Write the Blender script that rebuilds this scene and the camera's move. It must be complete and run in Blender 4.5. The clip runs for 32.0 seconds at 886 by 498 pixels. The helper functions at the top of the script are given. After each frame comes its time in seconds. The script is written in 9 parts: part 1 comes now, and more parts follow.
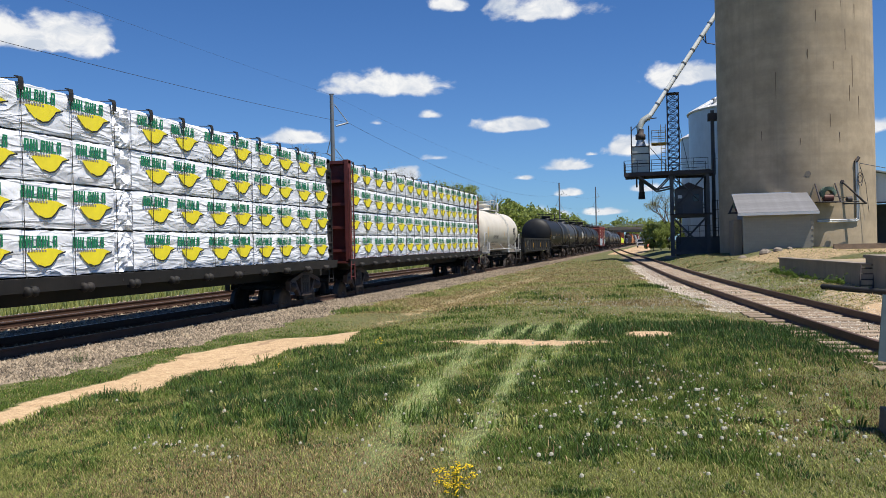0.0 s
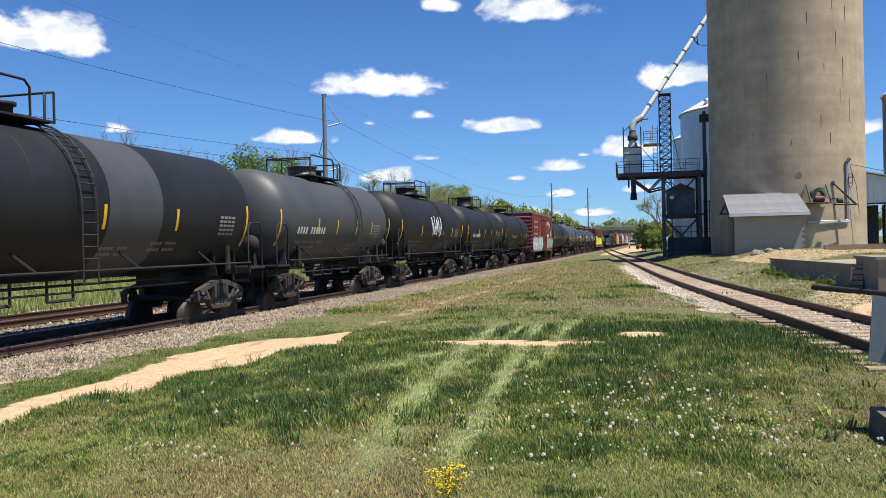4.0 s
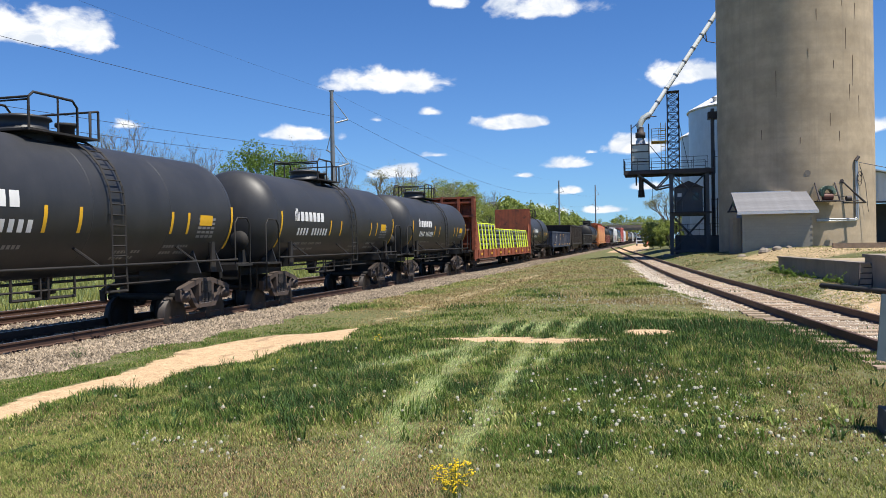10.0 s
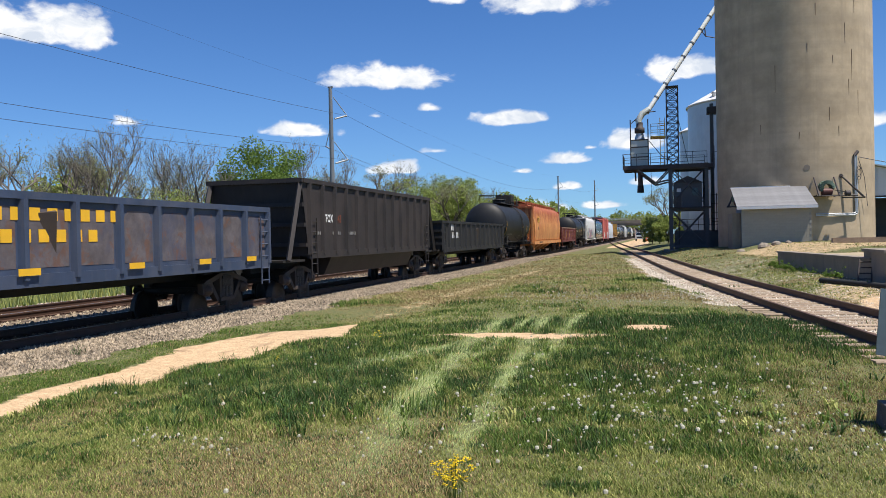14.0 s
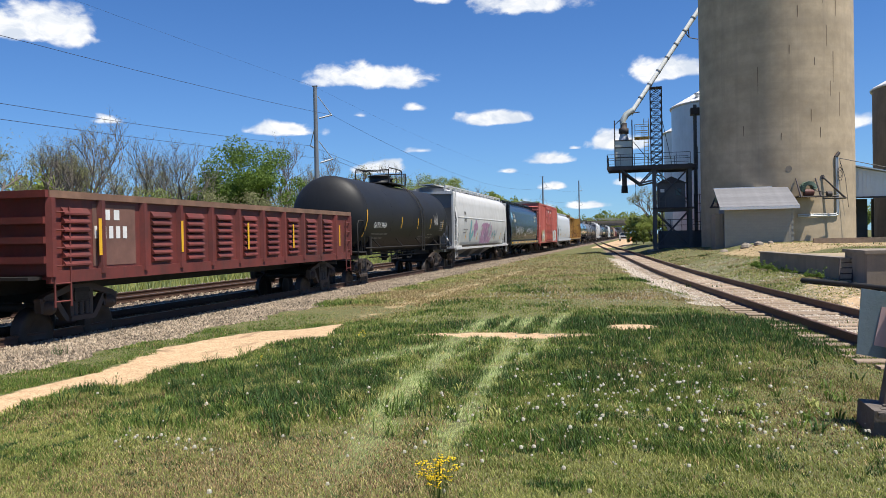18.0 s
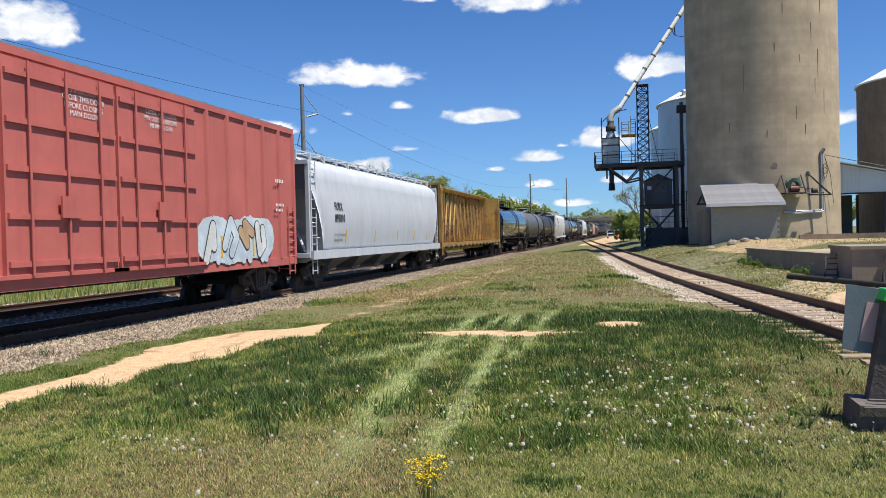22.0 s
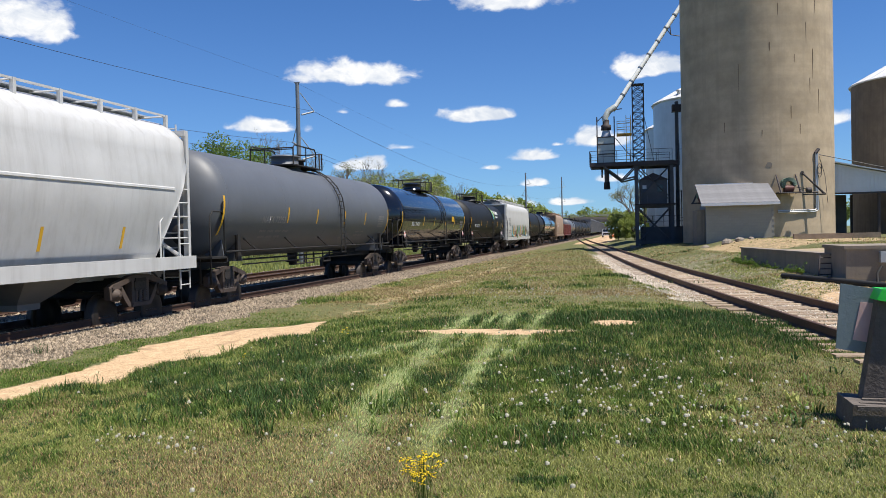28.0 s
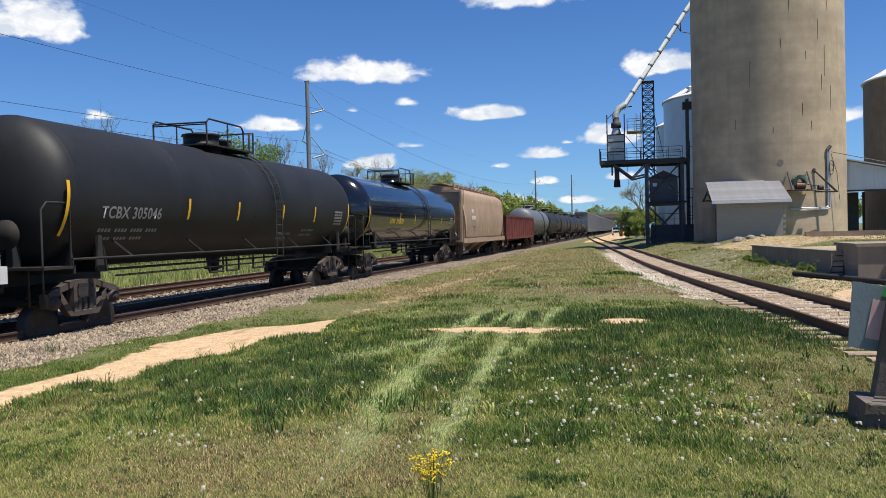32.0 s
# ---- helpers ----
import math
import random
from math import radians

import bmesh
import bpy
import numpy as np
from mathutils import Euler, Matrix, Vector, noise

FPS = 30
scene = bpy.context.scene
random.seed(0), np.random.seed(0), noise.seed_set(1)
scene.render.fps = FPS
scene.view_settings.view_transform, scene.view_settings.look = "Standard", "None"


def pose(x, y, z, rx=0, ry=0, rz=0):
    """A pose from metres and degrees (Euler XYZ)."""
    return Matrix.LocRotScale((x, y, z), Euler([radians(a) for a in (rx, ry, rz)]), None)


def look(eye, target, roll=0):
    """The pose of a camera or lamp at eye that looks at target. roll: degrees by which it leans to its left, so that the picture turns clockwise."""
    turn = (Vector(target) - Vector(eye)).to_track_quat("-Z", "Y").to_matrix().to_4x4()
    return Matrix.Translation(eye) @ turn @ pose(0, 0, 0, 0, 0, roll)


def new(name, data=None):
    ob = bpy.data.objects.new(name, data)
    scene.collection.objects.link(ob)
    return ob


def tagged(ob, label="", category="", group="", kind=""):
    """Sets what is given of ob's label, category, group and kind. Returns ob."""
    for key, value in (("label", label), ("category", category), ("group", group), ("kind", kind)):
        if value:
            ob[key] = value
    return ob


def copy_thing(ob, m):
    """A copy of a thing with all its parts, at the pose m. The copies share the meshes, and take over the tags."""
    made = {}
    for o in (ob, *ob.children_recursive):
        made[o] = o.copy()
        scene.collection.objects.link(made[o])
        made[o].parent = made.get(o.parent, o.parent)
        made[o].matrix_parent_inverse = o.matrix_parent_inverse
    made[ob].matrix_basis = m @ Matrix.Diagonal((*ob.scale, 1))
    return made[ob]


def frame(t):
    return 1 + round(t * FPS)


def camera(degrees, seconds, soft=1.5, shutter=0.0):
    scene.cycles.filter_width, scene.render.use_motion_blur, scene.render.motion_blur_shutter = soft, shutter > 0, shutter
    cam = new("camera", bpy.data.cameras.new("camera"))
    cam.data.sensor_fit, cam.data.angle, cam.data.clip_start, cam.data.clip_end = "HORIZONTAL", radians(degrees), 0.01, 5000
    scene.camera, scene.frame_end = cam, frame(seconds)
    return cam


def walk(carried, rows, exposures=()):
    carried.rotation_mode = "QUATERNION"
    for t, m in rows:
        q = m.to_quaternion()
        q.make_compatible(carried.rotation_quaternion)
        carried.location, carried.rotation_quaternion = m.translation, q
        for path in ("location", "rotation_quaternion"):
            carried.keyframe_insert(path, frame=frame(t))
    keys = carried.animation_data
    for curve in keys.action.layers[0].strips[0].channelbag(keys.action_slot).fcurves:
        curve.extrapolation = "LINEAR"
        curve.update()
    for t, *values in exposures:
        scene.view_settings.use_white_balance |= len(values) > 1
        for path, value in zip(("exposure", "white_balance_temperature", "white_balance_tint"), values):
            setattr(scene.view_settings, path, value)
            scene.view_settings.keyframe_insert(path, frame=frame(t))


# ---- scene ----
cam = camera(56.77, 32.0, soft=0.5)
EYE = (0.0, 0.0, 1.6)
TURNS = [
    (0.0, 89.742, 1.319, 14.697),
    (0.5, 89.752, 1.318, 14.641),
    (1.0, 89.749, 1.181, 14.681),
    (1.5, 89.739, 1.139, 14.693),
    (2.0, 89.756, 1.197, 14.566),
    (2.5, 89.769, 1.189, 14.361),
    (3.0, 89.771, 1.188, 14.248),
    (3.5, 89.775, 1.235, 14.202),
    (5.5, 89.681, 1.254, 14.076),
    (6.0, 89.703, 1.219, 14.060),
    (6.5, 89.745, 1.145, 14.091),
    (7.0, 89.763, 1.100, 14.101),
    (7.5, 89.737, 1.109, 14.229),
    (8.0, 89.754, 1.123, 14.325),
    (8.5, 89.761, 1.125, 14.355),
    (9.0, 89.715, 1.047, 14.372),
    (9.5, 89.653, 1.022, 14.489),
    (10.0, 89.547, 1.043, 14.652),
    (10.5, 89.480, 1.126, 14.816),
    (11.0, 89.455, 1.178, 15.050),
    (11.5, 89.459, 1.296, 15.197),
    (12.0, 89.441, 1.369, 15.162),
    (12.5, 89.385, 1.378, 15.104),
    (13.0, 89.368, 1.348, 14.934),
    (13.5, 89.336, 1.341, 14.736),
    (14.0, 89.263, 1.228, 14.609),
    (14.5, 89.242, 1.084, 14.476),
    (16.5, 89.146, 1.079, 13.861),
    (17.0, 89.198, 1.072, 13.685),
    (17.5, 89.220, 1.088, 13.604),
    (18.0, 89.226, 1.124, 13.544),
    (18.5, 89.171, 1.191, 13.449),
    (19.0, 89.073, 1.190, 13.415),
    (19.5, 89.007, 1.160, 13.398),
    (20.0, 88.996, 1.236, 13.317),
    (20.5, 89.033, 1.356, 13.143),
    (21.0, 89.082, 1.421, 12.948),
    (21.5, 89.075, 1.424, 12.788),
    (22.0, 89.090, 1.454, 12.709),
    (22.5, 89.187, 1.363, 12.591),
    (23.0, 89.426, 1.405, 12.603),
    (23.5, 89.705, 1.573, 12.826),
    (24.0, 89.591, 1.529, 12.964),
    (24.5, 89.291, 1.472, 12.895),
    (25.0, 89.087, 1.400, 12.714),
    (25.5, 88.916, 1.428, 12.570),
    (27.5, 88.933, 1.384, 12.485),
    (28.0, 88.971, 1.278, 12.374),
    (28.5, 88.993, 1.241, 12.332),
    (29.0, 88.995, 1.245, 12.370),
    (29.5, 88.980, 1.157, 12.385),
    (30.0, 88.871, 1.177, 12.367),
    (30.5, 88.823, 1.222, 12.372),
    (31.0, 88.784, 1.302, 12.427),
    (31.5, 88.771, 1.318, 12.631),
    (32.0, 88.865, 1.376, 13.053)]
# the clip's camera meters a little darker while bright loads fill its picture
walk(cam, [(t, pose(*EYE, rx, ry, rz)) for t, rx, ry, rz in TURNS],
     [(0.0, 0.28), (0.9, 0.40), (2.0, 0.36), (3.0, 0.48), (6.0, 0.62), (7.0, 0.57), (11.0, 0.56), (13.0, 0.50), (17.0, 0.52), (19.0, 0.50), (20.0, 0.42), (21.0, 0.54), (22.0, 0.52), (23.0, 0.42), (24.0, 0.52), (25.0, 0.59), (28.0, 0.46), (30.0, 0.56), (32.0, 0.44)])

# ---- light: clear spring noon, sun high on the silo side, square to the train ----
SUN_AZ, SUN_EL = radians(106.0), radians(66.5)
sun_data = bpy.data.lights.new("sun", "SUN")
sun_data.energy, sun_data.angle, sun_data.color = 5.0, radians(0.53), (1.0, 0.94, 0.84)
sun = new("sun", sun_data)
SUN_DIR = Vector((math.sin(SUN_AZ) * math.cos(SUN_EL), math.cos(SUN_AZ) * math.cos(SUN_EL), math.sin(SUN_EL)))
sun.matrix_world = look((0, 0, 60), Vector((0, 0, 60)) - SUN_DIR)
scene.view_settings.exposure = 0.42


class Nodes:
    """Short hand for building node trees."""

    def __init__(self, tree):
        self.tree = tree
        tree.nodes.clear()

    def add(self, kind, **values):
        n = self.tree.nodes.new(kind)
        for key, value in values.items():
            setattr(n, key, value)
        return n

    def put(self, socket, value):
        if isinstance(value, bpy.types.NodeSocket):
            self.tree.links.new(value, socket)
        elif value is not None:
            socket.default_value = value

    def math(self, op, a, b=None, c=None, clamp=False):
        n = self.add("ShaderNodeMath", operation=op, use_clamp=clamp)
        for s, v in zip(n.inputs, (a, b, c)):
            self.put(s, v)
        return n.outputs[0]

    def ramp(self, fac, stops):
        n = self.add("ShaderNodeValToRGB")
        el = n.color_ramp.elements
        while len(el) < len(stops):
            el.new(0.5)
        for e, (pos, col) in zip(el, stops):
            e.position, e.color = pos, (*col, 1) if len(col) == 3 else col
        self.put(n.inputs[0], fac)
        return n.outputs[0]

    def mix(self, fac, a, b, kind="MIX"):
        n = self.add("ShaderNodeMix", data_type="RGBA", blend_type=kind)
        self.put(n.inputs[0], fac)
        for s, v in ((n.inputs[6], a), (n.inputs[7], b)):
            self.put(s, (*v, 1) if isinstance(v, tuple) and len(v) == 3 else v)
        return n.outputs[2]

    def noise(self, vec, scale, detail=4.0, rough=0.55, dist=0.0, dims="3D"):
        n = self.add("ShaderNodeTexNoise", noise_dimensions=dims)
        self.put(n.inputs["Vector"], vec)
        n.inputs["Scale"].default_value, n.inputs["Detail"].default_value = scale, detail
        n.inputs["Roughness"].default_value, n.inputs["Distortion"].default_value = rough, dist
        return n.outputs["Fac"]

    def scaled(self, vec, s):
        n = self.add("ShaderNodeMapping")
        self.put(n.inputs["Vector"], vec)
        n.inputs["Scale"].default_value = s
        return n.outputs[0]


def build_sky():
    """Clear sky with scattered fair-weather clouds, laid out by azimuth, elevation and half sizes in radians."""
    world = bpy.data.worlds.new("sky")
    world.use_nodes = True
    scene.world = world
    k = Nodes(world.node_tree)
    sky = k.add("ShaderNodeTexSky", sky_type="NISHITA", sun_disc=False, sun_elevation=SUN_EL, sun_rotation=SUN_AZ,
                altitude=900.0, air_density=1.0, dust_density=0.05, ozone_density=2.0)
    co = k.add("ShaderNodeTexCoord").outputs["Generated"]
    sep = k.add("ShaderNodeSeparateXYZ")
    k.put(sep.inputs[0], co)
    az = k.math("ARCTAN2", sep.outputs[0], sep.outputs[1])
    el = k.math("ARCSINE", sep.outputs[2])
    com = k.add("ShaderNodeCombineXYZ")
    k.put(com.inputs[0], az), k.put(com.inputs[1], k.math("MULTIPLY", el, 1.5))
    flat = com.outputs[0]
    puff = k.noise(flat, 30.0, 6.0, 0.52, 0.3)
    wisp = k.noise(flat, 11.0, 5.0, 0.6, 0.6)
    clouds = [(-0.700, 0.236, 0.085, 0.034, 1.0), (-0.312, 0.194, 0.080, 0.024, 1.0), (-0.428, 0.132, 0.050, 0.014, .9),
              (-0.170, 0.143, 0.047, 0.015, 1.0), (-0.1047, 0.093, 0.033, 0.013, 1.0), (-0.128, 0.277, 0.070, 0.026, .9),
              (-0.243, 0.287, 0.026, 0.016, .85), (-0.268, 0.158, 0.018, 0.008, .7), (0.030, 0.190, 0.054, 0.021, 1.0),
              (-0.026, 0.110, 0.042, 0.019, .95), (-0.337, 0.150, 0.012, 0.006, .5), (-0.314, 0.087, 0.032, 0.014, .9),
              (-0.102, 0.060, 0.020, 0.008, .8), (-0.055, 0.036, 0.030, 0.008, .8), (-0.012, 0.062, 0.022, 0.008, .7),
              (0.235, 0.118, 0.024, 0.016, .8), (-0.262, 0.107, 0.020, 0.006, .45), (-0.158, 0.080, 0.012, 0.005, .5),
              (-0.075, 0.105, 0.010, 0.004, .5), (-0.620, 0.140, 0.020, 0.010, .8), (-0.13, 0.036, 0.030, 0.010, .6),
              (0.9, 0.25, 0.16, 0.05, 1.0), (1.7, 0.3, 0.2, 0.06, 1.0), (2.7, 0.22, 0.2, 0.05, 1.0), (-2.4, 0.3, 0.2, 0.06, 1.0),
              (-1.5, 0.24, 0.18, 0.05, 1.0)]
    total = None
    for a0, e0, wa, we, dens in clouds:
        du = k.math("DIVIDE", k.math("SUBTRACT", az, a0), wa * 1.10)
        dv = k.math("DIVIDE", k.math("SUBTRACT", el, e0 - 0.15 * we), we * 1.05)
        below = k.math("MAXIMUM", k.math("MULTIPLY", dv, -2.1), dv)
        dist = k.math("SQRT", k.math("ADD", k.math("POWER", k.math("ABSOLUTE", du), 2.4), k.math("MULTIPLY", below, below)))
        body = k.math("MULTIPLY", k.math("SUBTRACT", 1.0, dist), dens)
        total = body if total is None else k.math("MAXIMUM", total, body)
    edge = k.math("ADD", total, k.math("MULTIPLY", k.math("SUBTRACT", puff, 0.5), 1.35))
    edge = k.math("ADD", edge, k.math("MULTIPLY", k.math("SUBTRACT", wisp, 0.5), 0.8))
    mask = k.add("ShaderNodeMapRange", interpolation_type="SMOOTHSTEP")
    k.put(mask.inputs[0], edge)
    mask.inputs[1].default_value, mask.inputs[2].default_value = 0.08, 0.50
    inside = k.math("GREATER_THAN", total, -0.42)
    fac = k.math("MULTIPLY", mask.outputs[0], inside)
    white = k.mix(k.ramp(k.noise(flat, 26.0, 5.0, 0.6, 0.5), [(0.36, (0, 0, 0)), (0.60, (1, 1, 1))]), (5.2, 5.7, 6.5), (8.0, 8.0, 8.0))
    bg = k.add("ShaderNodeBackground")
    bg.inputs["Strength"].default_value = 0.096
    clear = k.mix(1.0, sky.outputs[0], (0.252, 0.525, 0.885), "MULTIPLY")
    low = k.math("MULTIPLY", k.math("POWER", 2.718, k.math("MULTIPLY", k.math("MAXIMUM", el, 0.0), -7.0)), 0.30)
    clear = k.mix(low, clear, (4.3, 5.6, 7.0))
    k.put(bg.inputs[0], k.mix(fac, clear, white))
    out = k.add("ShaderNodeOutputWorld")
    k.put(out.inputs[0], bg.outputs[0])


build_sky()

# ---- materials ----
def surface(name, base, rough=0.6, metal=0.0, vary=0.25, scale=1.5, fine=30.0, bump=0.15, dirt=None, dirt_amount=0.0,
            streak=0.0, rust=None, rust_amount=0.0, random_tint=0.0, top_wear=None, coat=0.0, wear_scale=1.0, rough_vary=0.12):
    """Procedural paint, metal, concrete or wood: two scales of variation, streaks running down, stains and fine relief."""
    mat = bpy.data.materials.new(name)
    mat.use_nodes = True
    k = Nodes(mat.node_tree)
    co = k.add("ShaderNodeTexCoord").outputs["Object"]
    big = k.noise(co, scale, 5.0, 0.6)
    small = k.noise(co, fine, 4.0, 0.6)
    lo = tuple(max(0.0, c * (1 - vary)) for c in base)
    hi = tuple(min(1.0, c * (1 + vary)) for c in base)
    col = k.mix(k.ramp(big, [(0.3, (0, 0, 0)), (0.7, (1, 1, 1))]), lo, hi)
    col = k.mix(0.25, col, k.mix(small, lo, hi))
    if streak:
        run = k.noise(k.scaled(co, (2.2, 2.2, 0.10)), 2.0 * wear_scale, 5.0, 0.65)
        f = k.math("MULTIPLY", k.ramp(run, [(0.48, (0, 0, 0)), (0.75, (1, 1, 1))]), streak)
        col = k.mix(f, col, dirt or tuple(c * 0.45 for c in base))
    if dirt_amount:
        stain = k.noise(co, 0.9 * wear_scale, 7.0, 0.7, 0.4)
        f = k.math("MULTIPLY", k.ramp(stain, [(0.45, (0, 0, 0)), (0.72, (1, 1, 1))]), dirt_amount)
        col = k.mix(f, col, dirt or tuple(c * 0.5 for c in base))
    if rust_amount:
        patch = k.noise(co, 2.3 * wear_scale, 8.0, 0.72, 0.5)
        f = k.ramp(patch, [(0.62 - 0.25 * rust_amount, (0, 0, 0)), (0.68 - 0.2 * rust_amount, (1, 1, 1))])
        f = k.math("MULTIPLY", f, min(1.0, 0.35 + rust_amount))
        col = k.mix(f, col, rust or (0.16, 0.06, 0.03))
    if top_wear:
        z0, z1, worn = top_wear
        sep = k.add("ShaderNodeSeparateXYZ")
        k.put(sep.inputs[0], co)
        drip = k.noise(k.scaled(co, (1.6, 1.6, 0.16)), 2.2, 6.0, 0.7)
        up = k.math("DIVIDE", k.math("SUBTRACT", sep.outputs[2], z0), z1 - z0)
        f = k.math("ADD", up, k.math("MULTIPLY", k.math("SUBTRACT", drip, 0.5), 3.4))
        col = k.mix(k.math("MULTIPLY", k.ramp(f, [(0.35, (0, 0, 0)), (1.1, (1, 1, 1))]), 0.9), col, worn)
    if random_tint:
        rnd = k.add("ShaderNodeObjectInfo").outputs["Random"]
        col = k.mix(k.math("MULTIPLY", rnd, random_tint), col, tuple(c * 0.45 for c in base))
    bs = k.add("ShaderNodeBsdfPrincipled")
    k.put(bs.inputs["Base Color"], col)
    bs.inputs["Metallic"].default_value = metal
    k.put(bs.inputs["Roughness"], k.math("ADD", k.math("MULTIPLY", big, rough_vary), rough - rough_vary / 2, clamp=True))
    if coat:
        bs.inputs["Coat Weight"].default_value, bs.inputs["Coat Roughness"].default_value = coat, 0.06
    if bump:
        b = k.add("ShaderNodeBump")
        b.inputs["Strength"].default_value, b.inputs["Distance"].default_value = bump, 0.02
        k.put(b.inputs["Height"], small)
        k.put(bs.inputs["Normal"], b.outputs[0])
    out = k.add("ShaderNodeOutputMaterial")
    k.put(out.inputs[0], bs.outputs[0])
    return mat


def wrap_film():
    """White woven plastic: long creases pulled from the straps, shaded in colour, fine crumpling, grey scuffs."""
    mat = bpy.data.materials.new("lumber_wrap")
    mat.use_nodes = True
    k = Nodes(mat.node_tree)
    co = k.add("ShaderNodeTexCoord").outputs["Object"]
    rnd = k.add("ShaderNodeObjectInfo").outputs["Random"]
    shift = k.add("ShaderNodeVectorMath", operation="ADD")
    k.put(shift.inputs[0], co)
    far = k.math("MULTIPLY", rnd, 40.0)
    cx = k.add("ShaderNodeCombineXYZ")
    k.put(cx.inputs[1], far), k.put(shift.inputs[1], cx.outputs[0])
    turn = k.add("ShaderNodeMapping")
    k.put(turn.inputs["Vector"], shift.outputs[0])
    turn.inputs["Rotation"].default_value, turn.inputs["Scale"].default_value = (0.6, 0, 0), (1.0, 0.55, 2.6)
    fold = k.math("ABSOLUTE", k.math("SUBTRACT", k.noise(turn.outputs[0], 1.5, 2.0, 0.5, 0.9), 0.5))
    fold = k.ramp(fold, [(0.0, (1, 1, 1)), (0.12, (0, 0, 0))])
    fine = k.noise(shift.outputs[0], 3.2, 3.0, 0.55, 0.8)
    tone = k.mix(k.ramp(k.noise(shift.outputs[0], 1.3, 5.0, 0.65), [(0.35, (0, 0, 0)), (0.7, (1, 1, 1))]), (0.80, 0.82, 0.86), (0.90, 0.91, 0.935))
    # crease shading put into the colour: greyer along each fold
    tone = k.mix(k.math("MULTIPLY", fold, 0.10), tone, (0.5, 0.52, 0.56))
    bs = k.add("ShaderNodeBsdfPrincipled")
    k.put(bs.inputs["Base Color"], tone)
    bs.inputs["Roughness"].default_value = 0.36
    b = k.add("ShaderNodeBump")
    b.inputs["Strength"].default_value, b.inputs["Distance"].default_value = 0.5, 0.07
    k.put(b.inputs["Height"], k.math("ADD", k.math("MULTIPLY", fold, 0.5), k.math("MULTIPLY", fine, 0.5)))
    k.put(bs.inputs["Normal"], b.outputs[0])
    out = k.add("ShaderNodeOutputMaterial")
    k.put(out.inputs[0], bs.outputs[0])
    return mat


def plain(name, base, rough=0.6, metal=0.0, vary=0.12):
    return surface(name, base, rough, metal, vary=vary, scale=3.0, fine=40.0, bump=0.05)


M_STEEL_BLACK = surface("black_running_gear", (0.014, 0.013, 0.012), 0.75, 0.0, 0.5, 2.0, dirt=(0.05, 0.035, 0.028), dirt_amount=0.4)
M_WHEEL = surface("wheel_steel", (0.028, 0.023, 0.02), 0.55, 0.3, 0.4, 3.0, dirt=(0.1, 0.06, 0.04), dirt_amount=0.4)
M_FRAME_RUST = surface("side_frame_iron", (0.075, 0.054, 0.044), 0.7, 0.0, 0.45, 3.0, dirt=(0.12, 0.10, 0.088), dirt_amount=0.35, random_tint=1.0)
M_SPRING = plain("spring_steel", (0.055, 0.045, 0.04), 0.6, 0.2)
M_TANK = [surface("tank_black", (0.0115, 0.0125, 0.0145), 0.56, 0.0, 0.22, 0.8, 25, 0.03, dirt=(0.034, 0.034, 0.036), dirt_amount=0.25, streak=0.18),
          surface("tank_charcoal", (0.026, 0.0275, 0.031), 0.50, 0.0, 0.2, 0.8, 25, 0.03, dirt=(0.060, 0.058, 0.058), dirt_amount=0.3, streak=0.2),
          surface("tank_gloss_black", (0.008, 0.010, 0.016), 0.14, 0.0, 0.2, 0.8, 25, 0.01, coat=0.4, rough_vary=0.06),
          surface("tank_grey", (0.105, 0.115, 0.132), 0.5, 0.0, 0.10, 0.8, 25, 0.03, dirt=(0.07, 0.072, 0.078), dirt_amount=0.25, streak=0.2),
          surface("tank_cream", (0.66, 0.615, 0.53), 0.45, 0.0, 0.05, 0.7, 25, 0.03, dirt=(0.46, 0.36, 0.25), dirt_amount=0.3, streak=0.4),
          surface("tank_dusty", (0.050, 0.053, 0.059), 0.52, 0.0, 0.22, 0.7, 25, 0.03, dirt=(0.080, 0.076, 0.074), dirt_amount=0.35, streak=0.3)]
for n_ in M_TANK[0].node_tree.nodes:
    if n_.type == "BSDF_PRINCIPLED":
        n_.inputs["Specular IOR Level"].default_value = 0.32
M_STRIPE = plain("yellow_reflector", (0.75, 0.42, 0.02), 0.45)
M_LETTER = plain("white_lettering", (0.68, 0.68, 0.67), 0.6)
M_LETTER_DIM = plain("faded_lettering", (0.23, 0.22, 0.21), 0.7)
M_LETTER_YELLOW = plain("yellow_lettering", (0.62, 0.40, 0.05), 0.6)
M_LETTER_BLACK = plain("black_lettering", (0.02, 0.022, 0.025), 0.6)
M_LETTER_GREEN = plain("green_lettering", (0.012, 0.19, 0.085), 0.6)
M_PLACARD = plain("placard_white", (0.7, 0.66, 0.64), 0.6)
M_PLACARD_RED = plain("placard_red", (0.5, 0.06, 0.05), 0.6)
M_WRAP = wrap_film()
M_WRAP_YELLOW = plain("wrap_yellow", (0.88, 0.74, 0.03), 0.4)
M_HOPPER_WHITE = surface("hopper_white", (0.535, 0.535, 0.525), 0.5, 0.0, 0.06, 0.8, 20, 0.05, dirt=(0.34, 0.33, 0.31), dirt_amount=0.3, streak=0.5)
M_HOPPER_GREY = surface("hopper_pale_grey", (0.50, 0.53, 0.57), 0.5, 0.0, 0.06, 0.8, 20, 0.05, dirt=(0.30, 0.31, 0.33), dirt_amount=0.25, streak=0.35)
# shade under pale hopper ends is put into this grey; auto racks share it
M_HOPPER_SHADE = surface("hopper_shade_grey", (0.17, 0.175, 0.185), 0.6, 0.0, 0.15, 1.2, 20, 0.05)
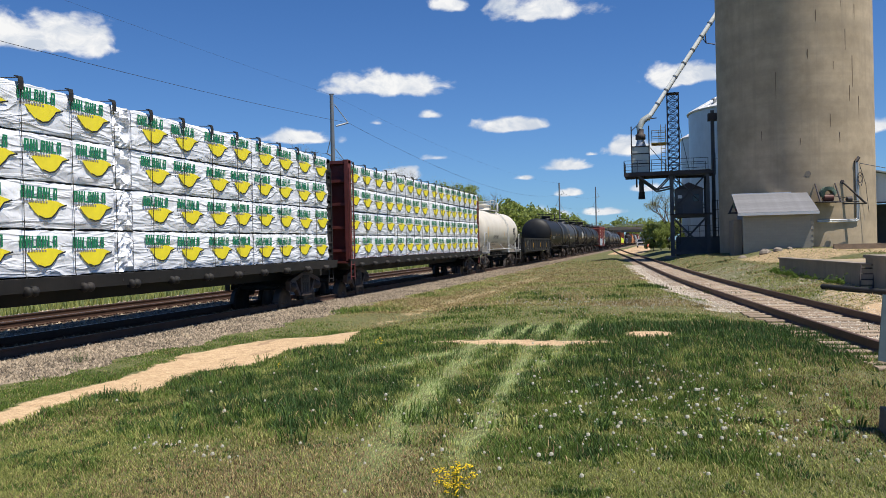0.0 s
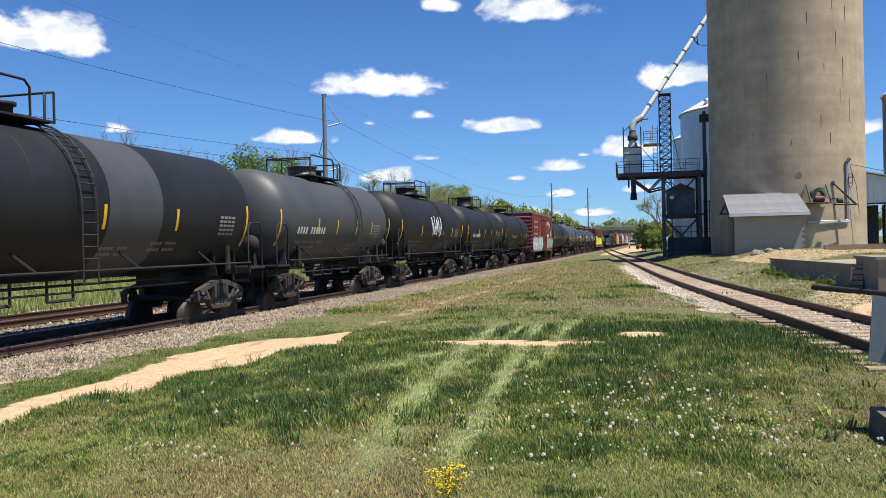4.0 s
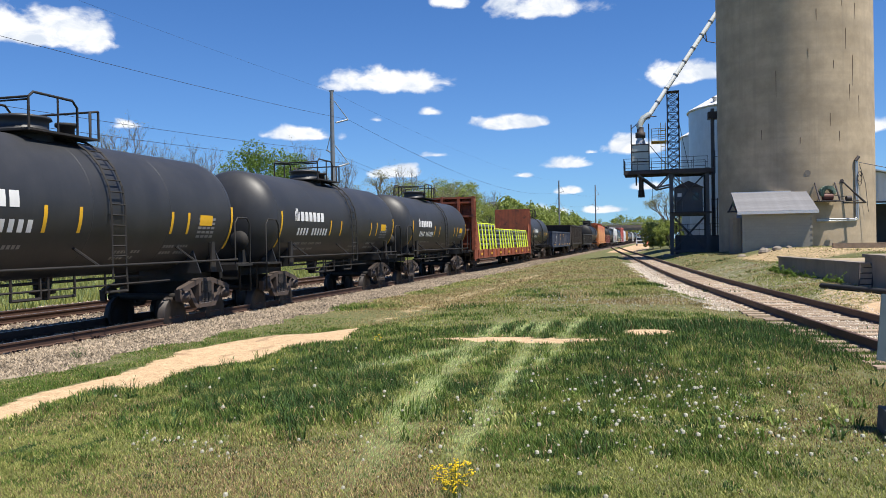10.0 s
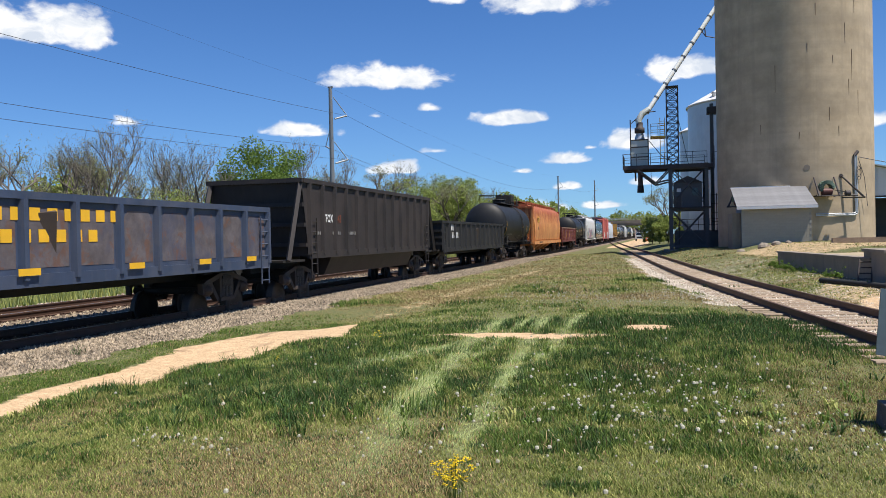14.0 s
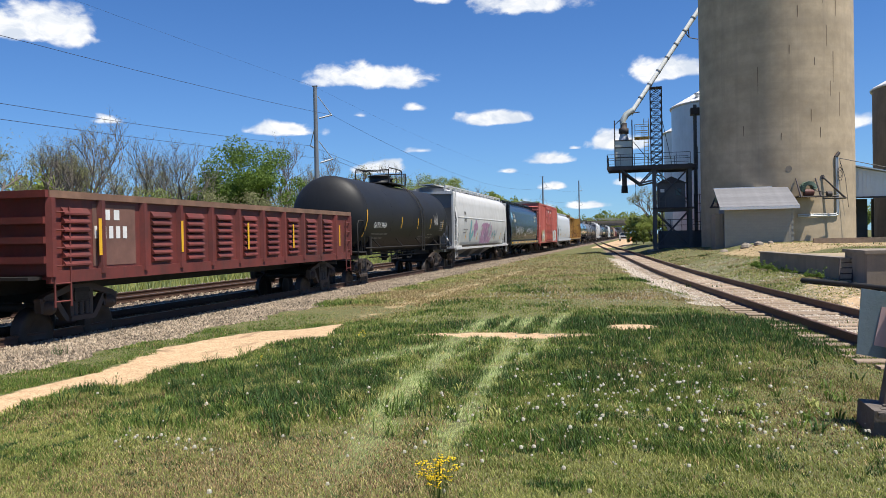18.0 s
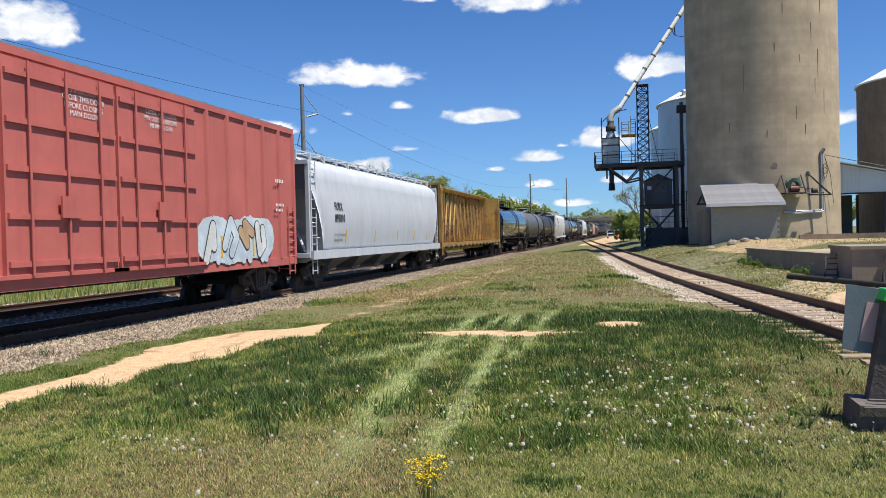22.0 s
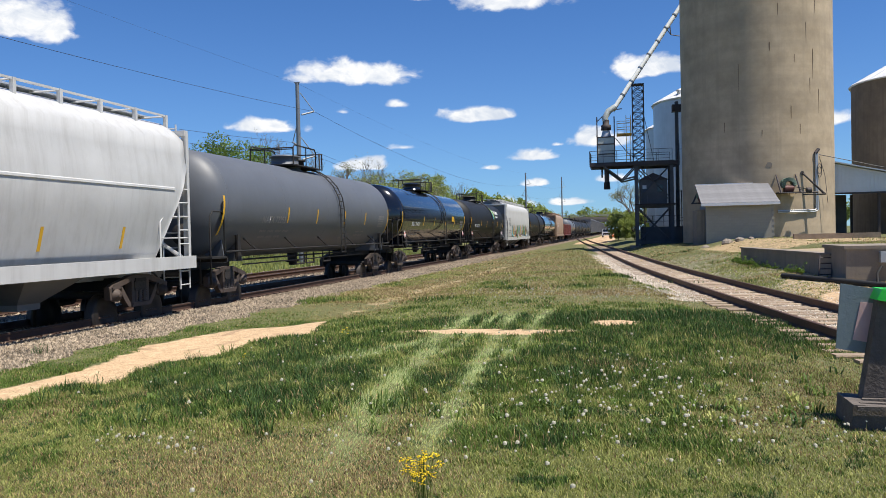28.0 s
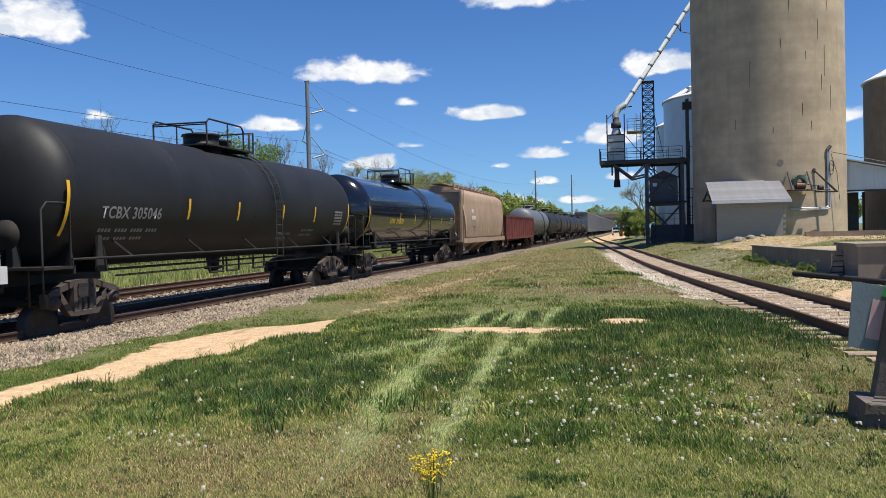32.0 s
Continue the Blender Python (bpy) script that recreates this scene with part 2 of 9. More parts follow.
M_HOPPER_ORANGE = surface("hopper_rust_orange", (0.60, 0.285, 0.10), 0.65, 0.0, 0.22, 0.7, 20, 0.08, dirt=(0.42, 0.115, 0.035), dirt_amount=0.7, streak=0.7, top_wear=(2.0, 4.0, (0.28, 0.058, 0.022)),
                          rust=(0.30, 0.07, 0.025), rust_amount=0.2)
M_HOPPER_BLACK = surface("hopper_black", (0.007, 0.008, 0.011), 0.24, 0.0, 0.3, 0.8, 20, 0.03, dirt=(0.03, 0.03, 0.032), dirt_amount=0.25, streak=0.25)
M_SILL_TAN = surface("dusty_sill_band", (0.25, 0.19, 0.125), 0.7, 0.0, 0.25, 2.0, 20, 0.1, dirt=(0.12, 0.09, 0.06), dirt_amount=0.5)
M_HOPPER_TAN = surface("hopper_tan", (0.34, 0.24, 0.165), 0.65, 0.0, 0.2, 0.7, 20, 0.06, dirt=(0.16, 0.10, 0.07), dirt_amount=0.5, streak=0.6)
M_BOX_RED = surface("boxcar_oxide_red", (0.21, 0.040, 0.036), 0.6, 0.0, 0.22, 0.8, 20, 0.06, dirt=(0.10, 0.035, 0.03), dirt_amount=0.5, streak=0.5)
M_BOX_SALMON = surface("boxcar_faded_red", (0.47, 0.125, 0.105), 0.62, 0.0, 0.12, 0.8, 20, 0.06, dirt=(0.33, 0.085, 0.075), dirt_amount=0.4, streak=0.45)
M_BOX_ROOF = surface("boxcar_roof", (0.30, 0.29, 0.28), 0.5, 0.5, 0.2, 1.0)
M_GON_BLACK = surface("gondola_black", (0.013, 0.0125, 0.013), 0.6, 0.0, 0.4, 1.2, 20, 0.1, dirt=(0.040, 0.036, 0.033), dirt_amount=0.4, streak=0.3)
M_GON_BROWN = surface("gondola_black_brown", (0.022, 0.017, 0.016), 0.65, 0.0, 0.4, 1.2, 20, 0.1, dirt=(0.055, 0.04, 0.034), dirt_amount=0.5, streak=0.4)
M_GON_BLUE = surface("gondola_blue", (0.035, 0.052, 0.095), 0.55, 0.0, 0.3, 1.2, 20, 0.1, dirt=(0.10, 0.10, 0.12), dirt_amount=0.5, streak=0.4)
M_GON_PANEL = surface("gondola_worn_panel", (0.10, 0.085, 0.09), 0.75, 0.0, 0.5, 2.6, 20, 0.15, dirt=(0.045, 0.055, 0.10), dirt_amount=1.0, rust=(0.13, 0.06, 0.035), rust_amount=0.35)
M_GON_CHORD = surface("gondola_rusty_chord", (0.20, 0.115, 0.075), 0.8, 0.0, 0.35, 2.0, 20, 0.15, dirt=(0.10, 0.05, 0.035), dirt_amount=0.5)
M_GON_RED = surface("gondola_brown_red", (0.145, 0.030, 0.024), 0.6, 0.0, 0.4, 1.2, 20, 0.1, dirt=(0.060, 0.032, 0.028), dirt_amount=0.6, streak=0.4)
M_CENTER_YELLOW = surface("centerbeam_yellow", (0.52, 0.32, 0.085), 0.6, 0.0, 0.18, 1.4, 20, 0.08, dirt=(0.17, 0.085, 0.04), dirt_amount=0.75, streak=0.85, rust=(0.10, 0.045, 0.025), rust_amount=0.22)
M_CENTER_POST = surface("centerbeam_worn_post", (0.42, 0.25, 0.08), 0.7, 0.0, 0.3, 1.4, 20, 0.1, dirt=(0.085, 0.04, 0.022), dirt_amount=0.9, streak=0.9, rust=(0.07, 0.032, 0.02), rust_amount=0.5)
M_CENTER_RED = surface("centerbeam_oxide", (0.16, 0.035, 0.03), 0.6, 0.0, 0.3, 1.4, 20, 0.08, dirt=(0.06, 0.03, 0.03), dirt_amount=0.5)
M_FLAT_ORANGE = surface("bulkhead_rust_orange", (0.31, 0.078, 0.034), 0.7, 0.0, 0.35, 1.2, 20, 0.1, dirt=(0.09, 0.035, 0.025), dirt_amount=0.7, streak=0.6, rust=(0.05, 0.025, 0.02), rust_amount=0.3)
M_PIPE = surface("grey_pipe", (0.115, 0.125, 0.14), 0.5, 0.1, 0.15, 1.0)
M_STRAP = plain("lime_strap", (0.62, 0.72, 0.05), 0.6)
M_TIMBER = surface("tie_timber", (0.115, 0.085, 0.065), 0.85, 0.0, 0.35, 3.0, 18, 0.5, dirt=(0.05, 0.04, 0.035), dirt_amount=0.5, random_tint=0.7)
M_TIMBER_PALE = surface("weathered_timber", (0.37, 0.28, 0.195), 0.85, 0.0, 0.35, 3.0, 18, 0.5, dirt=(0.14, 0.10, 0.08), dirt_amount=0.5, random_tint=0.6)
M_TIMBER_GREY = surface("grey_split_timber", (0.13, 0.11, 0.095), 0.9, 0.0, 0.4, 4.0, 24, 0.6, dirt=(0.05, 0.042, 0.036), dirt_amount=0.6, streak=0.5)
M_RAIL = surface("rail_rust", (0.075, 0.040, 0.027), 0.7, 0.2, 0.35, 2.0, 30, 0.1)
M_RAIL_TOP = plain("rail_polished", (0.30, 0.28, 0.265), 0.42, 1.0)
M_CONCRETE = surface("dock_concrete", (0.25, 0.21, 0.165), 0.85, 0.0, 0.2, 0.8, 18, 0.25, dirt=(0.14, 0.12, 0.10), dirt_amount=0.5, streak=0.4)
M_BLOCK = surface("concrete_block", (0.39, 0.35, 0.29), 0.9, 0.0, 0.06, 1.2, 30, 0.25, dirt=(0.24, 0.22, 0.2), dirt_amount=0.3, random_tint=0.12)
M_MORTAR = plain("mortar", (0.30, 0.285, 0.26), 0.9)
M_SHINGLE = surface("grey_shingle", (0.20, 0.20, 0.21), 0.9, 0.0, 0.25, 2.0, 12, 0.4, random_tint=0.35)
M_GALV = surface("galvanised_sheet", (0.50, 0.52, 0.54), 0.45, 0.5, 0.08, 0.5, 12, 0.05, dirt=(0.34, 0.35, 0.36), dirt_amount=0.3, streak=0.3)
M_GALV_WHITE = surface("white_sheet", (0.66, 0.67, 0.68), 0.5, 0.1, 0.06, 0.5, 12, 0.05, dirt=(0.42, 0.42, 0.42), dirt_amount=0.3)
M_TOWER = surface("tower_blue_grey", (0.085, 0.09, 0.098), 0.6, 0.2, 0.25, 1.0, 14, 0.1, dirt=(0.10, 0.07, 0.05), dirt_amount=0.3)
M_TOWER_RUST = surface("tower_dark_iron", (0.06, 0.05, 0.05), 0.7, 0.2, 0.3, 1.0, 14, 0.1)
M_SAFETY = plain("safety_yellow", (0.62, 0.36, 0.06), 0.6)
M_DUCT = surface("chute_pale", (0.50, 0.53, 0.50), 0.5, 0.2, 0.12, 1.0, 14, 0.1)
M_SPOUT = surface("spout_pale_grey", (0.72, 0.74, 0.72), 0.5, 0.0, 0.08, 1.0, 14, 0.05)
M_RUBBER = plain("rubber_black", (0.014, 0.014, 0.014), 0.8)
M_POLE = surface("steel_pole", (0.20, 0.215, 0.23), 0.55, 0.3, 0.12, 0.6, 20, 0.1)
M_WIRE = plain("wire", (0.03, 0.03, 0.035), 0.6)
M_INSUL = plain("insulator", (0.30, 0.32, 0.34), 0.4)
M_BARK = surface("bark", (0.075, 0.060, 0.048), 0.9, 0.0, 0.35, 3.0, 12, 0.5)
M_BARK_PALE = surface("grey_bark", (0.15, 0.128, 0.11), 0.9, 0.0, 0.3, 3.0, 12, 0.4)
M_GLASS = plain("dark_glass", (0.02, 0.025, 0.03), 0.08)
M_ORANGE = plain("orange_plastic", (0.85, 0.16, 0.02), 0.5)
M_LIME = plain("green_plastic", (0.03, 0.62, 0.06), 0.45)
M_PINK = plain("faded_sticker", (0.62, 0.42, 0.40), 0.5)
M_STAIN = plain("rust_stain", (0.15, 0.105, 0.068), 0.9)
M_SIGN = surface("sign_grey", (0.20, 0.25, 0.27), 0.5, 0.2, 0.12, 2.0)
M_PAINT_WHITE = plain("white_vehicle_paint", (0.75, 0.75, 0.75), 0.3)


def concrete_silo():
    """Slip-formed concrete: faint lift bands, vertical rust runs, a warm tan weathering."""
    mat = bpy.data.materials.new("silo_concrete")
    mat.use_nodes = True
    k = Nodes(mat.node_tree)
    co = k.add("ShaderNodeTexCoord").outputs["Object"]
    base = k.mix(k.ramp(k.noise(co, 0.45, 8.0, 0.68), [(0.3, (0, 0, 0)), (0.7, (1, 1, 1))]), (0.355, 0.27, 0.172), (0.61, 0.475, 0.32))
    band = k.noise(k.scaled(co, (0.02, 0.02, 1.0)), 0.75, 4.0, 0.6)
    base = k.mix(k.math("MULTIPLY", k.ramp(band, [(0.42, (0, 0, 0)), (0.66, (1, 1, 1))]), 0.35), base, (0.24, 0.2, 0.15))
    run = k.noise(k.scaled(co, (1.0, 1.0, 0.03)), 1.3, 6.0, 0.65)
    base = k.mix(k.math("MULTIPLY", k.ramp(run, [(0.5, (0, 0, 0)), (0.78, (1, 1, 1))]), 0.45), base, (0.22, 0.18, 0.135))
    base = k.mix(k.math("MULTIPLY", k.noise(co, 9.0, 5.0, 0.7), 0.3), base, (0.30, 0.26, 0.2))
    bs = k.add("ShaderNodeBsdfPrincipled")
    k.put(bs.inputs["Base Color"], base)
    bs.inputs["Roughness"].default_value = 0.9
    b = k.add("ShaderNodeBump")
    b.inputs["Strength"].default_value, b.inputs["Distance"].default_value = 0.25, 0.03
    k.put(b.inputs["Height"], k.noise(co, 6.0, 5.0, 0.65))
    k.put(bs.inputs["Normal"], b.outputs[0])
    out = k.add("ShaderNodeOutputMaterial")
    k.put(out.inputs[0], bs.outputs[0])
    return mat


def leafy(name, a, b, trans=0.35):
    """Leaves and grass: colour per island, a little light passing through."""
    mat = bpy.data.materials.new(name)
    mat.use_nodes = True
    k = Nodes(mat.node_tree)
    rnd = k.add("ShaderNodeNewGeometry").outputs["Random Per Island"]
    co = k.add("ShaderNodeTexCoord").outputs["Object"]
    f = k.math("ADD", k.math("MULTIPLY", rnd, 0.85), k.math("SUBTRACT", k.math("MULTIPLY", k.noise(co, 0.8, 4.0), 0.8), 0.3), clamp=True)
    col = k.mix(f, a, b)
    d = k.add("ShaderNodeBsdfPrincipled")
    k.put(d.inputs["Base Color"], col)
    d.inputs["Roughness"].default_value = 0.6
    d.inputs["Specular IOR Level"].default_value = 0.25
    tr = k.add("ShaderNodeBsdfTranslucent")
    k.put(tr.inputs[0], col)
    mx = k.add("ShaderNodeMixShader")
    mx.inputs[0].default_value = trans
    k.put(mx.inputs[1], d.outputs[0]), k.put(mx.inputs[2], tr.outputs[0])
    out = k.add("ShaderNodeOutputMaterial")
    k.put(out.inputs[0], mx.outputs[0])
    return mat


M_SILO = concrete_silo()
# second silo's shaded side is put into this darker brown, with dirt streaks
M_SILO_DARK = surface("weathered_shaded_silo", (0.20, 0.155, 0.11), 0.9, 0.0, 0.2, 0.6, 12, 0.2, dirt=(0.11, 0.085, 0.06), dirt_amount=0.5, streak=0.6)
M_LEAF = leafy("leaf_green", (0.075, 0.135, 0.022), (0.20, 0.29, 0.055), 0.4)
M_LEAF_SPRING = leafy("leaf_spring", (0.16, 0.215, 0.045), (0.36, 0.41, 0.115), 0.4)
M_LEAF_BROWN = leafy("bud_brown", (0.17, 0.18, 0.08), (0.33, 0.33, 0.16), 0.4)
M_GROUND_PLAIN = surface("sandy_fill", (0.34, 0.265, 0.175), 0.95, 0, 0.25, 1.5, 20, 0.4, dirt=(0.2, 0.2, 0.09), dirt_amount=0.6)


# ---- mesh helpers ----
class Mesh:
    """Collects boxes, tubes, sheets and turned shapes into one mesh."""

    def __init__(self):
        self.v, self.f, self.smooth, self.mi, self.slot = [], [], [], [], 0

    def face(self, idx, smooth=False):
        self.f.append(idx), self.smooth.append(smooth), self.mi.append(self.slot)

    def box(self, x0, x1, y0, y1, z0, z1):
        n = len(self.v)
        self.v += [(x0, y0, z0), (x1, y0, z0), (x1, y1, z0), (x0, y1, z0), (x0, y0, z1), (x1, y0, z1), (x1, y1, z1), (x0, y1, z1)]
        for q in ((0, 3, 2, 1), (4, 5, 6, 7), (0, 1, 5, 4), (1, 2, 6, 5), (2, 3, 7, 6), (3, 0, 4, 7)):
            self.face(tuple(n + i for i in q))
        return self

    def prism(self, ring, axis, a, b):
        """A closed outline of two coordinates, drawn out along the third axis from a to b."""
        n, m = len(self.v), len(ring)
        for w in (a, b):
            for u, s in ring:
                self.v.append({"x": (w, u, s), "y": (u, w, s), "z": (u, s, w)}[axis])
        for i in range(m):
            j = (i + 1) % m
            self.face((n + i, n + j, n + m + j, n + m + i))
        self.face(tuple(n + i for i in reversed(range(m))))
        self.face(tuple(n + m + i for i in range(m)))
        return self

    def tube(self, p, q, r, seg=8, r2=None, caps=True):
        p, q = Vector(p), Vector(q)
        r2 = r if r2 is None else r2
        d = (q - p).normalized()
        a = d.cross((0, 0, 1) if abs(d.z) < 0.9 else (1, 0, 0)).normalized()
        b = d.cross(a)
        n = len(self.v)
        for c, rr in ((p, r), (q, r2)):
            for i in range(seg):
                t = 2 * math.pi * i / seg
                self.v.append(tuple(c + a * (rr * math.cos(t)) + b * (rr * math.sin(t))))
        for i in range(seg):
            j = (i + 1) % seg
            self.face((n + i, n + j, n + seg + j, n + seg + i), seg > 5)
        if caps:
            self.cap(range(n + seg - 1, n - 1, -1)), self.cap(range(n + seg, n + 2 * seg))
        return self

    def cap(self, idx):
        """A flat end on corners of its own, so that the round side keeps its shading."""
        k = len(self.v)
        self.v += [self.v[i] for i in idx]
        self.face(tuple(range(k, len(self.v))))

    def bars(self, pts, r, seg=6):
        """A bent bar or cable through pts, in one piece."""
        pts = [Vector(p) for p in pts]
        n, up = len(self.v), None
        for i, p in enumerate(pts):
            d = (pts[min(i + 1, len(pts) - 1)] - pts[max(i - 1, 0)]).normalized()
            if up is None or abs(up.dot(d)) > 0.98:
                up = Vector((0, 0, 1)) if abs(d.z) < 0.9 else Vector((1, 0, 0))
            a = d.cross(up).normalized()
            b = a.cross(d).normalized()
            up = b
            k = 1.0
            if 0 < i < len(pts) - 1:
                u, w = (p - pts[i - 1]).normalized(), (pts[i + 1] - p).normalized()
                k = 1.0 / max(0.6, math.sqrt(max(0.0, (1 + u.dot(w)) / 2)))
            for j in range(seg):
                t = 2 * math.pi * j / seg
                self.v.append(tuple(p + a * (r * k * math.cos(t)) + b * (r * k * math.sin(t))))
        for i in range(len(pts) - 1):
            for j in range(seg):
                jj = (j + 1) % seg
                self.face((n + i * seg + j, n + i * seg + jj, n + (i + 1) * seg + jj, n + (i + 1) * seg + j), seg > 5)
        k = n + (len(pts) - 1) * seg
        self.cap(range(n, n + seg)), self.cap(range(k + seg - 1, k - 1, -1))
        return self

    def strut(self, p, q, w, h=None):
        """A square bar from p to q."""
        return self.tube(p, q, w * 0.7, 4)

    def turned(self, prof, axis="y", seg=32, centre=(0, 0, 0), smooth=True):
        """A shape turned round an axis through centre; prof: (distance along the axis, radius)."""
        n, m = len(self.v), len(prof)
        cx, cy, cz = centre
        for s, r in prof:
            for i in range(seg):
                t = 2 * math.pi * i / seg
                c, d = r * math.cos(t), r * math.sin(t)
                self.v.append({"y": (cx + c, cy + s, cz + d), "z": (cx + c, cy + d, cz + s), "x": (cx + s, cy + c, cz + d)}[axis])
        for k in range(m - 1):
            for i in range(seg):
                j = (i + 1) % seg
                q = (n + k * seg + i, n + k * seg + j, n + (k + 1) * seg + j, n + (k + 1) * seg + i)
                self.face(q if axis != "y" else q[::-1], smooth)
        self.cap(range(n, n + seg)), self.cap(range(n + m * seg - 1, n + (m - 1) * seg - 1, -1))
        return self

    def sheet(self, pts, thick, normal):
        """A flat plate with the outline pts, thickened along normal."""
        n, m = len(self.v), len(pts)
        o = Vector(normal) * thick
        self.v += [tuple(p) for p in pts] + [tuple(Vector(p) + o) for p in pts]
        for i in range(m):
            j = (i + 1) % m
            self.face((n + i, n + j, n + m + j, n + m + i))
        self.face(tuple(n + i for i in reversed(range(m))))
        self.face(tuple(n + m + i for i in range(m)))
        return self

    def data(self, name, mats):
        me = bpy.data.meshes.new(name)
        me.from_pydata(self.v, [], self.f)
        for m in mats if isinstance(mats, (list, tuple)) else [mats]:
            me.materials.append(m)
        me.polygons.foreach_set("use_smooth", self.smooth)
        me.polygons.foreach_set("material_index", self.mi)
        bm = bmesh.new()
        bm.from_mesh(me)
        bmesh.ops.recalc_face_normals(bm, faces=bm.faces)
        bm.to_mesh(me)
        bm.free()
        me.update()
        return me


def part(name, shape, mats, parent=None, label="", at=None):
    """Links a shape (a Mesh or finished mesh data) as one object under a thing or a part."""
    me = shape.data(name, mats) if isinstance(shape, Mesh) else shape
    ob = new(name, me)
    if parent is not None:
        ob.parent = parent
    if at is not None:
        ob.matrix_basis = at
    if label:
        ob["label"] = label
    return ob


def thing(name, label, category, at=None, group="", kind=""):
    ob = new(name)
    ob.empty_display_size = 0.3
    if at is not None:
        ob.matrix_basis = at
    return tagged(ob, label, category, group, kind)


def big_mesh(name, verts, faces, mats, mat_index=None, smooth=False):
    """Fast mesh from arrays; faces all of one size."""
    me = bpy.data.meshes.new(name)
    verts, faces = np.asarray(verts, np.float32), np.asarray(faces, np.int32)
    k = faces.shape[1]
    me.vertices.add(len(verts)), me.loops.add(faces.size), me.polygons.add(len(faces))
    me.vertices.foreach_set("co", verts.ravel())
    me.loops.foreach_set("vertex_index", faces.ravel())
    me.polygons.foreach_set("loop_start", np.arange(0, faces.size, k, dtype=np.int32))
    me.polygons.foreach_set("loop_total", np.full(len(faces), k, np.int32))
    for m in mats if isinstance(mats, (list, tuple)) else [mats]:
        me.materials.append(m)
    if mat_index is not None:
        me.polygons.foreach_set("material_index", np.asarray(mat_index, np.int32))
    me.polygons.foreach_set("use_smooth", np.full(len(faces), smooth))
    me.update()
    me.validate()
    return me


# ---- plan ----
TRACK_X, TRACK_FAR_X, GAUGE = -11.65, -15.95, 1.505
# centre line of the siding: it leaves the main line far off and swings past the camera
SIDING = [(-9.6, 190.0), (-5.2, 125.0), (-2.1, 85.0), (0.1, 55.0), (1.55, 35.5), (2.75, 24.5), (3.85, 14.5), (4.6, 8.0), (5.6, 0.0), (7.4, -12.0), (10.0, -26.0)]


def siding_x(y):
    ys = np.array([p[1] for p in SIDING][::-1])
    xs = np.array([p[0] for p in SIDING][::-1])
    return np.interp(y, ys, xs)


def ease(a, b, x):
    t = np.clip((x - a) / (b - a), 0, 1)
    return t * t * (3 - 2 * t)


def lumps(x, y, s, seed=0.0):
    return (np.sin(x * 1.7 * s + seed) * np.cos(y * 1.3 * s - seed * 2) + 0.5 * np.sin((x * 3.1 - y * 2.3) * s + 1.3 * seed)
            + 0.35 * np.sin((x * 5.3 + y * 4.7) * s + seed)) / 1.85


def cloudy(x, y, s, seed=0):
    """Smooth random field from 0 to 1, s patches to the metre, three octaves."""
    table = np.random.RandomState(1000 + seed).rand(256, 256)
    x, y = np.asarray(x, float), np.asarray(y, float)
    total = 0.0
    for amp, f, o in ((0.55, 1.0, 0), (0.3, 2.1, 37), (0.15, 4.3, 91)):
        u, w = x * s * f + o, y * s * f + 2 * o
        i, j = np.floor(u).astype(int), np.floor(w).astype(int)
        a, b = u - i, w - j
        a, b = a * a * (3 - 2 * a), b * b * (3 - 2 * b)
        g = table[i % 256, j % 256] * (1 - a) * (1 - b) + table[(i + 1) % 256, j % 256] * a * (1 - b) + table[i % 256, (j + 1) % 256] * (1 - a) * b + table[(i + 1) % 256, (j + 1) % 256] * a * b
        total = total + amp * g
    return total


def blob(x, y, cx, cy, rx, ry):
    """A soft patch, one at its middle."""
    return np.exp(-(((x - cx) / rx) ** 2 + ((y - cy) / ry) ** 2) * 1.2)


def ground_z(x, y):
    """Height of the ground: ballast bed, a shallow ditch, level grass, a mound round the silo."""
    x, y = np.asarray(x, float), np.asarray(y, float)
    z = -0.03 + 0.035 * lumps(x, y, 0.45, 0.7)
    z = z - 0.18 * ease(-3.5, -7.0, x)
    bed = ease(-9.0, -10.2, x) * ease(-20.2, -18.6, x)
    z = z * (1 - bed) + (-0.19) * bed
    z = np.where(x < -18.6, z * (1 - ease(-18.6, -21, x)) + (-0.75 + 0.06 * lumps(x, y, 0.2)) * ease(-18.6, -21, x), z)
    sx = siding_x(np.clip(y, -26, 190))
    near = ease(2.6, 1.5, np.abs(x - sx)) * ease(200, 185, y) * ease(-9.0, -8.0, x)
    z = z * (1 - near) + (-0.19) * near
    right = ease(1.9, 4.5, x - sx) * ease(20, 40, y) * ease(150, 100, y)
    z = z + right * (0.34 + 0.5 * ease(5.5, 9.0, x - sx - 0.02 * (y - 60)))
    return z


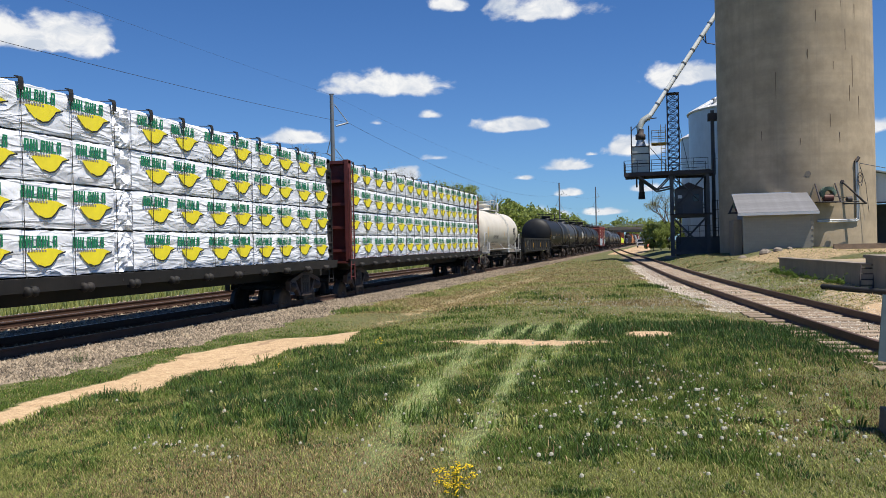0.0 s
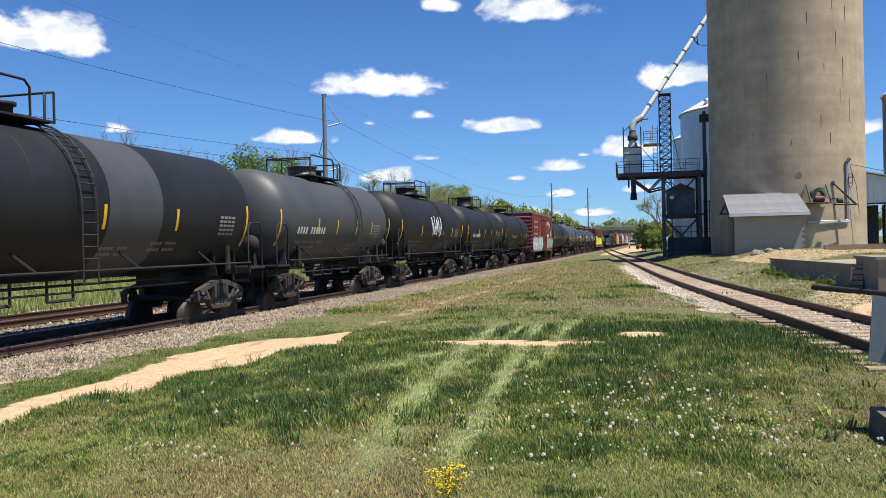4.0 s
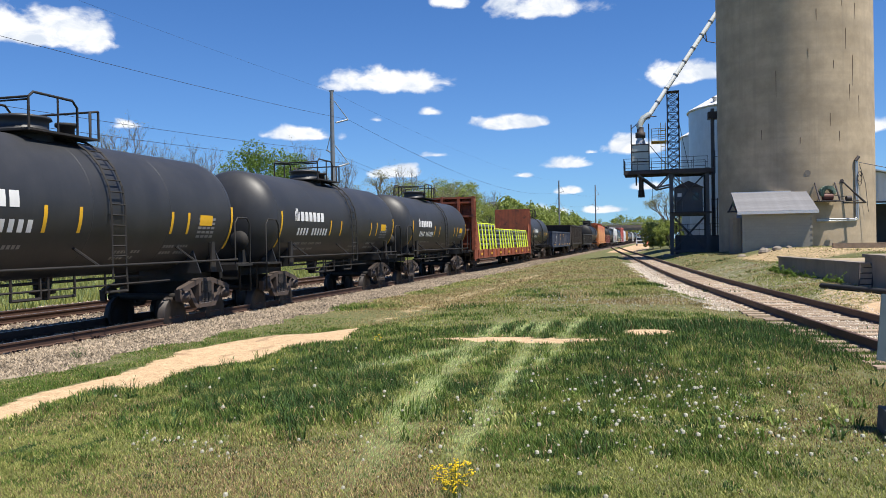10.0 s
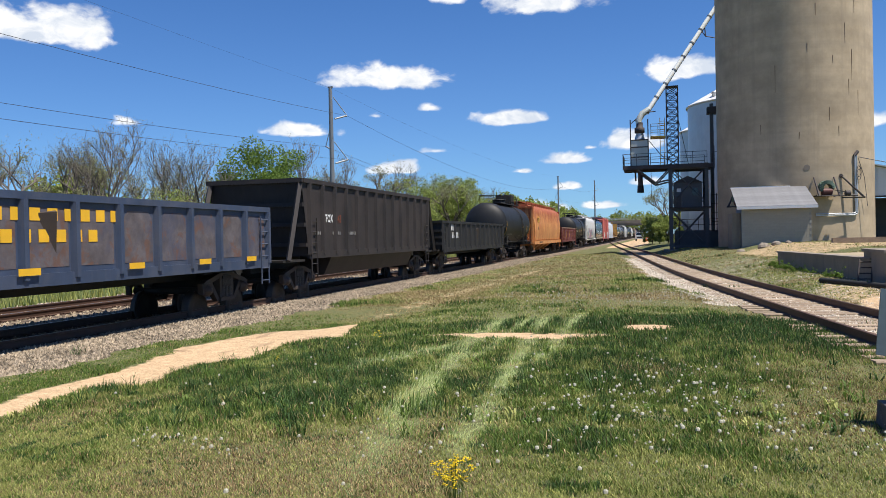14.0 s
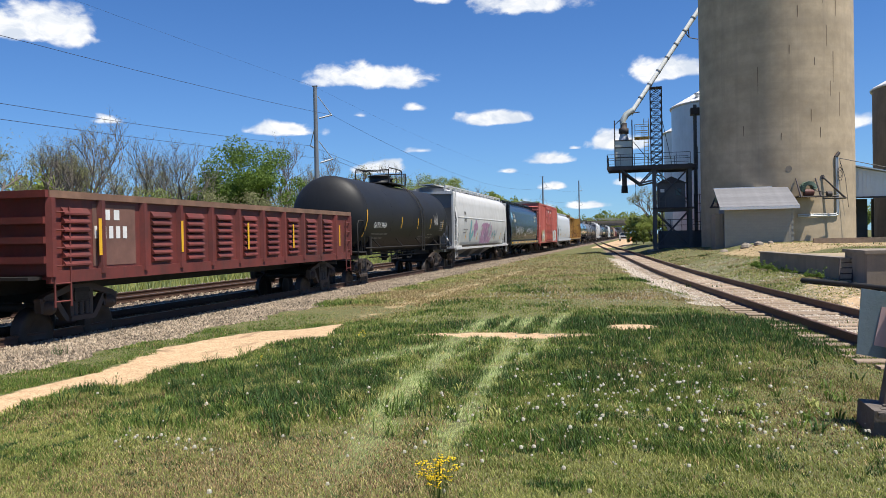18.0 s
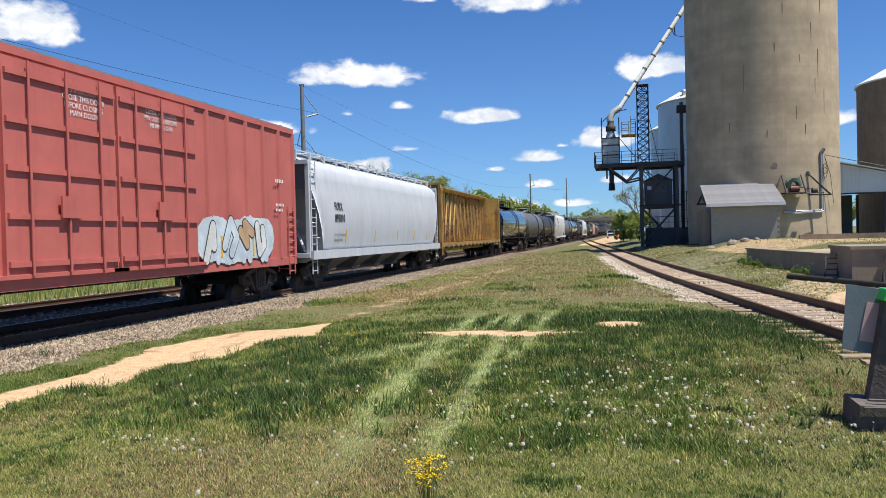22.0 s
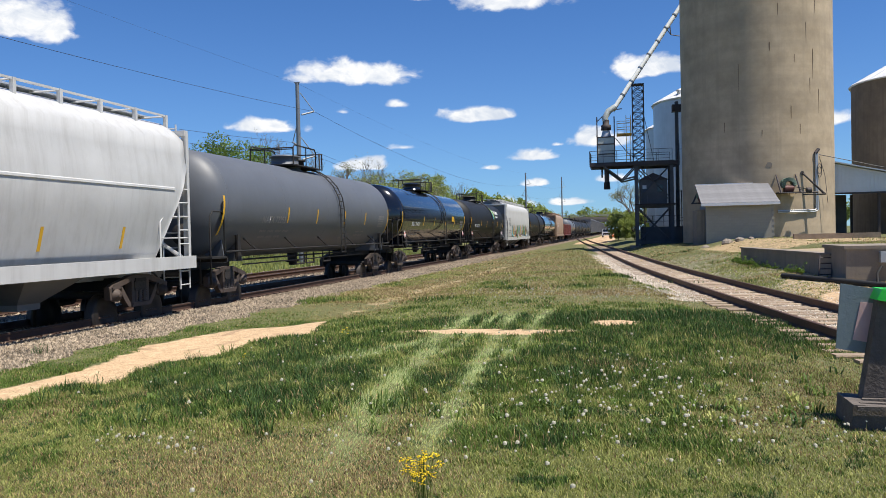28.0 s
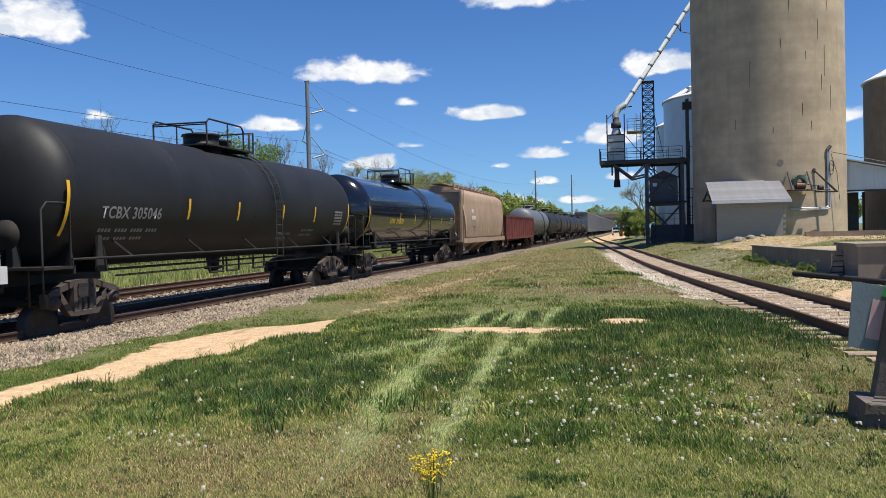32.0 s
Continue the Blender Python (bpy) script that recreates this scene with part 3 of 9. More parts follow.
def ground_material():
    """Grass soil, dirt path, ballast and pale siding gravel by place; grain at two scales."""
    mat = bpy.data.materials.new("ground")
    mat.use_nodes = True
    k = Nodes(mat.node_tree)
    at = k.add("ShaderNodeVertexColor", layer_name="zones").outputs["Color"]
    z = k.add("ShaderNodeSeparateColor")
    k.put(z.inputs[0], at)
    co = k.add("ShaderNodeTexCoord").outputs["Object"]
    n1, n2, n3 = k.noise(co, 0.5, 6.0, 0.65), k.noise(co, 5.0, 6.0, 0.7), k.noise(co, 45.0, 3.0, 0.6)
    n4 = k.noise(co, 130.0, 3.0, 0.65)
    grass = k.mix(k.ramp(n1, [(0.35, (0, 0, 0)), (0.65, (1, 1, 1))]), (0.050, 0.068, 0.020), (0.105, 0.105, 0.042))
    grass = k.mix(k.ramp(n2, [(0.42, (0, 0, 0)), (0.72, (1, 1, 1))]), grass, (0.18, 0.145, 0.085))
    grass = k.mix(k.ramp(n4, [(0.40, (0, 0, 0)), (0.62, (1, 1, 1))]), grass, (0.14, 0.15, 0.06))
    dirt = k.mix(k.ramp(n2, [(0.3, (0, 0, 0)), (0.7, (1, 1, 1))]), (0.43, 0.29, 0.165), (0.68, 0.50, 0.31))
    dirt = k.mix(k.math("MULTIPLY", k.ramp(n3, [(0.4, (0, 0, 0)), (0.65, (1, 1, 1))]), 0.45), dirt, (0.33, 0.225, 0.14))
    damp = k.noise(k.scaled(co, (1.3, 0.7, 1.0)), 1.1, 4.0, 0.6, 0.8)
    dirt = k.mix(k.math("MULTIPLY", k.ramp(damp, [(0.56, (0, 0, 0)), (0.66, (1, 1, 1))]), 0.55), dirt, (0.22, 0.14, 0.085))
    dirt = k.mix(k.math("MULTIPLY", k.ramp(n4, [(0.56, (0, 0, 0)), (0.64, (1, 1, 1))]), 0.5), dirt, (0.16, 0.11, 0.07))
    stone = k.add("ShaderNodeTexVoronoi")
    k.put(stone.inputs["Vector"], co)
    stone.inputs["Scale"].default_value = 16.0
    sc = k.add("ShaderNodeSeparateColor")
    k.put(sc.inputs[0], stone.outputs["Color"])
    ballast = k.mix(sc.outputs[0], (0.07, 0.054, 0.042), (0.28, 0.215, 0.16))
    pale = k.mix(sc.outputs[1], (0.25, 0.185, 0.13), (0.52, 0.44, 0.345))
    wob = k.math("MULTIPLY", k.math("SUBTRACT", n2, 0.5), 0.9)

    def zone(channel, lo=0.4, hi=0.6):
        return k.ramp(k.math("ADD", channel, wob), [(lo, (0, 0, 0)), (hi, (1, 1, 1))])

    col = k.mix(zone(z.outputs[0]), grass, dirt)
    col = k.mix(zone(z.outputs[2]), col, pale)
    col = k.mix(zone(z.outputs[1]), col, ballast)
    bs = k.add("ShaderNodeBsdfPrincipled")
    k.put(bs.inputs["Base Color"], col)
    bs.inputs["Roughness"].default_value = 0.95
    bs.inputs["Specular IOR Level"].default_value = 0.2
    b = k.add("ShaderNodeBump")
    b.inputs["Strength"].default_value, b.inputs["Distance"].default_value = 0.7, 0.04
    k.put(b.inputs["Height"], k.math("ADD", n2, k.math("MULTIPLY", stone.outputs["Distance"], 0.6)))
    k.put(bs.inputs["Normal"], b.outputs[0])
    out = k.add("ShaderNodeOutputMaterial")
    k.put(out.inputs[0], bs.outputs[0])
    return mat


M_GROUND = ground_material()


def path_amount(x, y):
    """Bare soil: the footpath beside the ballast, worn patches, the yard near the dock."""
    edge_in = np.interp(y, (7.5, 9.4, 10.6, 12.2, 14.0, 15.0, 15.6, 16.5), (-7.40, -7.65, -7.65, -7.95, -7.75, -7.45, -6.8, -5.8)) + 0.5 * (cloudy(x, y, 1.6, 51) - 0.5)
    edge_out = np.interp(y, (6.0, 7.6, 8.8, 9.2, 9.9, 10.8, 11.6, 12.8, 13.9, 14.9, 16.5), (-6.8, -6.85, -7.05, -6.4, -6.5, -6.7, -6.15, -6.4, -5.7, -5.75, -6.2)) + 0.5 * (cloudy(x, y, 1.6, 53) - 0.5)
    path = ease(edge_in - 0.10, edge_in + 0.10, x) * ease(edge_out + 0.14, edge_out - 0.08, x) * ease(17.5, 16.5, y) * ease(-40, -30, y)

    def patch(cx, cy, rx, ry):
        d = ((x - cx) / rx) ** 2 + ((y - cy) / ry) ** 2
        return ease(1.25, 0.6, d)

    yard = patch(7.5, 24.0, 3.6, 6.5) * 0.50 + patch(5.5, 17.5, 1.2, 5.0) * 0.45
    mound = patch(9.5, 52.0, 5.5, 11.0) * 0.52
    far_road = ease(3.4, 2.2, np.abs(x + 4.2 - 0.0 * y)) * ease(95, 130, y) * 0.9
    tan = np.exp(-((x + 6.2 - 0.012 * (y - 30)) / 0.8) ** 2) * ease(16, 19, y) * ease(58, 46, y) * np.clip(2.2 * cloudy(x, y, 0.6, 61) - 0.55, 0, 0.50)
    out = np.maximum.reduce([path, patch(-2.2 + 0.6 * (cloudy(x, y, 1.5, 63) - 0.5), 13.5 + 0.9 * (cloudy(x, y, 1.2, 64) - 0.5), 1.5, 0.36), patch(-0.2, 14.75, 0.45 + 0.4 * (cloudy(x, y, 2.5, 65) - 0.5), 0.42), yard, mound, far_road, tan])
    return out


def build_ground():
    def axis(a, b, near, growth, span):
        out, step, p = [a], near, a
        while abs(p) < b:
            if abs(p - a) > span:
                step *= growth
            p += step
            out.append(p)
        return out

    right = axis(0.0, 2600.0, 0.22, 1.14, 12.0)
    left = [-p for p in axis(0.0, 2600.0, 0.22, 1.14, 21.0)][1:]
    xs = np.array(sorted(left) + right)
    fwd = axis(0.0, 3600.0, 0.25, 1.06, 42.0)
    back = [-p for p in axis(0.0, 600.0, 0.6, 1.25, 6.0)][1:]
    ys = np.array(sorted(back) + fwd)
    gx, gy = np.meshgrid(xs, ys)
    gz = ground_z(gx, gy)
    verts = np.stack([gx.ravel(), gy.ravel(), gz.ravel()], 1)
    w, h = len(xs), len(ys)
    i = (np.arange(h - 1)[:, None] * w + np.arange(w - 1)[None]).ravel()
    me = big_mesh("ground", verts, np.stack([i, i + 1, i + w + 1, i + w], 1), M_GROUND, smooth=True)
    x, y = verts[:, 0], verts[:, 1]
    sx = siding_x(np.clip(y, -26, 190))
    col = np.zeros((len(verts), 4), np.float32)
    col[:, 0] = path_amount(x, y)
    bal_edge = -8.95 + 0.10 * np.sin(y * 1.9) + 0.06 * np.sin(y * 4.3)
    col[:, 1] = ease(bal_edge + 0.15, bal_edge - 0.15, x) * ease(-19.6, -19.2, x)
    wide = np.where(x < sx, 0.85 + 1.15 * ease(21, 27, y) * ease(75, 50, y), 1.05)
    col[:, 2] = ease(wide + 0.35, wide - 0.25, np.abs(x - sx)) * ease(110, 80, y) * (0.60 + 0.25 * ease(14, 24, y)) * np.where(x < sx - 0.7, 0.55 + 0.8 * cloudy(x, y, 0.9, 67), 1.0)
    col[:, 3] = 1
    at = me.color_attributes.new("zones", "FLOAT_COLOR", "POINT")
    at.data.foreach_set("color", col.ravel())
    return tagged(new("ground", me), "grassy trackside ground with bare footpath, ballast bed and pale siding gravel", "ground", kind="structure")


build_ground()

RAIL_RING = [(-0.07, -0.17), (0.07, -0.17), (0.07, -0.155), (0.014, -0.135), (0.014, -0.045), (0.036, -0.035), (0.036, -0.004), (0.03, 0.0),
             (-0.03, 0.0), (-0.036, -0.004), (-0.036, -0.035), (-0.014, -0.045), (-0.014, -0.135), (-0.07, -0.155)]


def rail_shape(points):
    """A flat-bottomed rail swept along points; the running surface is polished."""
    m = Mesh()
    ring, k = RAIL_RING, len(RAIL_RING)
    for i, p in enumerate(points):
        a, b = Vector(points[max(i - 1, 0)]), Vector(points[min(i + 1, len(points) - 1)])
        d = (b - a).normalized()
        side = Vector((d.y, -d.x, 0)).normalized()
        for u, s in ring:
            q = Vector(p) + side * u
            m.v.append((q.x, q.y, q.z + s))
    for i in range(len(points) - 1):
        for j in range(k):
            m.slot = 1 if j == 7 else 0
            jj = (j + 1) % k
            m.face((i * k + j, i * k + jj, (i + 1) * k + jj, (i + 1) * k + j))
    m.slot = 0
    m.face(tuple(range(k))), m.face(tuple((len(points) - 1) * k + i for i in reversed(range(k))))
    return m


def spread(a, b, first, growth):
    out, p, s = [a], a, first
    while p < b:
        p += s
        s *= growth
        out.append(min(p, b))
    return out


TIE = Mesh()
TIE.prism([(-0.11, -0.19), (0.11, -0.19), (0.115, -0.02), (0.10, 0.0), (-0.10, 0.0), (-0.115, -0.02)], "x", -1.3, 1.3)
TIE_DATA = TIE.data("tie", M_TIMBER)
TIE_PALE = TIE.data("tie", M_TIMBER_PALE)
PLATE = Mesh().box(-0.19, 0.19, -0.09, 0.09, 0.0, 0.018)
for sx_ in (-0.12, 0.12):
    PLATE.box(sx_ - 0.02, sx_ + 0.02, -0.07, -0.03, 0.018, 0.05).box(sx_ - 0.02, sx_ + 0.02, 0.03, 0.07, 0.018, 0.05)
PLATE_DATA = PLATE.data("tie_plate", M_RAIL)


def straight_track(name, cx, label, near_ties):
    tr = thing(name, label, "railway track", pose(cx, 0, 0), kind="structure")
    for s in (-1, 1):
        part("rail", rail_shape([(s * GAUGE / 2, y, 0.0) for y in (-60, -20, 0, 20, 60, 150, 400, 1200)]), [M_RAIL, M_RAIL_TOP], tr, "steel rail with polished running surface")
    rng = random.Random(3)
    y, far = -12.0, Mesh()
    while y < 320:
        if y < near_ties:
            part("tie", TIE_DATA, None, tr, at=pose(rng.uniform(-.05, .05), y, -0.178, 0, 0, rng.uniform(-1.0, 1.0)))
            if y > 4:
                part("tie_plate", PLATE_DATA, None, tr, at=pose(GAUGE / 2, y, -0.186))
        else:
            far.box(-1.3, 1.3, y - .11, y + .11, -.36, -.178)
        y += 0.53
    tagged(part("tie_run", far, M_TIMBER, tr), kind="stuff")
    return tr


straight_track("main_track", TRACK_X, "ballasted main line track with dark timber ties", 60)
straight_track("second_track", TRACK_FAR_X, "empty second main line track behind the train", 40)


def siding_track():
    tr = thing("siding_track", "rusty grain siding on weathered timber ties in pale gravel", "railway track", kind="structure")
    ys = np.array(spread(-26.0, 188.0, 1.6, 1.006))
    xs = siding_x(ys)
    # round off the corners of the plan
    for _ in range(14):
        xs[1:-1] = 0.25 * xs[:-2] + 0.5 * xs[1:-1] + 0.25 * xs[2:]
    pts = [Vector((a, b, 0)) for a, b in zip(xs, ys)]
    for s in (-1, 1):
        side = []
        for i, p in enumerate(pts):
            d = (pts[min(i + 1, len(pts) - 1)] - pts[max(i - 1, 0)]).normalized()
            side.append(p + Vector((d.y, -d.x, 0)) * (s * GAUGE / 2))
        part("rail", rail_shape([tuple(p) for p in side]), [M_RAIL, M_RAIL], tr, "rust-brown rail")
    rng = random.Random(5)
    y = -6.0
    while y < 95:
        x = float(np.interp(y, ys, xs))
        dx = float(np.interp(y + 0.5, ys, xs)) - x
        a = math.degrees(math.atan2(dx, 0.5))
        part("tie", TIE_PALE, None, tr, at=pose(x + rng.uniform(-.08, .08), y, -0.157 + rng.uniform(-.018, .010), 0, 0, -a + rng.uniform(-2, 2)))
        y += 0.55
    return tr


siding_track()


# ---- grain elevator ----
def silo(name, label, cx, cy, r, h, base, mat, roof=None, seg=96, courses=0):
    ob = thing(name, label, "silo", pose(cx, cy, base))
    wall = Mesh()
    if courses:
        prof = []
        n = int(h / 0.11)
        for i in range(n + 1):
            prof.append((-1.0 if i == 0 else h * i / n, r + (0.018 if i % 2 else 0.0)))
        wall.turned(prof, "z", seg)
    else:
        wall.turned([(-1.0, r), (h, r)], "z", seg)
    part("wall", wall, mat, ob)
    if roof:
        rise = r * 0.5
        m = Mesh()
        m.turned([(h - 0.05, r * 1.025), (h + 0.05, r * 1.03), (h + rise, r * 0.12), (h + rise + 0.02, 0.05)], "z", seg, smooth=False)
        rf = part("roof", m, roof, ob, "ribbed conical sheet roof")
        n = 34
        for i in range(n):
            t = 2 * math.pi * i / n
            c, s = math.cos(t), math.sin(t)
            part("roof_rib", Mesh().strut((r * 1.02 * c, r * 1.02 * s, h + 0.09), (r * 0.12 * c, r * 0.12 * s, h + rise + 0.03), 0.06), roof, rf)
        part("roof_cap", Mesh().turned([(h + rise - 0.05, r * 0.13), (h + rise + 0.35, r * 0.13), (h + rise + 0.6, 0.05)], "z", 20), roof, rf)
        for k in range(4):
            t = 0.9 + k * 1.5
            part("roof_vent", Mesh().turned([(0, 0.22), (0.5, 0.22), (0.51, 0.34), (0.62, 0.34), (0.75, 0.05)], "z", 12, (r * 0.9 * math.cos(t), r * 0.9 * math.sin(t), h + 0.35)), M_GALV, rf)
    return ob


S_X, S_Y, S_R = 11.2, 74.2, 6.06
big = silo("concrete_silo", "tall tan concrete grain silo with rust streaks", S_X, S_Y, S_R, 25.8, 0.0, M_SILO)


def on_silo(a, z, off=0.0):
    """A place on the silo's face: a degrees from the side that faces down the yard, towards +x."""
    t = radians(-90 + a)
    return ((S_R + off) * math.cos(t), (S_R + off) * math.sin(t), z)


rng = random.Random(17)
for a, z, hgt in ((-20, 14.5, 2.1), (8, 19, 0.9), (30, 17.5, 1.6), (33, 13.2, 1.2), (17, 11.0, 1.0), (36, 15.5, 2.4), (-4, 9.2, 0.5), (24, 9.6, 0.8), (42, 12.4, 1.9), (12, 6.3, 0.0), (27, 21, 1.8), (2, 16, .7), (39, 19.5, 1.2), (20, 15.0, .6), (-31, 10, .8)):
    if hgt:
        p, q = on_silo(a, z, 0.0), on_silo(a, z - hgt, 0.0)
        part("rust_streak", Mesh().tube(p, q, 0.030, 5, 0.012), M_STAIN, big, "rust streak below a form tie")
part("repair_patch", Mesh().tube(on_silo(0.5, 6.45, -0.05), on_silo(0.5, 6.45, 0.012), 0.24, 7), M_CONCRETE, big, "pale mortar patch")
silo("grain_bin", "pale corrugated galvanised grain bin with conical roof", 10.9, 96.0, 7.3, 15.2, 0.3, M_GALV, M_GALV_WHITE, courses=1)
silo("grain_bin", "smaller pale grain bin behind the first", 10.5, 118.0, 7.2, 15.0, 0.3, M_GALV, M_GALV_WHITE, 64)
s2 = silo("second_silo", "grey-brown concrete silo with white conical roof", 29.3, 87.5, 7.0, 14.9, 0.3, M_SILO_DARK, M_GALV_WHITE)
lad = Mesh()
for s in (-0.25, 0.25):
    lad.tube((-3.2 + s, -6.5, 1.5), (-3.2 + s, -6.5, 15.4), 0.04, 5)
for i in range(34):
    lad.tube((-3.45, -6.5, 1.7 + i * 0.4), (-2.95, -6.5, 1.7 + i * 0.4), 0.025, 5)
part("ladder", lad, M_TOWER_RUST, s2)


def silo_fittings():
    """Motors on wall brackets, conduits and cable loops on the silo's lit face."""
    ob = thing("wall_conduit", "grey steel conduits with cable loops on the silo wall", "conduit", pose(S_X, S_Y, 0))
    for k, a in enumerate((36.5, 38.0)):
        p, q = on_silo(a, 7.4 - k * 0.1, 0.12), on_silo(a, 2.95 - 0.12 * k, 0.12)
        part("pipe", Mesh().tube(p, q, 0.065, 8), M_GALV, ob)
        run_ = [q] + [on_silo(b, 2.85 - 0.12 * k, 0.12) for b in (35, 28, 20, 12, 6)]
        part("pipe", Mesh().bars(run_, 0.055, 8), M_GALV, ob)
    part("weather_head", Mesh().tube(on_silo(36.3, 7.3, 0.1), on_silo(39.3, 7.65, 0.14), 0.13, 8), M_TOWER_RUST, ob)
    loop = [on_silo(39 + 2.2 * math.sin(t * 0.7), 6.3 + 0.5 * math.cos(t * 0.7) - 0.03 * t, 0.25) for t in range(20)]
    part("cable_loop", Mesh().bars(loop, 0.022, 5), M_WIRE, ob)
    part("cable", Mesh().bars([on_silo(39, 7.1, 0.2), on_silo(44, 5.6, 0.3), on_silo(48, 3.4, 0.25)], 0.02, 5), M_WIRE, ob)
    part("service_cable", Mesh().bars([on_silo(39, 7.2, 0.2), (8.5, -5.2, 6.0), (16, -6, 5.6), (30, -8, 6.4)], 0.03, 5), M_WIRE, ob)

    def fan(name, a, z, label, flip=1):
        f = thing(name, label, "aeration fan", pose(S_X, S_Y, 0))
        p = Vector(on_silo(a, z, 0.0))
        n = Vector((p.x, p.y, 0)).normalized()
        t = Vector((-n.y, n.x, 0))
        c = p + n * 0.55

        def pt(u, v, w):
            q = p + t * u + n * v
            return (q.x, q.y, z + w)

        for u in (-0.75, 0.75):
            part("bracket", Mesh().bars([pt(u, 0.02, 0.9), pt(u, 1.0, -0.55), pt(u, 0.02, -0.55)], 0.055, 5), M_TOWER_RUST, f)
        part("shelf", Mesh().bars([pt(-0.9, 0.95, -0.55), pt(2.1 * flip, 0.95, -0.55)], 0.06, 5), M_TOWER_RUST, f)
        part("deck_plate", Mesh().sheet([pt(-0.8, 0.05, -0.52), pt(0.8, 0.05, -0.52), pt(0.8, 1.0, -0.52), pt(-0.8, 1.0, -0.52)], 0.04, (0, 0, 1)), M_TOWER_RUST, f)
        hood = Mesh()
        for i in range(10):
            t0, t1 = math.pi * i / 9 - 0.1, math.pi * (i + 1) / 9 - 0.1
            hood.tube(pt(0.45 * math.cos(t0), 0.2, 0.05 + 0.45 * math.sin(t0)), pt(0.45 * math.cos(t1), 0.75, 0.05 + 0.45 * math.sin(t1)), 0.16, 6)
        part("belt_guard", hood, plain("dull_green_paint", (0.10, 0.15, 0.11), 0.6), f)
        part("motor", Mesh().tube(pt(-0.35, 0.55, -0.2), pt(0.35, 0.55, -0.2), 0.27, 12), plain("motor_red_brown", (0.13, 0.045, 0.035), 0.6), f)
        part("gearbox", Mesh().tube(pt(1.25 * flip, 0.85, -0.38), pt(1.6 * flip, 0.85, -0.38), 0.22, 10), M_TOWER_RUST, f)
        part("drive_belt", Mesh().bars([pt(0.3, 0.9, -0.1), pt(1.4 * flip, 0.95, -0.3)], 0.03, 5), M_RUBBER, f)
        return f

    fan("aeration_fan", 12.0, 4.75, "rusty fan motor with green belt guard on a wall bracket")
    fan("aeration_fan", -46.0, 4.2, "rusty fan motor with green belt guard beside the shed")
    st = thing("wall_strut", "rusted diagonal steel bracket on the silo wall", "bracket", pose(S_X, S_Y, 0))
    part("arm", Mesh().bars([on_silo(25, 5.75, 0.05), on_silo(36, 4.05, 1.0), on_silo(20, 4.05, 1.0)], 0.06, 5), M_TOWER_RUST, st)
    part("wall_plate", Mesh().tube(on_silo(25, 5.75, -0.02), on_silo(25, 5.75, 0.05), 0.18, 6), M_TOWER_RUST, st)


silo_fittings()


def block_shed():
    ob = thing("block_shed", "low grey concrete block shed with shingle roof", "shed", pose(6.05, 63.8, 0.2))
    wall = part("wall", Mesh().box(0.01, 4.74, 0.01, 4.6, -0.6, 3.2), M_MORTAR, ob)
    blk = Mesh().box(0.004, 0.393, 0.0, 0.06, 0.004, 0.193).data("block", M_BLOCK)
    half_blk = Mesh().box(0.004, 0.193, 0.0, 0.06, 0.004, 0.193).data("block", M_BLOCK)
    for row in range(17):
        z = -0.25 + row * 0.2
        x = 0.0
        if row % 2:
            part("block", half_blk, None, wall, at=pose(0, -0.012, z))
            x = 0.2
        while x < 4.7:
            part("block", blk if x + 0.4 < 4.76 else half_blk, None, wall, at=pose(x, -0.012, z))
            x += 0.4
    m = Mesh().sheet([(-0.35, -0.45, 3.12), (5.1, -0.45, 3.12), (5.1, 4.6, 4.75), (-0.35, 4.6, 4.75)], 0.12, (0, -0.3, 0.95))
    rf = part("roof", m, M_SHINGLE, ob, "weathered grey shingle roof")
    k = Vector((0, 5.05, 1.63)).normalized()
    for row in range(12):
        p = Vector((0, -0.45, 3.12)) + k * (row * 0.44) + Vector((0, -0.3, 0.95)) * 0.125
        c = Mesh().box(-0.36, 5.11, 0, 0.46, 0, 0.02)
        part("shingle_course", c, M_SHINGLE, rf, at=Matrix.Translation(p) @ pose(0, 0, 0, math.degrees(math.atan2(1.63, 5.05)) + 0.8))
    part("fascia", Mesh().box(-0.37, 5.12, -0.53, -0.49, 3.04, 3.24), M_GALV_WHITE, ob, "pale fascia board")
    part("ridge_cap", Mesh().box(-0.37, 5.12, 4.45, 4.75, 4.8, 4.92), M_GALV_WHITE, ob, "pale ridge flashing")
    part("doorway", Mesh().box(-0.6, -0.02, 0.6, 4.4, -0.4, 2.8), M_CONCRETE, ob, "shadowed concrete return wall")
    return ob


block_shed()


def railing(m, pts, h=1.05, step=1.2, r=0.024):
    """Posts, mid rail and top rail along pts."""
    for p, q in zip(pts[:-1], pts[1:]):
        p, q = Vector(p), Vector(q)
        n = max(1, round((q - p).length / step))
        for i in range(n + 1):
            c = p.lerp(q, i / n)
            m.tube(c, c + Vector((0, 0, h)), r, 5)
        for f in (0.5, 1.0):
            m.tube(p + Vector((0, 0, h * f)), q + Vector((0, 0, h * f)), r, 5)
    return m


def lattice(m, x0, x1, y0, y1, z0, z1, n, r=0.035, rb=0.02):
    corners = [(x0, y0), (x1, y0), (x1, y1), (x0, y1)]
    for c in corners:
        m.tube((*c, z0), (*c, z1), r, 5)
    for i in range(n):
        a, b = z0 + (z1 - z0) * i / n, z0 + (z1 - z0) * (i + 1) / n
        for c, d in zip(corners, corners[1:] + corners[:1]):
            m.tube((*c, b), (*d, b), rb, 4)
            m.tube((*c, a), (*d, b), rb, 4)
            m.tube((*d, a), (*c, b), rb, 4)
    return m


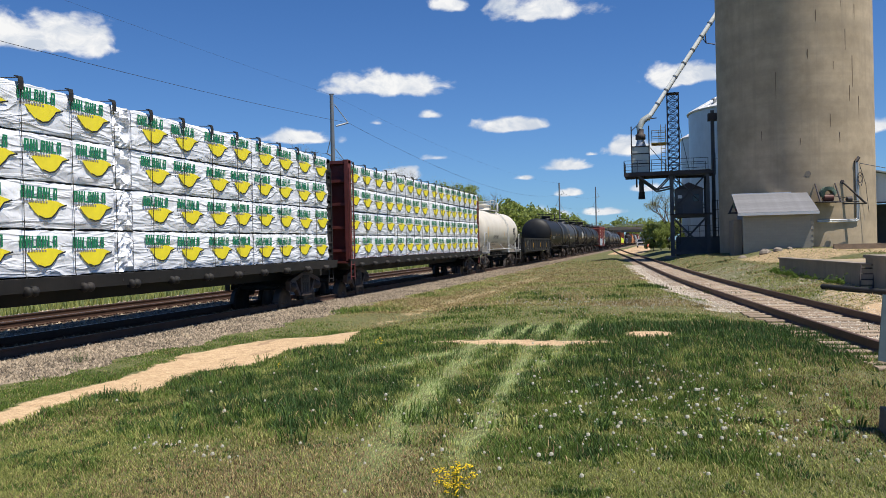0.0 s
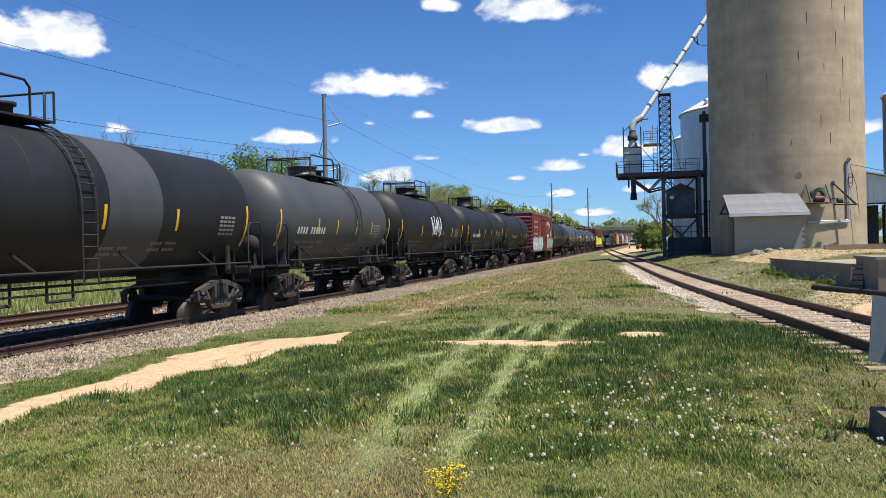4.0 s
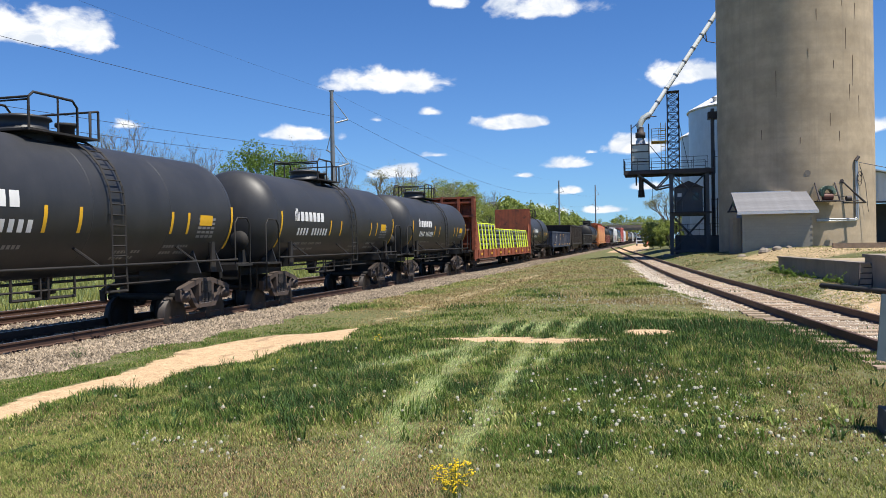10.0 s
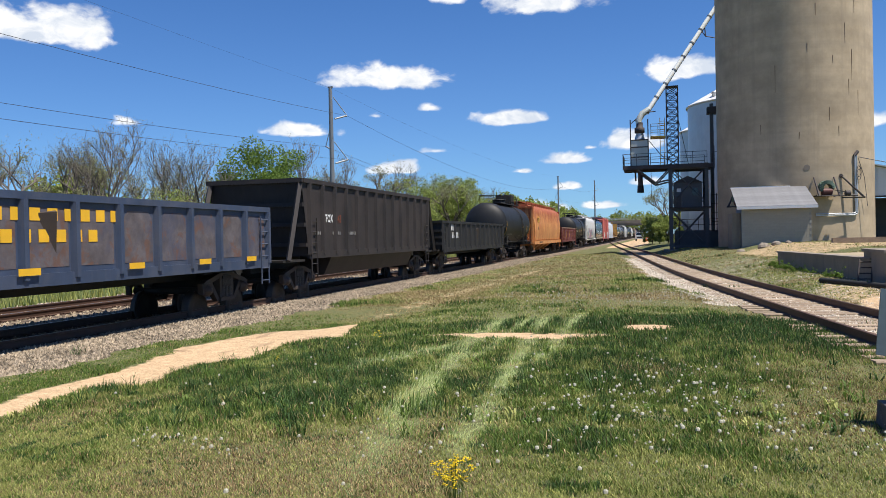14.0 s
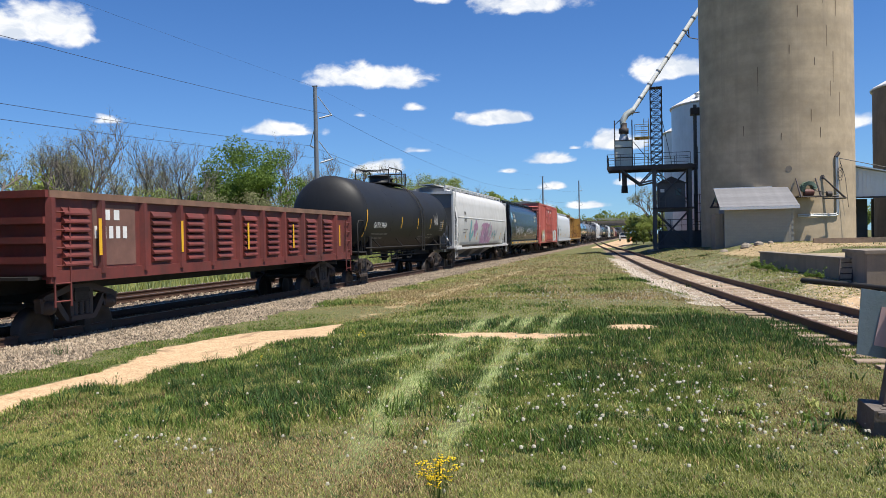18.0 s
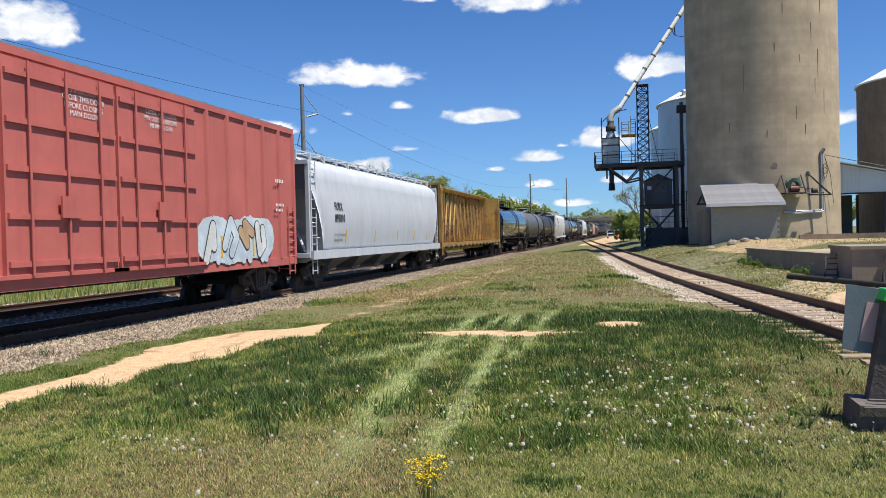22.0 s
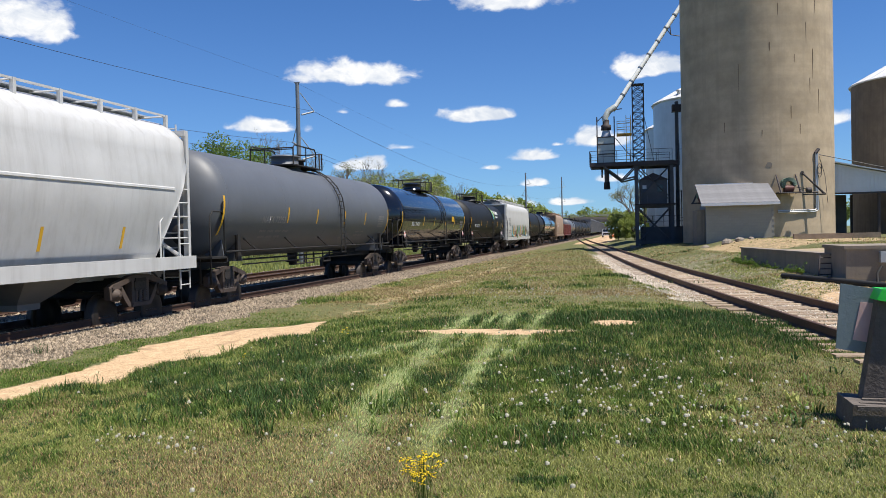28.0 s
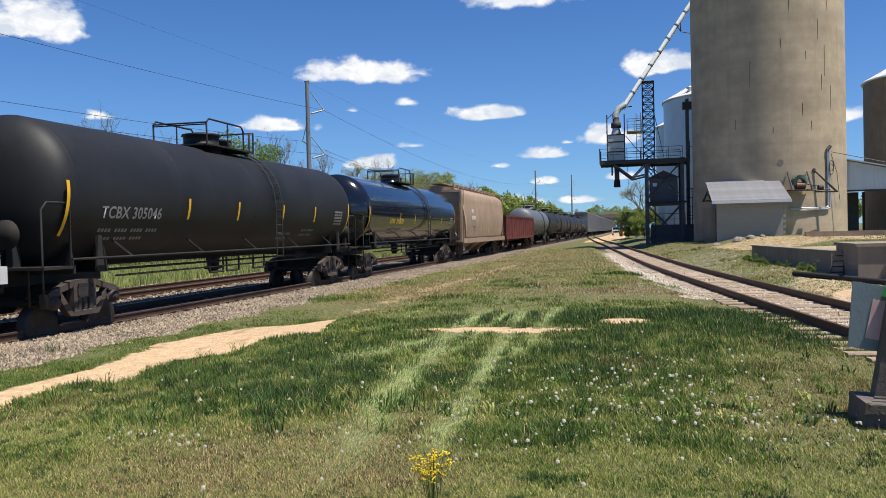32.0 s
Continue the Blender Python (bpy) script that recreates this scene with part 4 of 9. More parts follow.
def loadout():
    ob = thing("loadout_tower", "blue-grey steel rail loadout tower with platform and spout", "loadout tower", pose(0, 76, 0.1))
    for x in (1.30, 4.35):
        for y in (0, 3.2):
            col = Mesh().box(x - .15, x + .15, y - .15, y - .11, -0.4, 7.7).box(x - .15, x + .15, y + .11, y + .15, -0.4, 7.7).box(x - .03, x + .03, y - .11, y + .11, -0.4, 7.7)
            part("column", col, M_TOWER, ob)
    for y in (0, 3.2):
        for p, q in (((1.3, y, 0.3), (4.35, y, 3.6)), ((4.35, y, 0.3), (1.3, y, 3.6)), ((1.3, y, 4.2), (4.35, y, 7.4)), ((4.35, y, 4.2), (1.3, y, 7.4))):
            part("brace", Mesh().tube(p, q, 0.05, 5), M_TOWER, ob)
        for z in (0.35, 3.62, 7.3):
            part("beam", Mesh().box(1.2, 4.45, y - 0.06, y + 0.06, z - 0.1, z + 0.1), M_TOWER, ob)
    pf = part("platform", Mesh().box(-2.85, 4.6, -0.3, 3.5, 7.6, 7.66), M_TOWER_RUST, ob, "steel grating platform")
    for y in (-0.3, 1.6, 3.45):
        part("joist", Mesh().box(-2.85, 4.9, y - 0.05, y + 0.05, 7.3, 7.6), M_TOWER_RUST, pf)
    part("railing", railing(Mesh(), [(4.4, -0.28, 7.66), (-2.83, -0.28, 7.66), (-2.83, 3.48, 7.66), (4.4, 3.48, 7.66)]), M_TOWER, pf)
    for y in (-0.2, 3.3):
        part("cantilever_strut", Mesh().bars([(-1.7, y, 7.4), (0.0, y, 6.05), (1.2, y, 6.3)], 0.09, 6), M_TOWER, ob)
        part("cantilever_strut", Mesh().tube((0.0, y, 6.05), (1.2, y, 7.3), 0.07, 6), M_TOWER, ob)
    mid = part("mid_platform", Mesh().box(1.1, 4.7, -0.5, 3.5, 3.72, 3.84), M_TOWER_RUST, ob)
    part("railing", railing(Mesh(), [(1.15, -0.48, 3.84), (2.2, -0.48, 3.84)], 1.0, 0.6), M_TOWER, mid)
    low = part("base_wall", Mesh().box(1.6, 5.9, 1.2, 3.4, -0.5, 1.75), M_TOWER, ob)
    part("railing", railing(Mesh(), [(1.7, 1.2, 1.75), (5.6, 1.2, 1.75)], 1.0, 0.9), M_TOWER_RUST, low)
    hs = part("control_house", Mesh().box(1.55, 3.95, 0.2, 2.6, 3.84, 6.05), M_TOWER, ob, "grey sheet control house")
    part("house_roof", Mesh().prism([(1.45, 6.0), (4.05, 6.0), (2.75, 6.6)], "y", 0.05, 2.75), M_TOWER_RUST, hs)
    part("notice", Mesh().box(1.8, 2.15, 0.17, 0.19, 5.2, 5.5), M_LETTER, hs)
    part("window", Mesh().box(3.1, 3.6, 0.17, 0.19, 4.9, 5.5), M_GLASS, hs)
    part("lattice_mast", lattice(Mesh(), 1.05, 2.05, 1.0, 2.0, 7.66, 14.8, 11, 0.05, 0.028), M_TOWER_RUST, ob, "square lattice mast")
    part("mast_top", Mesh().box(1.0, 2.1, 0.95, 2.05, 14.75, 14.83), M_TOWER_RUST, ob)
    part("lattice_leg", lattice(Mesh(), 1.4, 2.0, 1.2, 1.8, -0.3, 7.6, 10, 0.04, 0.022), M_TOWER_RUST, ob)
    bx = part("surge_bin", Mesh().box(-2.15, -0.60, 0.6, 2.0, 7.7, 10.05), M_DUCT, ob, "pale sheet-steel surge bin")
    for x in (-2.15, -0.60):
        part("corner_post", Mesh().box(x - 0.05, x + 0.05, 0.55, 0.65, 7.66, 11.9), M_TOWER_RUST, bx)
    for z in (8.5, 9.4, 10.05):
        part("bin_band", Mesh().box(-2.2, -0.55, 0.56, 2.04, z - 0.05, z + 0.05), M_TOWER_RUST, bx)
    part("bin_cone", Mesh().turned([(10.05, 0.5), (10.7, 0.32), (11.0, 0.32)], "z", 12, (-1.35, 1.3, 0)), M_GALV, bx)
    dv = Mesh().turned([(10.7, 0.25), (10.75, 0.45), (11.2, 0.45), (11.3, 0.3), (11.7, 0.3)], "z", 12, (-1.35, 1.3, 0))
    part("diverter", dv, M_TOWER_RUST, ob)
    part("elbow", Mesh().bars([(-1.35, 1.3, 11.4), (-1.45, 1.3, 11.9), (-1.1, 1.4, 12.5), (-0.5, 1.6, 12.9)], 0.28, 9), M_DUCT, ob)
    part("hoist_arm", Mesh().bars([(-1.6, 1.3, 12.1), (-2.15, 1.3, 11.6), (-2.2, 1.3, 10.2)], 0.04, 5).bars([(-0.9, 1.3, 12.6), (0.1, 1.3, 12.65)], 0.05, 5), M_TOWER_RUST, ob)
    cage = Mesh()
    railing(cage, [(-0.35, 0.4, 10.3), (0.9, 0.4, 10.3), (0.9, 2.0, 10.3), (-0.35, 2.0, 10.3), (-0.35, 0.4, 10.3)], 1.1, 0.5)
    cage.box(-0.4, 0.95, 0.35, 2.05, 10.2, 10.3)
    for x in (0.45, 0.85):
        cage.tube((x, 0.35, 7.66), (x, 0.35, 11.9), 0.03, 5)
    for i in range(11):
        cage.tube((0.45, 0.35, 7.9 + 0.37 * i), (0.85, 0.35, 7.9 + 0.37 * i), 0.02, 4)
    part("ladder_cage", cage, M_SAFETY, ob, "yellow caged ladder and landing")
    ch = part("loading_spout", Mesh().tube((-1.35, 1.3, 7.6), (-1.35, 1.3, 5.9), 0.22, 12), M_TOWER_RUST, ob)
    part("rubber_sock", Mesh().tube((-1.35, 1.3, 5.95), (-1.35, 1.3, 5.3), 0.27, 12, 0.31), M_RUBBER, ch)
    part("counterweight", Mesh().box(-1.85, -1.7, 1.2, 1.4, 6.4, 7.2), M_TOWER_RUST, ob)
    rope = [(-0.4, 1.3, 7.3), (-0.35, 1.3, 5.6), (-0.45, 1.3, 4.6)]
    part("pull_rope", Mesh().bars(rope, 0.02, 4), M_WIRE, ob)
    # inclined spout from the top of the elevator leg
    a, b = Vector((-0.6, 1.55, 12.75)), Vector((12.5, 9.0, 33.2))
    sp = part("grain_spout", Mesh().tube(a, b, 0.20, 12), M_SPOUT, ob, "long inclined pale grain spout")
    d = (b - a).normalized()
    for i in range(1, 16):
        c = a + (b - a) * (i / 16)
        part("flange", Mesh().tube(c - d * 0.05, c + d * 0.04, 0.25, 12), M_POLE, sp)
    part("spout_truss", Mesh().bars([a + Vector((0, 0, -0.34)), b + Vector((0, 0, -0.34))], 0.03, 5), M_SPOUT, sp)
    c = a + (b - a) * 0.40
    part("hanger", Mesh().bars([c, c + Vector((0.1, 0, -1.1)), c + Vector((0.9, 0, -1.3))], 0.05, 5).bars([c + Vector((0.1, 0, -1.1)), c + Vector((-0.3, 0, -0.5))], 0.04, 5), M_TOWER_RUST, sp)
    part("guy_cable", Mesh().bars([(2.05, 1.5, 12.0), (2.9, 1.5, 7.7)], 0.025, 4).bars([(-0.5, 0.6, 9.9), (0.5, 0.6, 8.6), (1.1, 1.0, 8.1)], 0.03, 4), M_WIRE, ob)
    leg = part("elevator_leg", Mesh().box(4.85, 5.15, 2.2, 2.7, -0.3, 13.2).box(5.55, 5.85, 2.2, 2.7, -0.3, 12.3), M_TOWER, ob, "dark bucket elevator legs")
    part("leg_head", Mesh().box(4.6, 6.1, 2.0, 3.1, 12.3, 12.9), M_TOWER_RUST, leg)
    ld = Mesh()
    for x in (5.05, 5.55):
        ld.tube((x, 0.4, 7.2), (x, 0.4, 9.2), 0.03, 5)
    for i in range(7):
        ld.bars([(4.8 + 0.02 * i, 0.0, 7.7 + 0.02), (4.9, -0.2, 8.6), (5.4, -0.2, 8.6)], 0.025, 5)
    for x in (4.75, 5.2, 5.75):
        ld.tube((x, 0.6, 1.6), (x, 0.6, 5.0), 0.045, 5)
    for z in (1.7, 2.5, 3.3, 4.1, 4.9):
        ld.tube((4.75, 0.6, z), (5.75, 0.6, z), 0.03, 5)
    part("stair_cage", ld, M_TOWER_RUST, ob)
    part("footing", Mesh().box(0.6, 6.2, -0.6, 3.8, -0.6, 0.05), M_CONCRETE, ob)
    return ob


loadout()


def canopy():
    ob = thing("drive_canopy", "white ribbed-metal drive-through canopy behind the silo", "canopy", pose(16.9, 73.0, 0))
    g = Mesh().prism([(0, 4.3), (9.0, 4.3), (9.0, 4.7), (0.0, 6.75)], "y", 0, 0.08)
    wall = part("gable_wall", g, M_GALV_WHITE, ob)
    for i in range(28):
        x = 0.15 + i * 0.31
        part("rib", Mesh().box(x - 0.025, x + 0.025, -0.03, 0.0, 4.3, 6.72 - 2.05 * x / 9.0), M_GALV_WHITE, wall)
    part("roof", Mesh().sheet([(-0.2, -0.4, 6.85), (9.3, -0.4, 4.7), (9.3, 9.0, 4.7), (-0.2, 9.0, 6.85)], 0.1, (0, 0, 1)), M_GALV, ob)
    part("trim", Mesh().box(0, 9, -0.06, 0.1, 4.16, 4.3), M_TOWER_RUST, ob)
    for x, y in ((3.6, 0.2), (8.8, 0.2), (3.6, 8.5), (8.8, 8.5), (0.3, 8.5)):
        part("post", Mesh().box(x - 0.1, x + 0.1, y - 0.1, y + 0.1, 0.2, 4.4), M_TOWER_RUST, ob)
    part("back_wall", Mesh().box(-0.3, 3.2, 8.6, 8.8, 0.2, 4.4), M_TOWER, ob)
    return ob


canopy()


def dock():
    ob = thing("dock_wall", "weathered concrete loading dock with low retaining wall", "loading dock", kind="structure")
    part("retaining_wall", Mesh().prism([(4.95, 37.2), (6.1, 26.6), (6.5, 26.6), (5.35, 37.4)], "z", -0.3, 0.70), M_CONCRETE, ob)
    part("coping", Mesh().prism([(4.90, 37.25), (6.06, 26.55), (6.52, 26.55), (5.38, 37.45)], "z", 0.70, 0.76), M_CONCRETE, ob)
    part("dock_block", Mesh().box(6.1, 14.0, 24.9, 27.4, -0.3, 0.93), M_CONCRETE, ob)
    part("dock_slab", Mesh().box(6.04, 14.0, 24.84, 27.46, 0.93, 1.02), M_CONCRETE, ob)
    part("fill", Mesh().prism([(5.4, 37.4), (6.5, 27.3), (14, 27.3), (14, 41)], "z", -0.3, 0.62), M_GROUND_PLAIN, ob, "sandy fill behind the wall")
    el = thing("outlet_box", "grey electrical box with conduit on the dock wall", "electrical box")
    part("box", Mesh().box(6.95, 7.2, 24.72, 24.9, 0.55, 0.85), M_GALV, el)
    part("conduit", Mesh().bars([(7.2, 24.8, 0.75), (9.0, 24.8, 0.75)], 0.05, 6).bars([(7.15, 24.78, 0.5), (7.25, 24.76, 0.1), (7.7, 24.76, 0.0), (8.6, 24.76, 0.02)], 0.035, 6), M_GALV, el)
    part("cord", Mesh().bars([(6.98, 24.75, 0.45), (6.82, 24.6, 0.25), (6.80, 24.5, -0.02), (6.9, 24.4, -0.08)], 0.04, 6), M_RUBBER, el)
    ld = thing("leaning_ladder", "small grey metal ladder leaning on the dock", "ladder")
    lm = Mesh()
    for s in (-0.18, 0.18):
        lm.tube((5.85 + s, 26.3, -0.1), (5.98 + s, 26.62, 0.72), 0.025, 5)
    for i in range(5):
        f = (i + 0.5) / 5
        lm.tube((5.67 + 0.13 * f, 26.3 + 0.32 * f, -0.1 + 0.82 * f), (6.03 + 0.13 * f, 26.3 + 0.32 * f, -0.1 + 0.82 * f), 0.018, 5)
    part("frame", lm, M_TOWER_RUST, ld)
    hs = thing("suction_hose", "thick black rubber hose lying along the dock", "hose")
    pts = [(4.9, 27.5), (5.3, 26.3), (5.9, 24.6), (6.4, 23.0), (7.2, 21.6), (8.5, 20.6), (11.0, 20.0)]
    part("hose", Mesh().bars([(x, y, float(ground_z(x, y)) + 0.07) for x, y in pts], 0.085, 8), M_RUBBER, hs)
    part("raised_hose", Mesh().bars([(6.9, 23.6, 0.02), (7.5, 23.5, 0.35), (8.2, 23.4, 0.9), (9.0, 23.3, 1.4)], 0.09, 8), M_RUBBER, hs)
    for i, (x, y, s) in enumerate(((6.9, 58.5, 0.42), (7.7, 58.3, 0.34), (5.4, 57.5, 0.25), (8.5, 58.7, 0.2))):
        rk = thing("rock", "rough grey-brown boulder on the mound", "rock", pose(x, y, float(ground_z(x, y))), "boulders")
        m = Mesh()
        r_ = random.Random(i)
        m.turned([(-0.2 * s, 0.8 * s), (0.1 * s, s * r_.uniform(.9, 1.1)), (0.5 * s, s * 0.8), (0.75 * s, 0.35 * s), (0.8 * s, 0.05 * s)], "z", 9, smooth=False)
        m.v = [(a * r_.uniform(.8, 1.2), b * r_.uniform(.8, 1.2), c * r_.uniform(.85, 1.1)) for a, b, c in m.v]
        part("stone", m, M_CONCRETE, rk)
    tb = thing("timber_edging", "weathered timber edging beam on the mound", "timber beam")
    part("beam", Mesh().box(10.5, 15.5, 55.0, 55.4, float(ground_z(12, 55)) - 0.1, float(ground_z(12, 55)) + 0.32), M_TIMBER_PALE, tb)
    return ob



dock()


def switch_sign():
    """A leaning sign post beside the siding, with a green cap and an orange lamp body."""
    ob = thing("trackside_sign", "leaning wooden post with grey sign panel and faded sticker", "sign", pose(1.99, 7.4, 0))
    post = Mesh().prism([(-0.11, 0.0), (0.09, 0.0), (0.235, 1.02), (0.06, 1.02)], "y", -0.07, 0.07)
    part("post", post, M_TIMBER_GREY, ob, "weathered grey wooden post")
    pn = Mesh().prism([(-0.245, 0.56), (0.10, 0.50), (0.30, 1.02), (-0.20, 1.11)], "y", 0.075, 0.095)
    part("panel", pn, M_SIGN, ob, "grey-blue metal panel")
    part("sticker", Mesh().prism([(-0.115, 0.635), (0.02, 0.61), (0.075, 0.94), (-0.05, 0.955)], "y", 0.068, 0.0745), M_PINK, ob, "faded pink sticker")
    part("cap", Mesh().prism([(0.02, 0.985), (0.34, 0.93), (0.36, 1.06), (0.06, 1.075)], "y", -0.13, 0.13), M_LIME, ob, "bright green plastic cap")
    part("lamp", Mesh().turned([(-0.07, 0.03), (-0.06, 0.105), (0.06, 0.105), (0.07, 0.03)], "y", 20, (0.25, 0.0, 1.18)), M_ORANGE, ob, "round orange plastic lamp")
    bs = part("base_tie", Mesh().prism([(-0.24, -0.1), (0.55, -0.12), (0.55, 0.13), (-0.22, 0.17)], "y", -0.35, 0.16), M_TIMBER_GREY, ob, "split old timber base")
    for k in range(4):
        part("split", Mesh().box(-0.2 + 0.05 * k, 0.5, -0.40 + k * 0.13, -0.36 + k * 0.13, 0.13, 0.165 + 0.006 * k), M_TIMBER_GREY, bs)
    return ob


switch_sign()


def power_pole(x, y, top, label, arms=True):
    g = float(ground_z(x, y))
    ob = thing("utility_pole", label, "utility pole", pose(x, y, g), group="power poles")
    h = top - g
    part("shaft", Mesh().tube((0, 0, -0.5), (0, 0, h), 0.235, 14, 0.15), M_POLE, ob)
    part("cap", Mesh().box(-0.20, 0.20, -0.08, 0.08, h, h + 0.10), M_POLE, ob)
    ends = []
    for s, z in ((1, 0.855), (-1, 0.69), (1, 0.61)) if arms else ():
        zz = h * z
        ar = Mesh().tube((0.2 * s, 0.3, zz - 0.35), (0.95 * s, 1.1, zz - 0.02), 0.07, 8)
        part("insulator_arm", ar, M_INSUL, ob)
        part("suspension_link", Mesh().tube((0.15 * s, 0.2, zz + 1.4), (0.95 * s, 1.1, zz), 0.035, 6), M_INSUL, ob)
        ends.append((x + 0.95 * s, y + 1.1, g + zz - 0.02))
    return ends, (x, y, top)


P1, T1 = power_pole(-25.3, 62.0, 13.96, "tall grey steel power pole with angled insulator arms")
P2, T2 = power_pole(-21.8, 190.0, 15.3, "distant grey steel power pole with insulator arms")
P3, T3 = power_pole(-17.1, 240.0, 17.3, "distant grey steel power pole with insulator arms")
P0, T0 = power_pole(-28.6, -60.0, 13.8, "tall grey steel power pole with angled insulator arms")


def wire(a, b, sag, label="black overhead power line"):
    n = 28
    pts = []
    for i in range(n + 1):
        t = i / n
        p = Vector(a).lerp(Vector(b), t)
        pts.append((p.x, p.y, p.z - sag * 4 * t * (1 - t)))
    w = thing("power_line", label, "power line", group="power lines")
    part("strand", Mesh().bars(pts, 0.005 if "thin" in label else 0.012, 5), M_WIRE, w)


for k in range(3):
    wire(P0[k], P1[k], (1.9, 1.9, 1.7)[k])
    wire(P1[k], P2[k], 2.6)
    wire(P2[k], P3[k], 0.8)
wire(T0, T1, 0.9, "thin shield wire along the pole tops"), wire(T1, T2, 1.4, "thin shield wire along the pole tops")


# ---- far end of the view ----
def overpass():
    ob = thing("road_overpass", "grey concrete road bridge over the tracks", "bridge", pose(0, 430, 0))
    part("deck", Mesh().box(-75, 60, -5, 5, 7.4, 8.3), M_CONCRETE, ob)
    for y in (-4.6, 4.6):
        part("girder", Mesh().box(-75, 60, y - 0.2, y + 0.2, 6.2, 7.4), M_CONCRETE, ob)
        part("parapet", Mesh().box(-75, 60, y - 0.15, y + 0.15, 8.3, 8.75), M_CONCRETE, ob)
        part("railing", railing(Mesh(), [(-75, y, 8.75), (60, y, 8.75)], 1.2, 4.0, 0.05), M_POLE, ob)
    for x in (-38, -26, 2, 16):
        for y in (-3, 3):
            part("pier", Mesh().box(x - 0.5, x + 0.5, y - 0.5, y + 0.5, -1, 6.2), M_CONCRETE, ob)
        part("pier_cap", Mesh().box(x - 0.7, x + 0.7, -4.8, 4.8, 5.6, 6.2), M_CONCRETE, ob)
    return ob


overpass()


def work_truck():
    ob = thing("pickup_truck", "white hi-rail pickup truck parked beside the track", "truck", pose(-4.0, 203, 0.0))
    part("cab", Mesh().prism([(-1.0, 0.55), (1.0, 0.55), (1.0, 1.35), (0.82, 2.0), (-0.82, 2.0), (-1.0, 1.35)], "y", 1.4, 3.4), M_PAINT_WHITE, ob)
    part("bonnet", Mesh().prism([(-1.0, 0.5), (1.0, 0.5), (1.0, 1.15), (0.9, 1.25), (-0.9, 1.25), (-1.0, 1.15)], "y", 0.0, 1.5), M_PAINT_WHITE, ob)
    part("bed", Mesh().box(-1.0, 1.0, 3.4, 5.6, 0.6, 1.3), M_PAINT_WHITE, ob)
    part("windscreen", Mesh().sheet([(-0.85, 1.30, 1.36), (0.85, 1.30, 1.36), (0.72, 1.39, 1.93), (-0.72, 1.39, 1.93)], 0.03, (0, -1, 0)), M_GLASS, ob)
    part("grille", Mesh().box(-0.7, 0.7, -0.03, 0.0, 0.65, 1.05), M_RUBBER, ob)
    part("bumper", Mesh().box(-1.0, 1.0, -0.15, 0.0, 0.42, 0.62), M_GALV, ob)
    for x in (-0.85, 0.85):
        part("headlight", Mesh().box(x - 0.14, x + 0.14, -0.035, 0.0, 0.8, 1.0), M_LETTER, ob)
        for y in (0.9, 4.5):
            part("wheel", Mesh().turned([(-0.13, 0.1), (-0.13, 0.4), (0.13, 0.4), (0.13, 0.1)], "x", 18, (x, y, 0.38)), M_RUBBER, ob)
    for i, (x, y) in enumerate(((-2.4, 200), (-2.2, 204), (-2.0, 208))):
        b = thing("traffic_barrel", "orange traffic barrel beside the track", "traffic barrel", pose(x, y, 0), "barrels")
        part("drum", Mesh().turned([(-0.05, 0.32), (0.1, 0.3), (1.0, 0.22), (1.05, 0.1)], "z", 12), M_ORANGE, b)
        part("band", Mesh().turned([(0.5, 0.275), (0.65, 0.262)], "z", 12), M_LETTER, b)
    return ob


work_truck()


# ---- rolling stock: every car faces +y, its camera side is +x, z = 0 on the rail heads ----
WHEEL = Mesh().turned([(-0.05, 0.02), (-0.05, 0.2), (-0.075, 0.24), (-0.075, 0.40), (-0.065, 0.457), (0.05, 0.463), (0.062, 0.49), (0.085, 0.49), (0.085, 0.41), (0.03, 0.37), (0.03, 0.24), (0.06, 0.2), (0.06, 0.02)], "x", 28)
WHEEL_DATA = WHEEL.data("wheel", M_WHEEL)


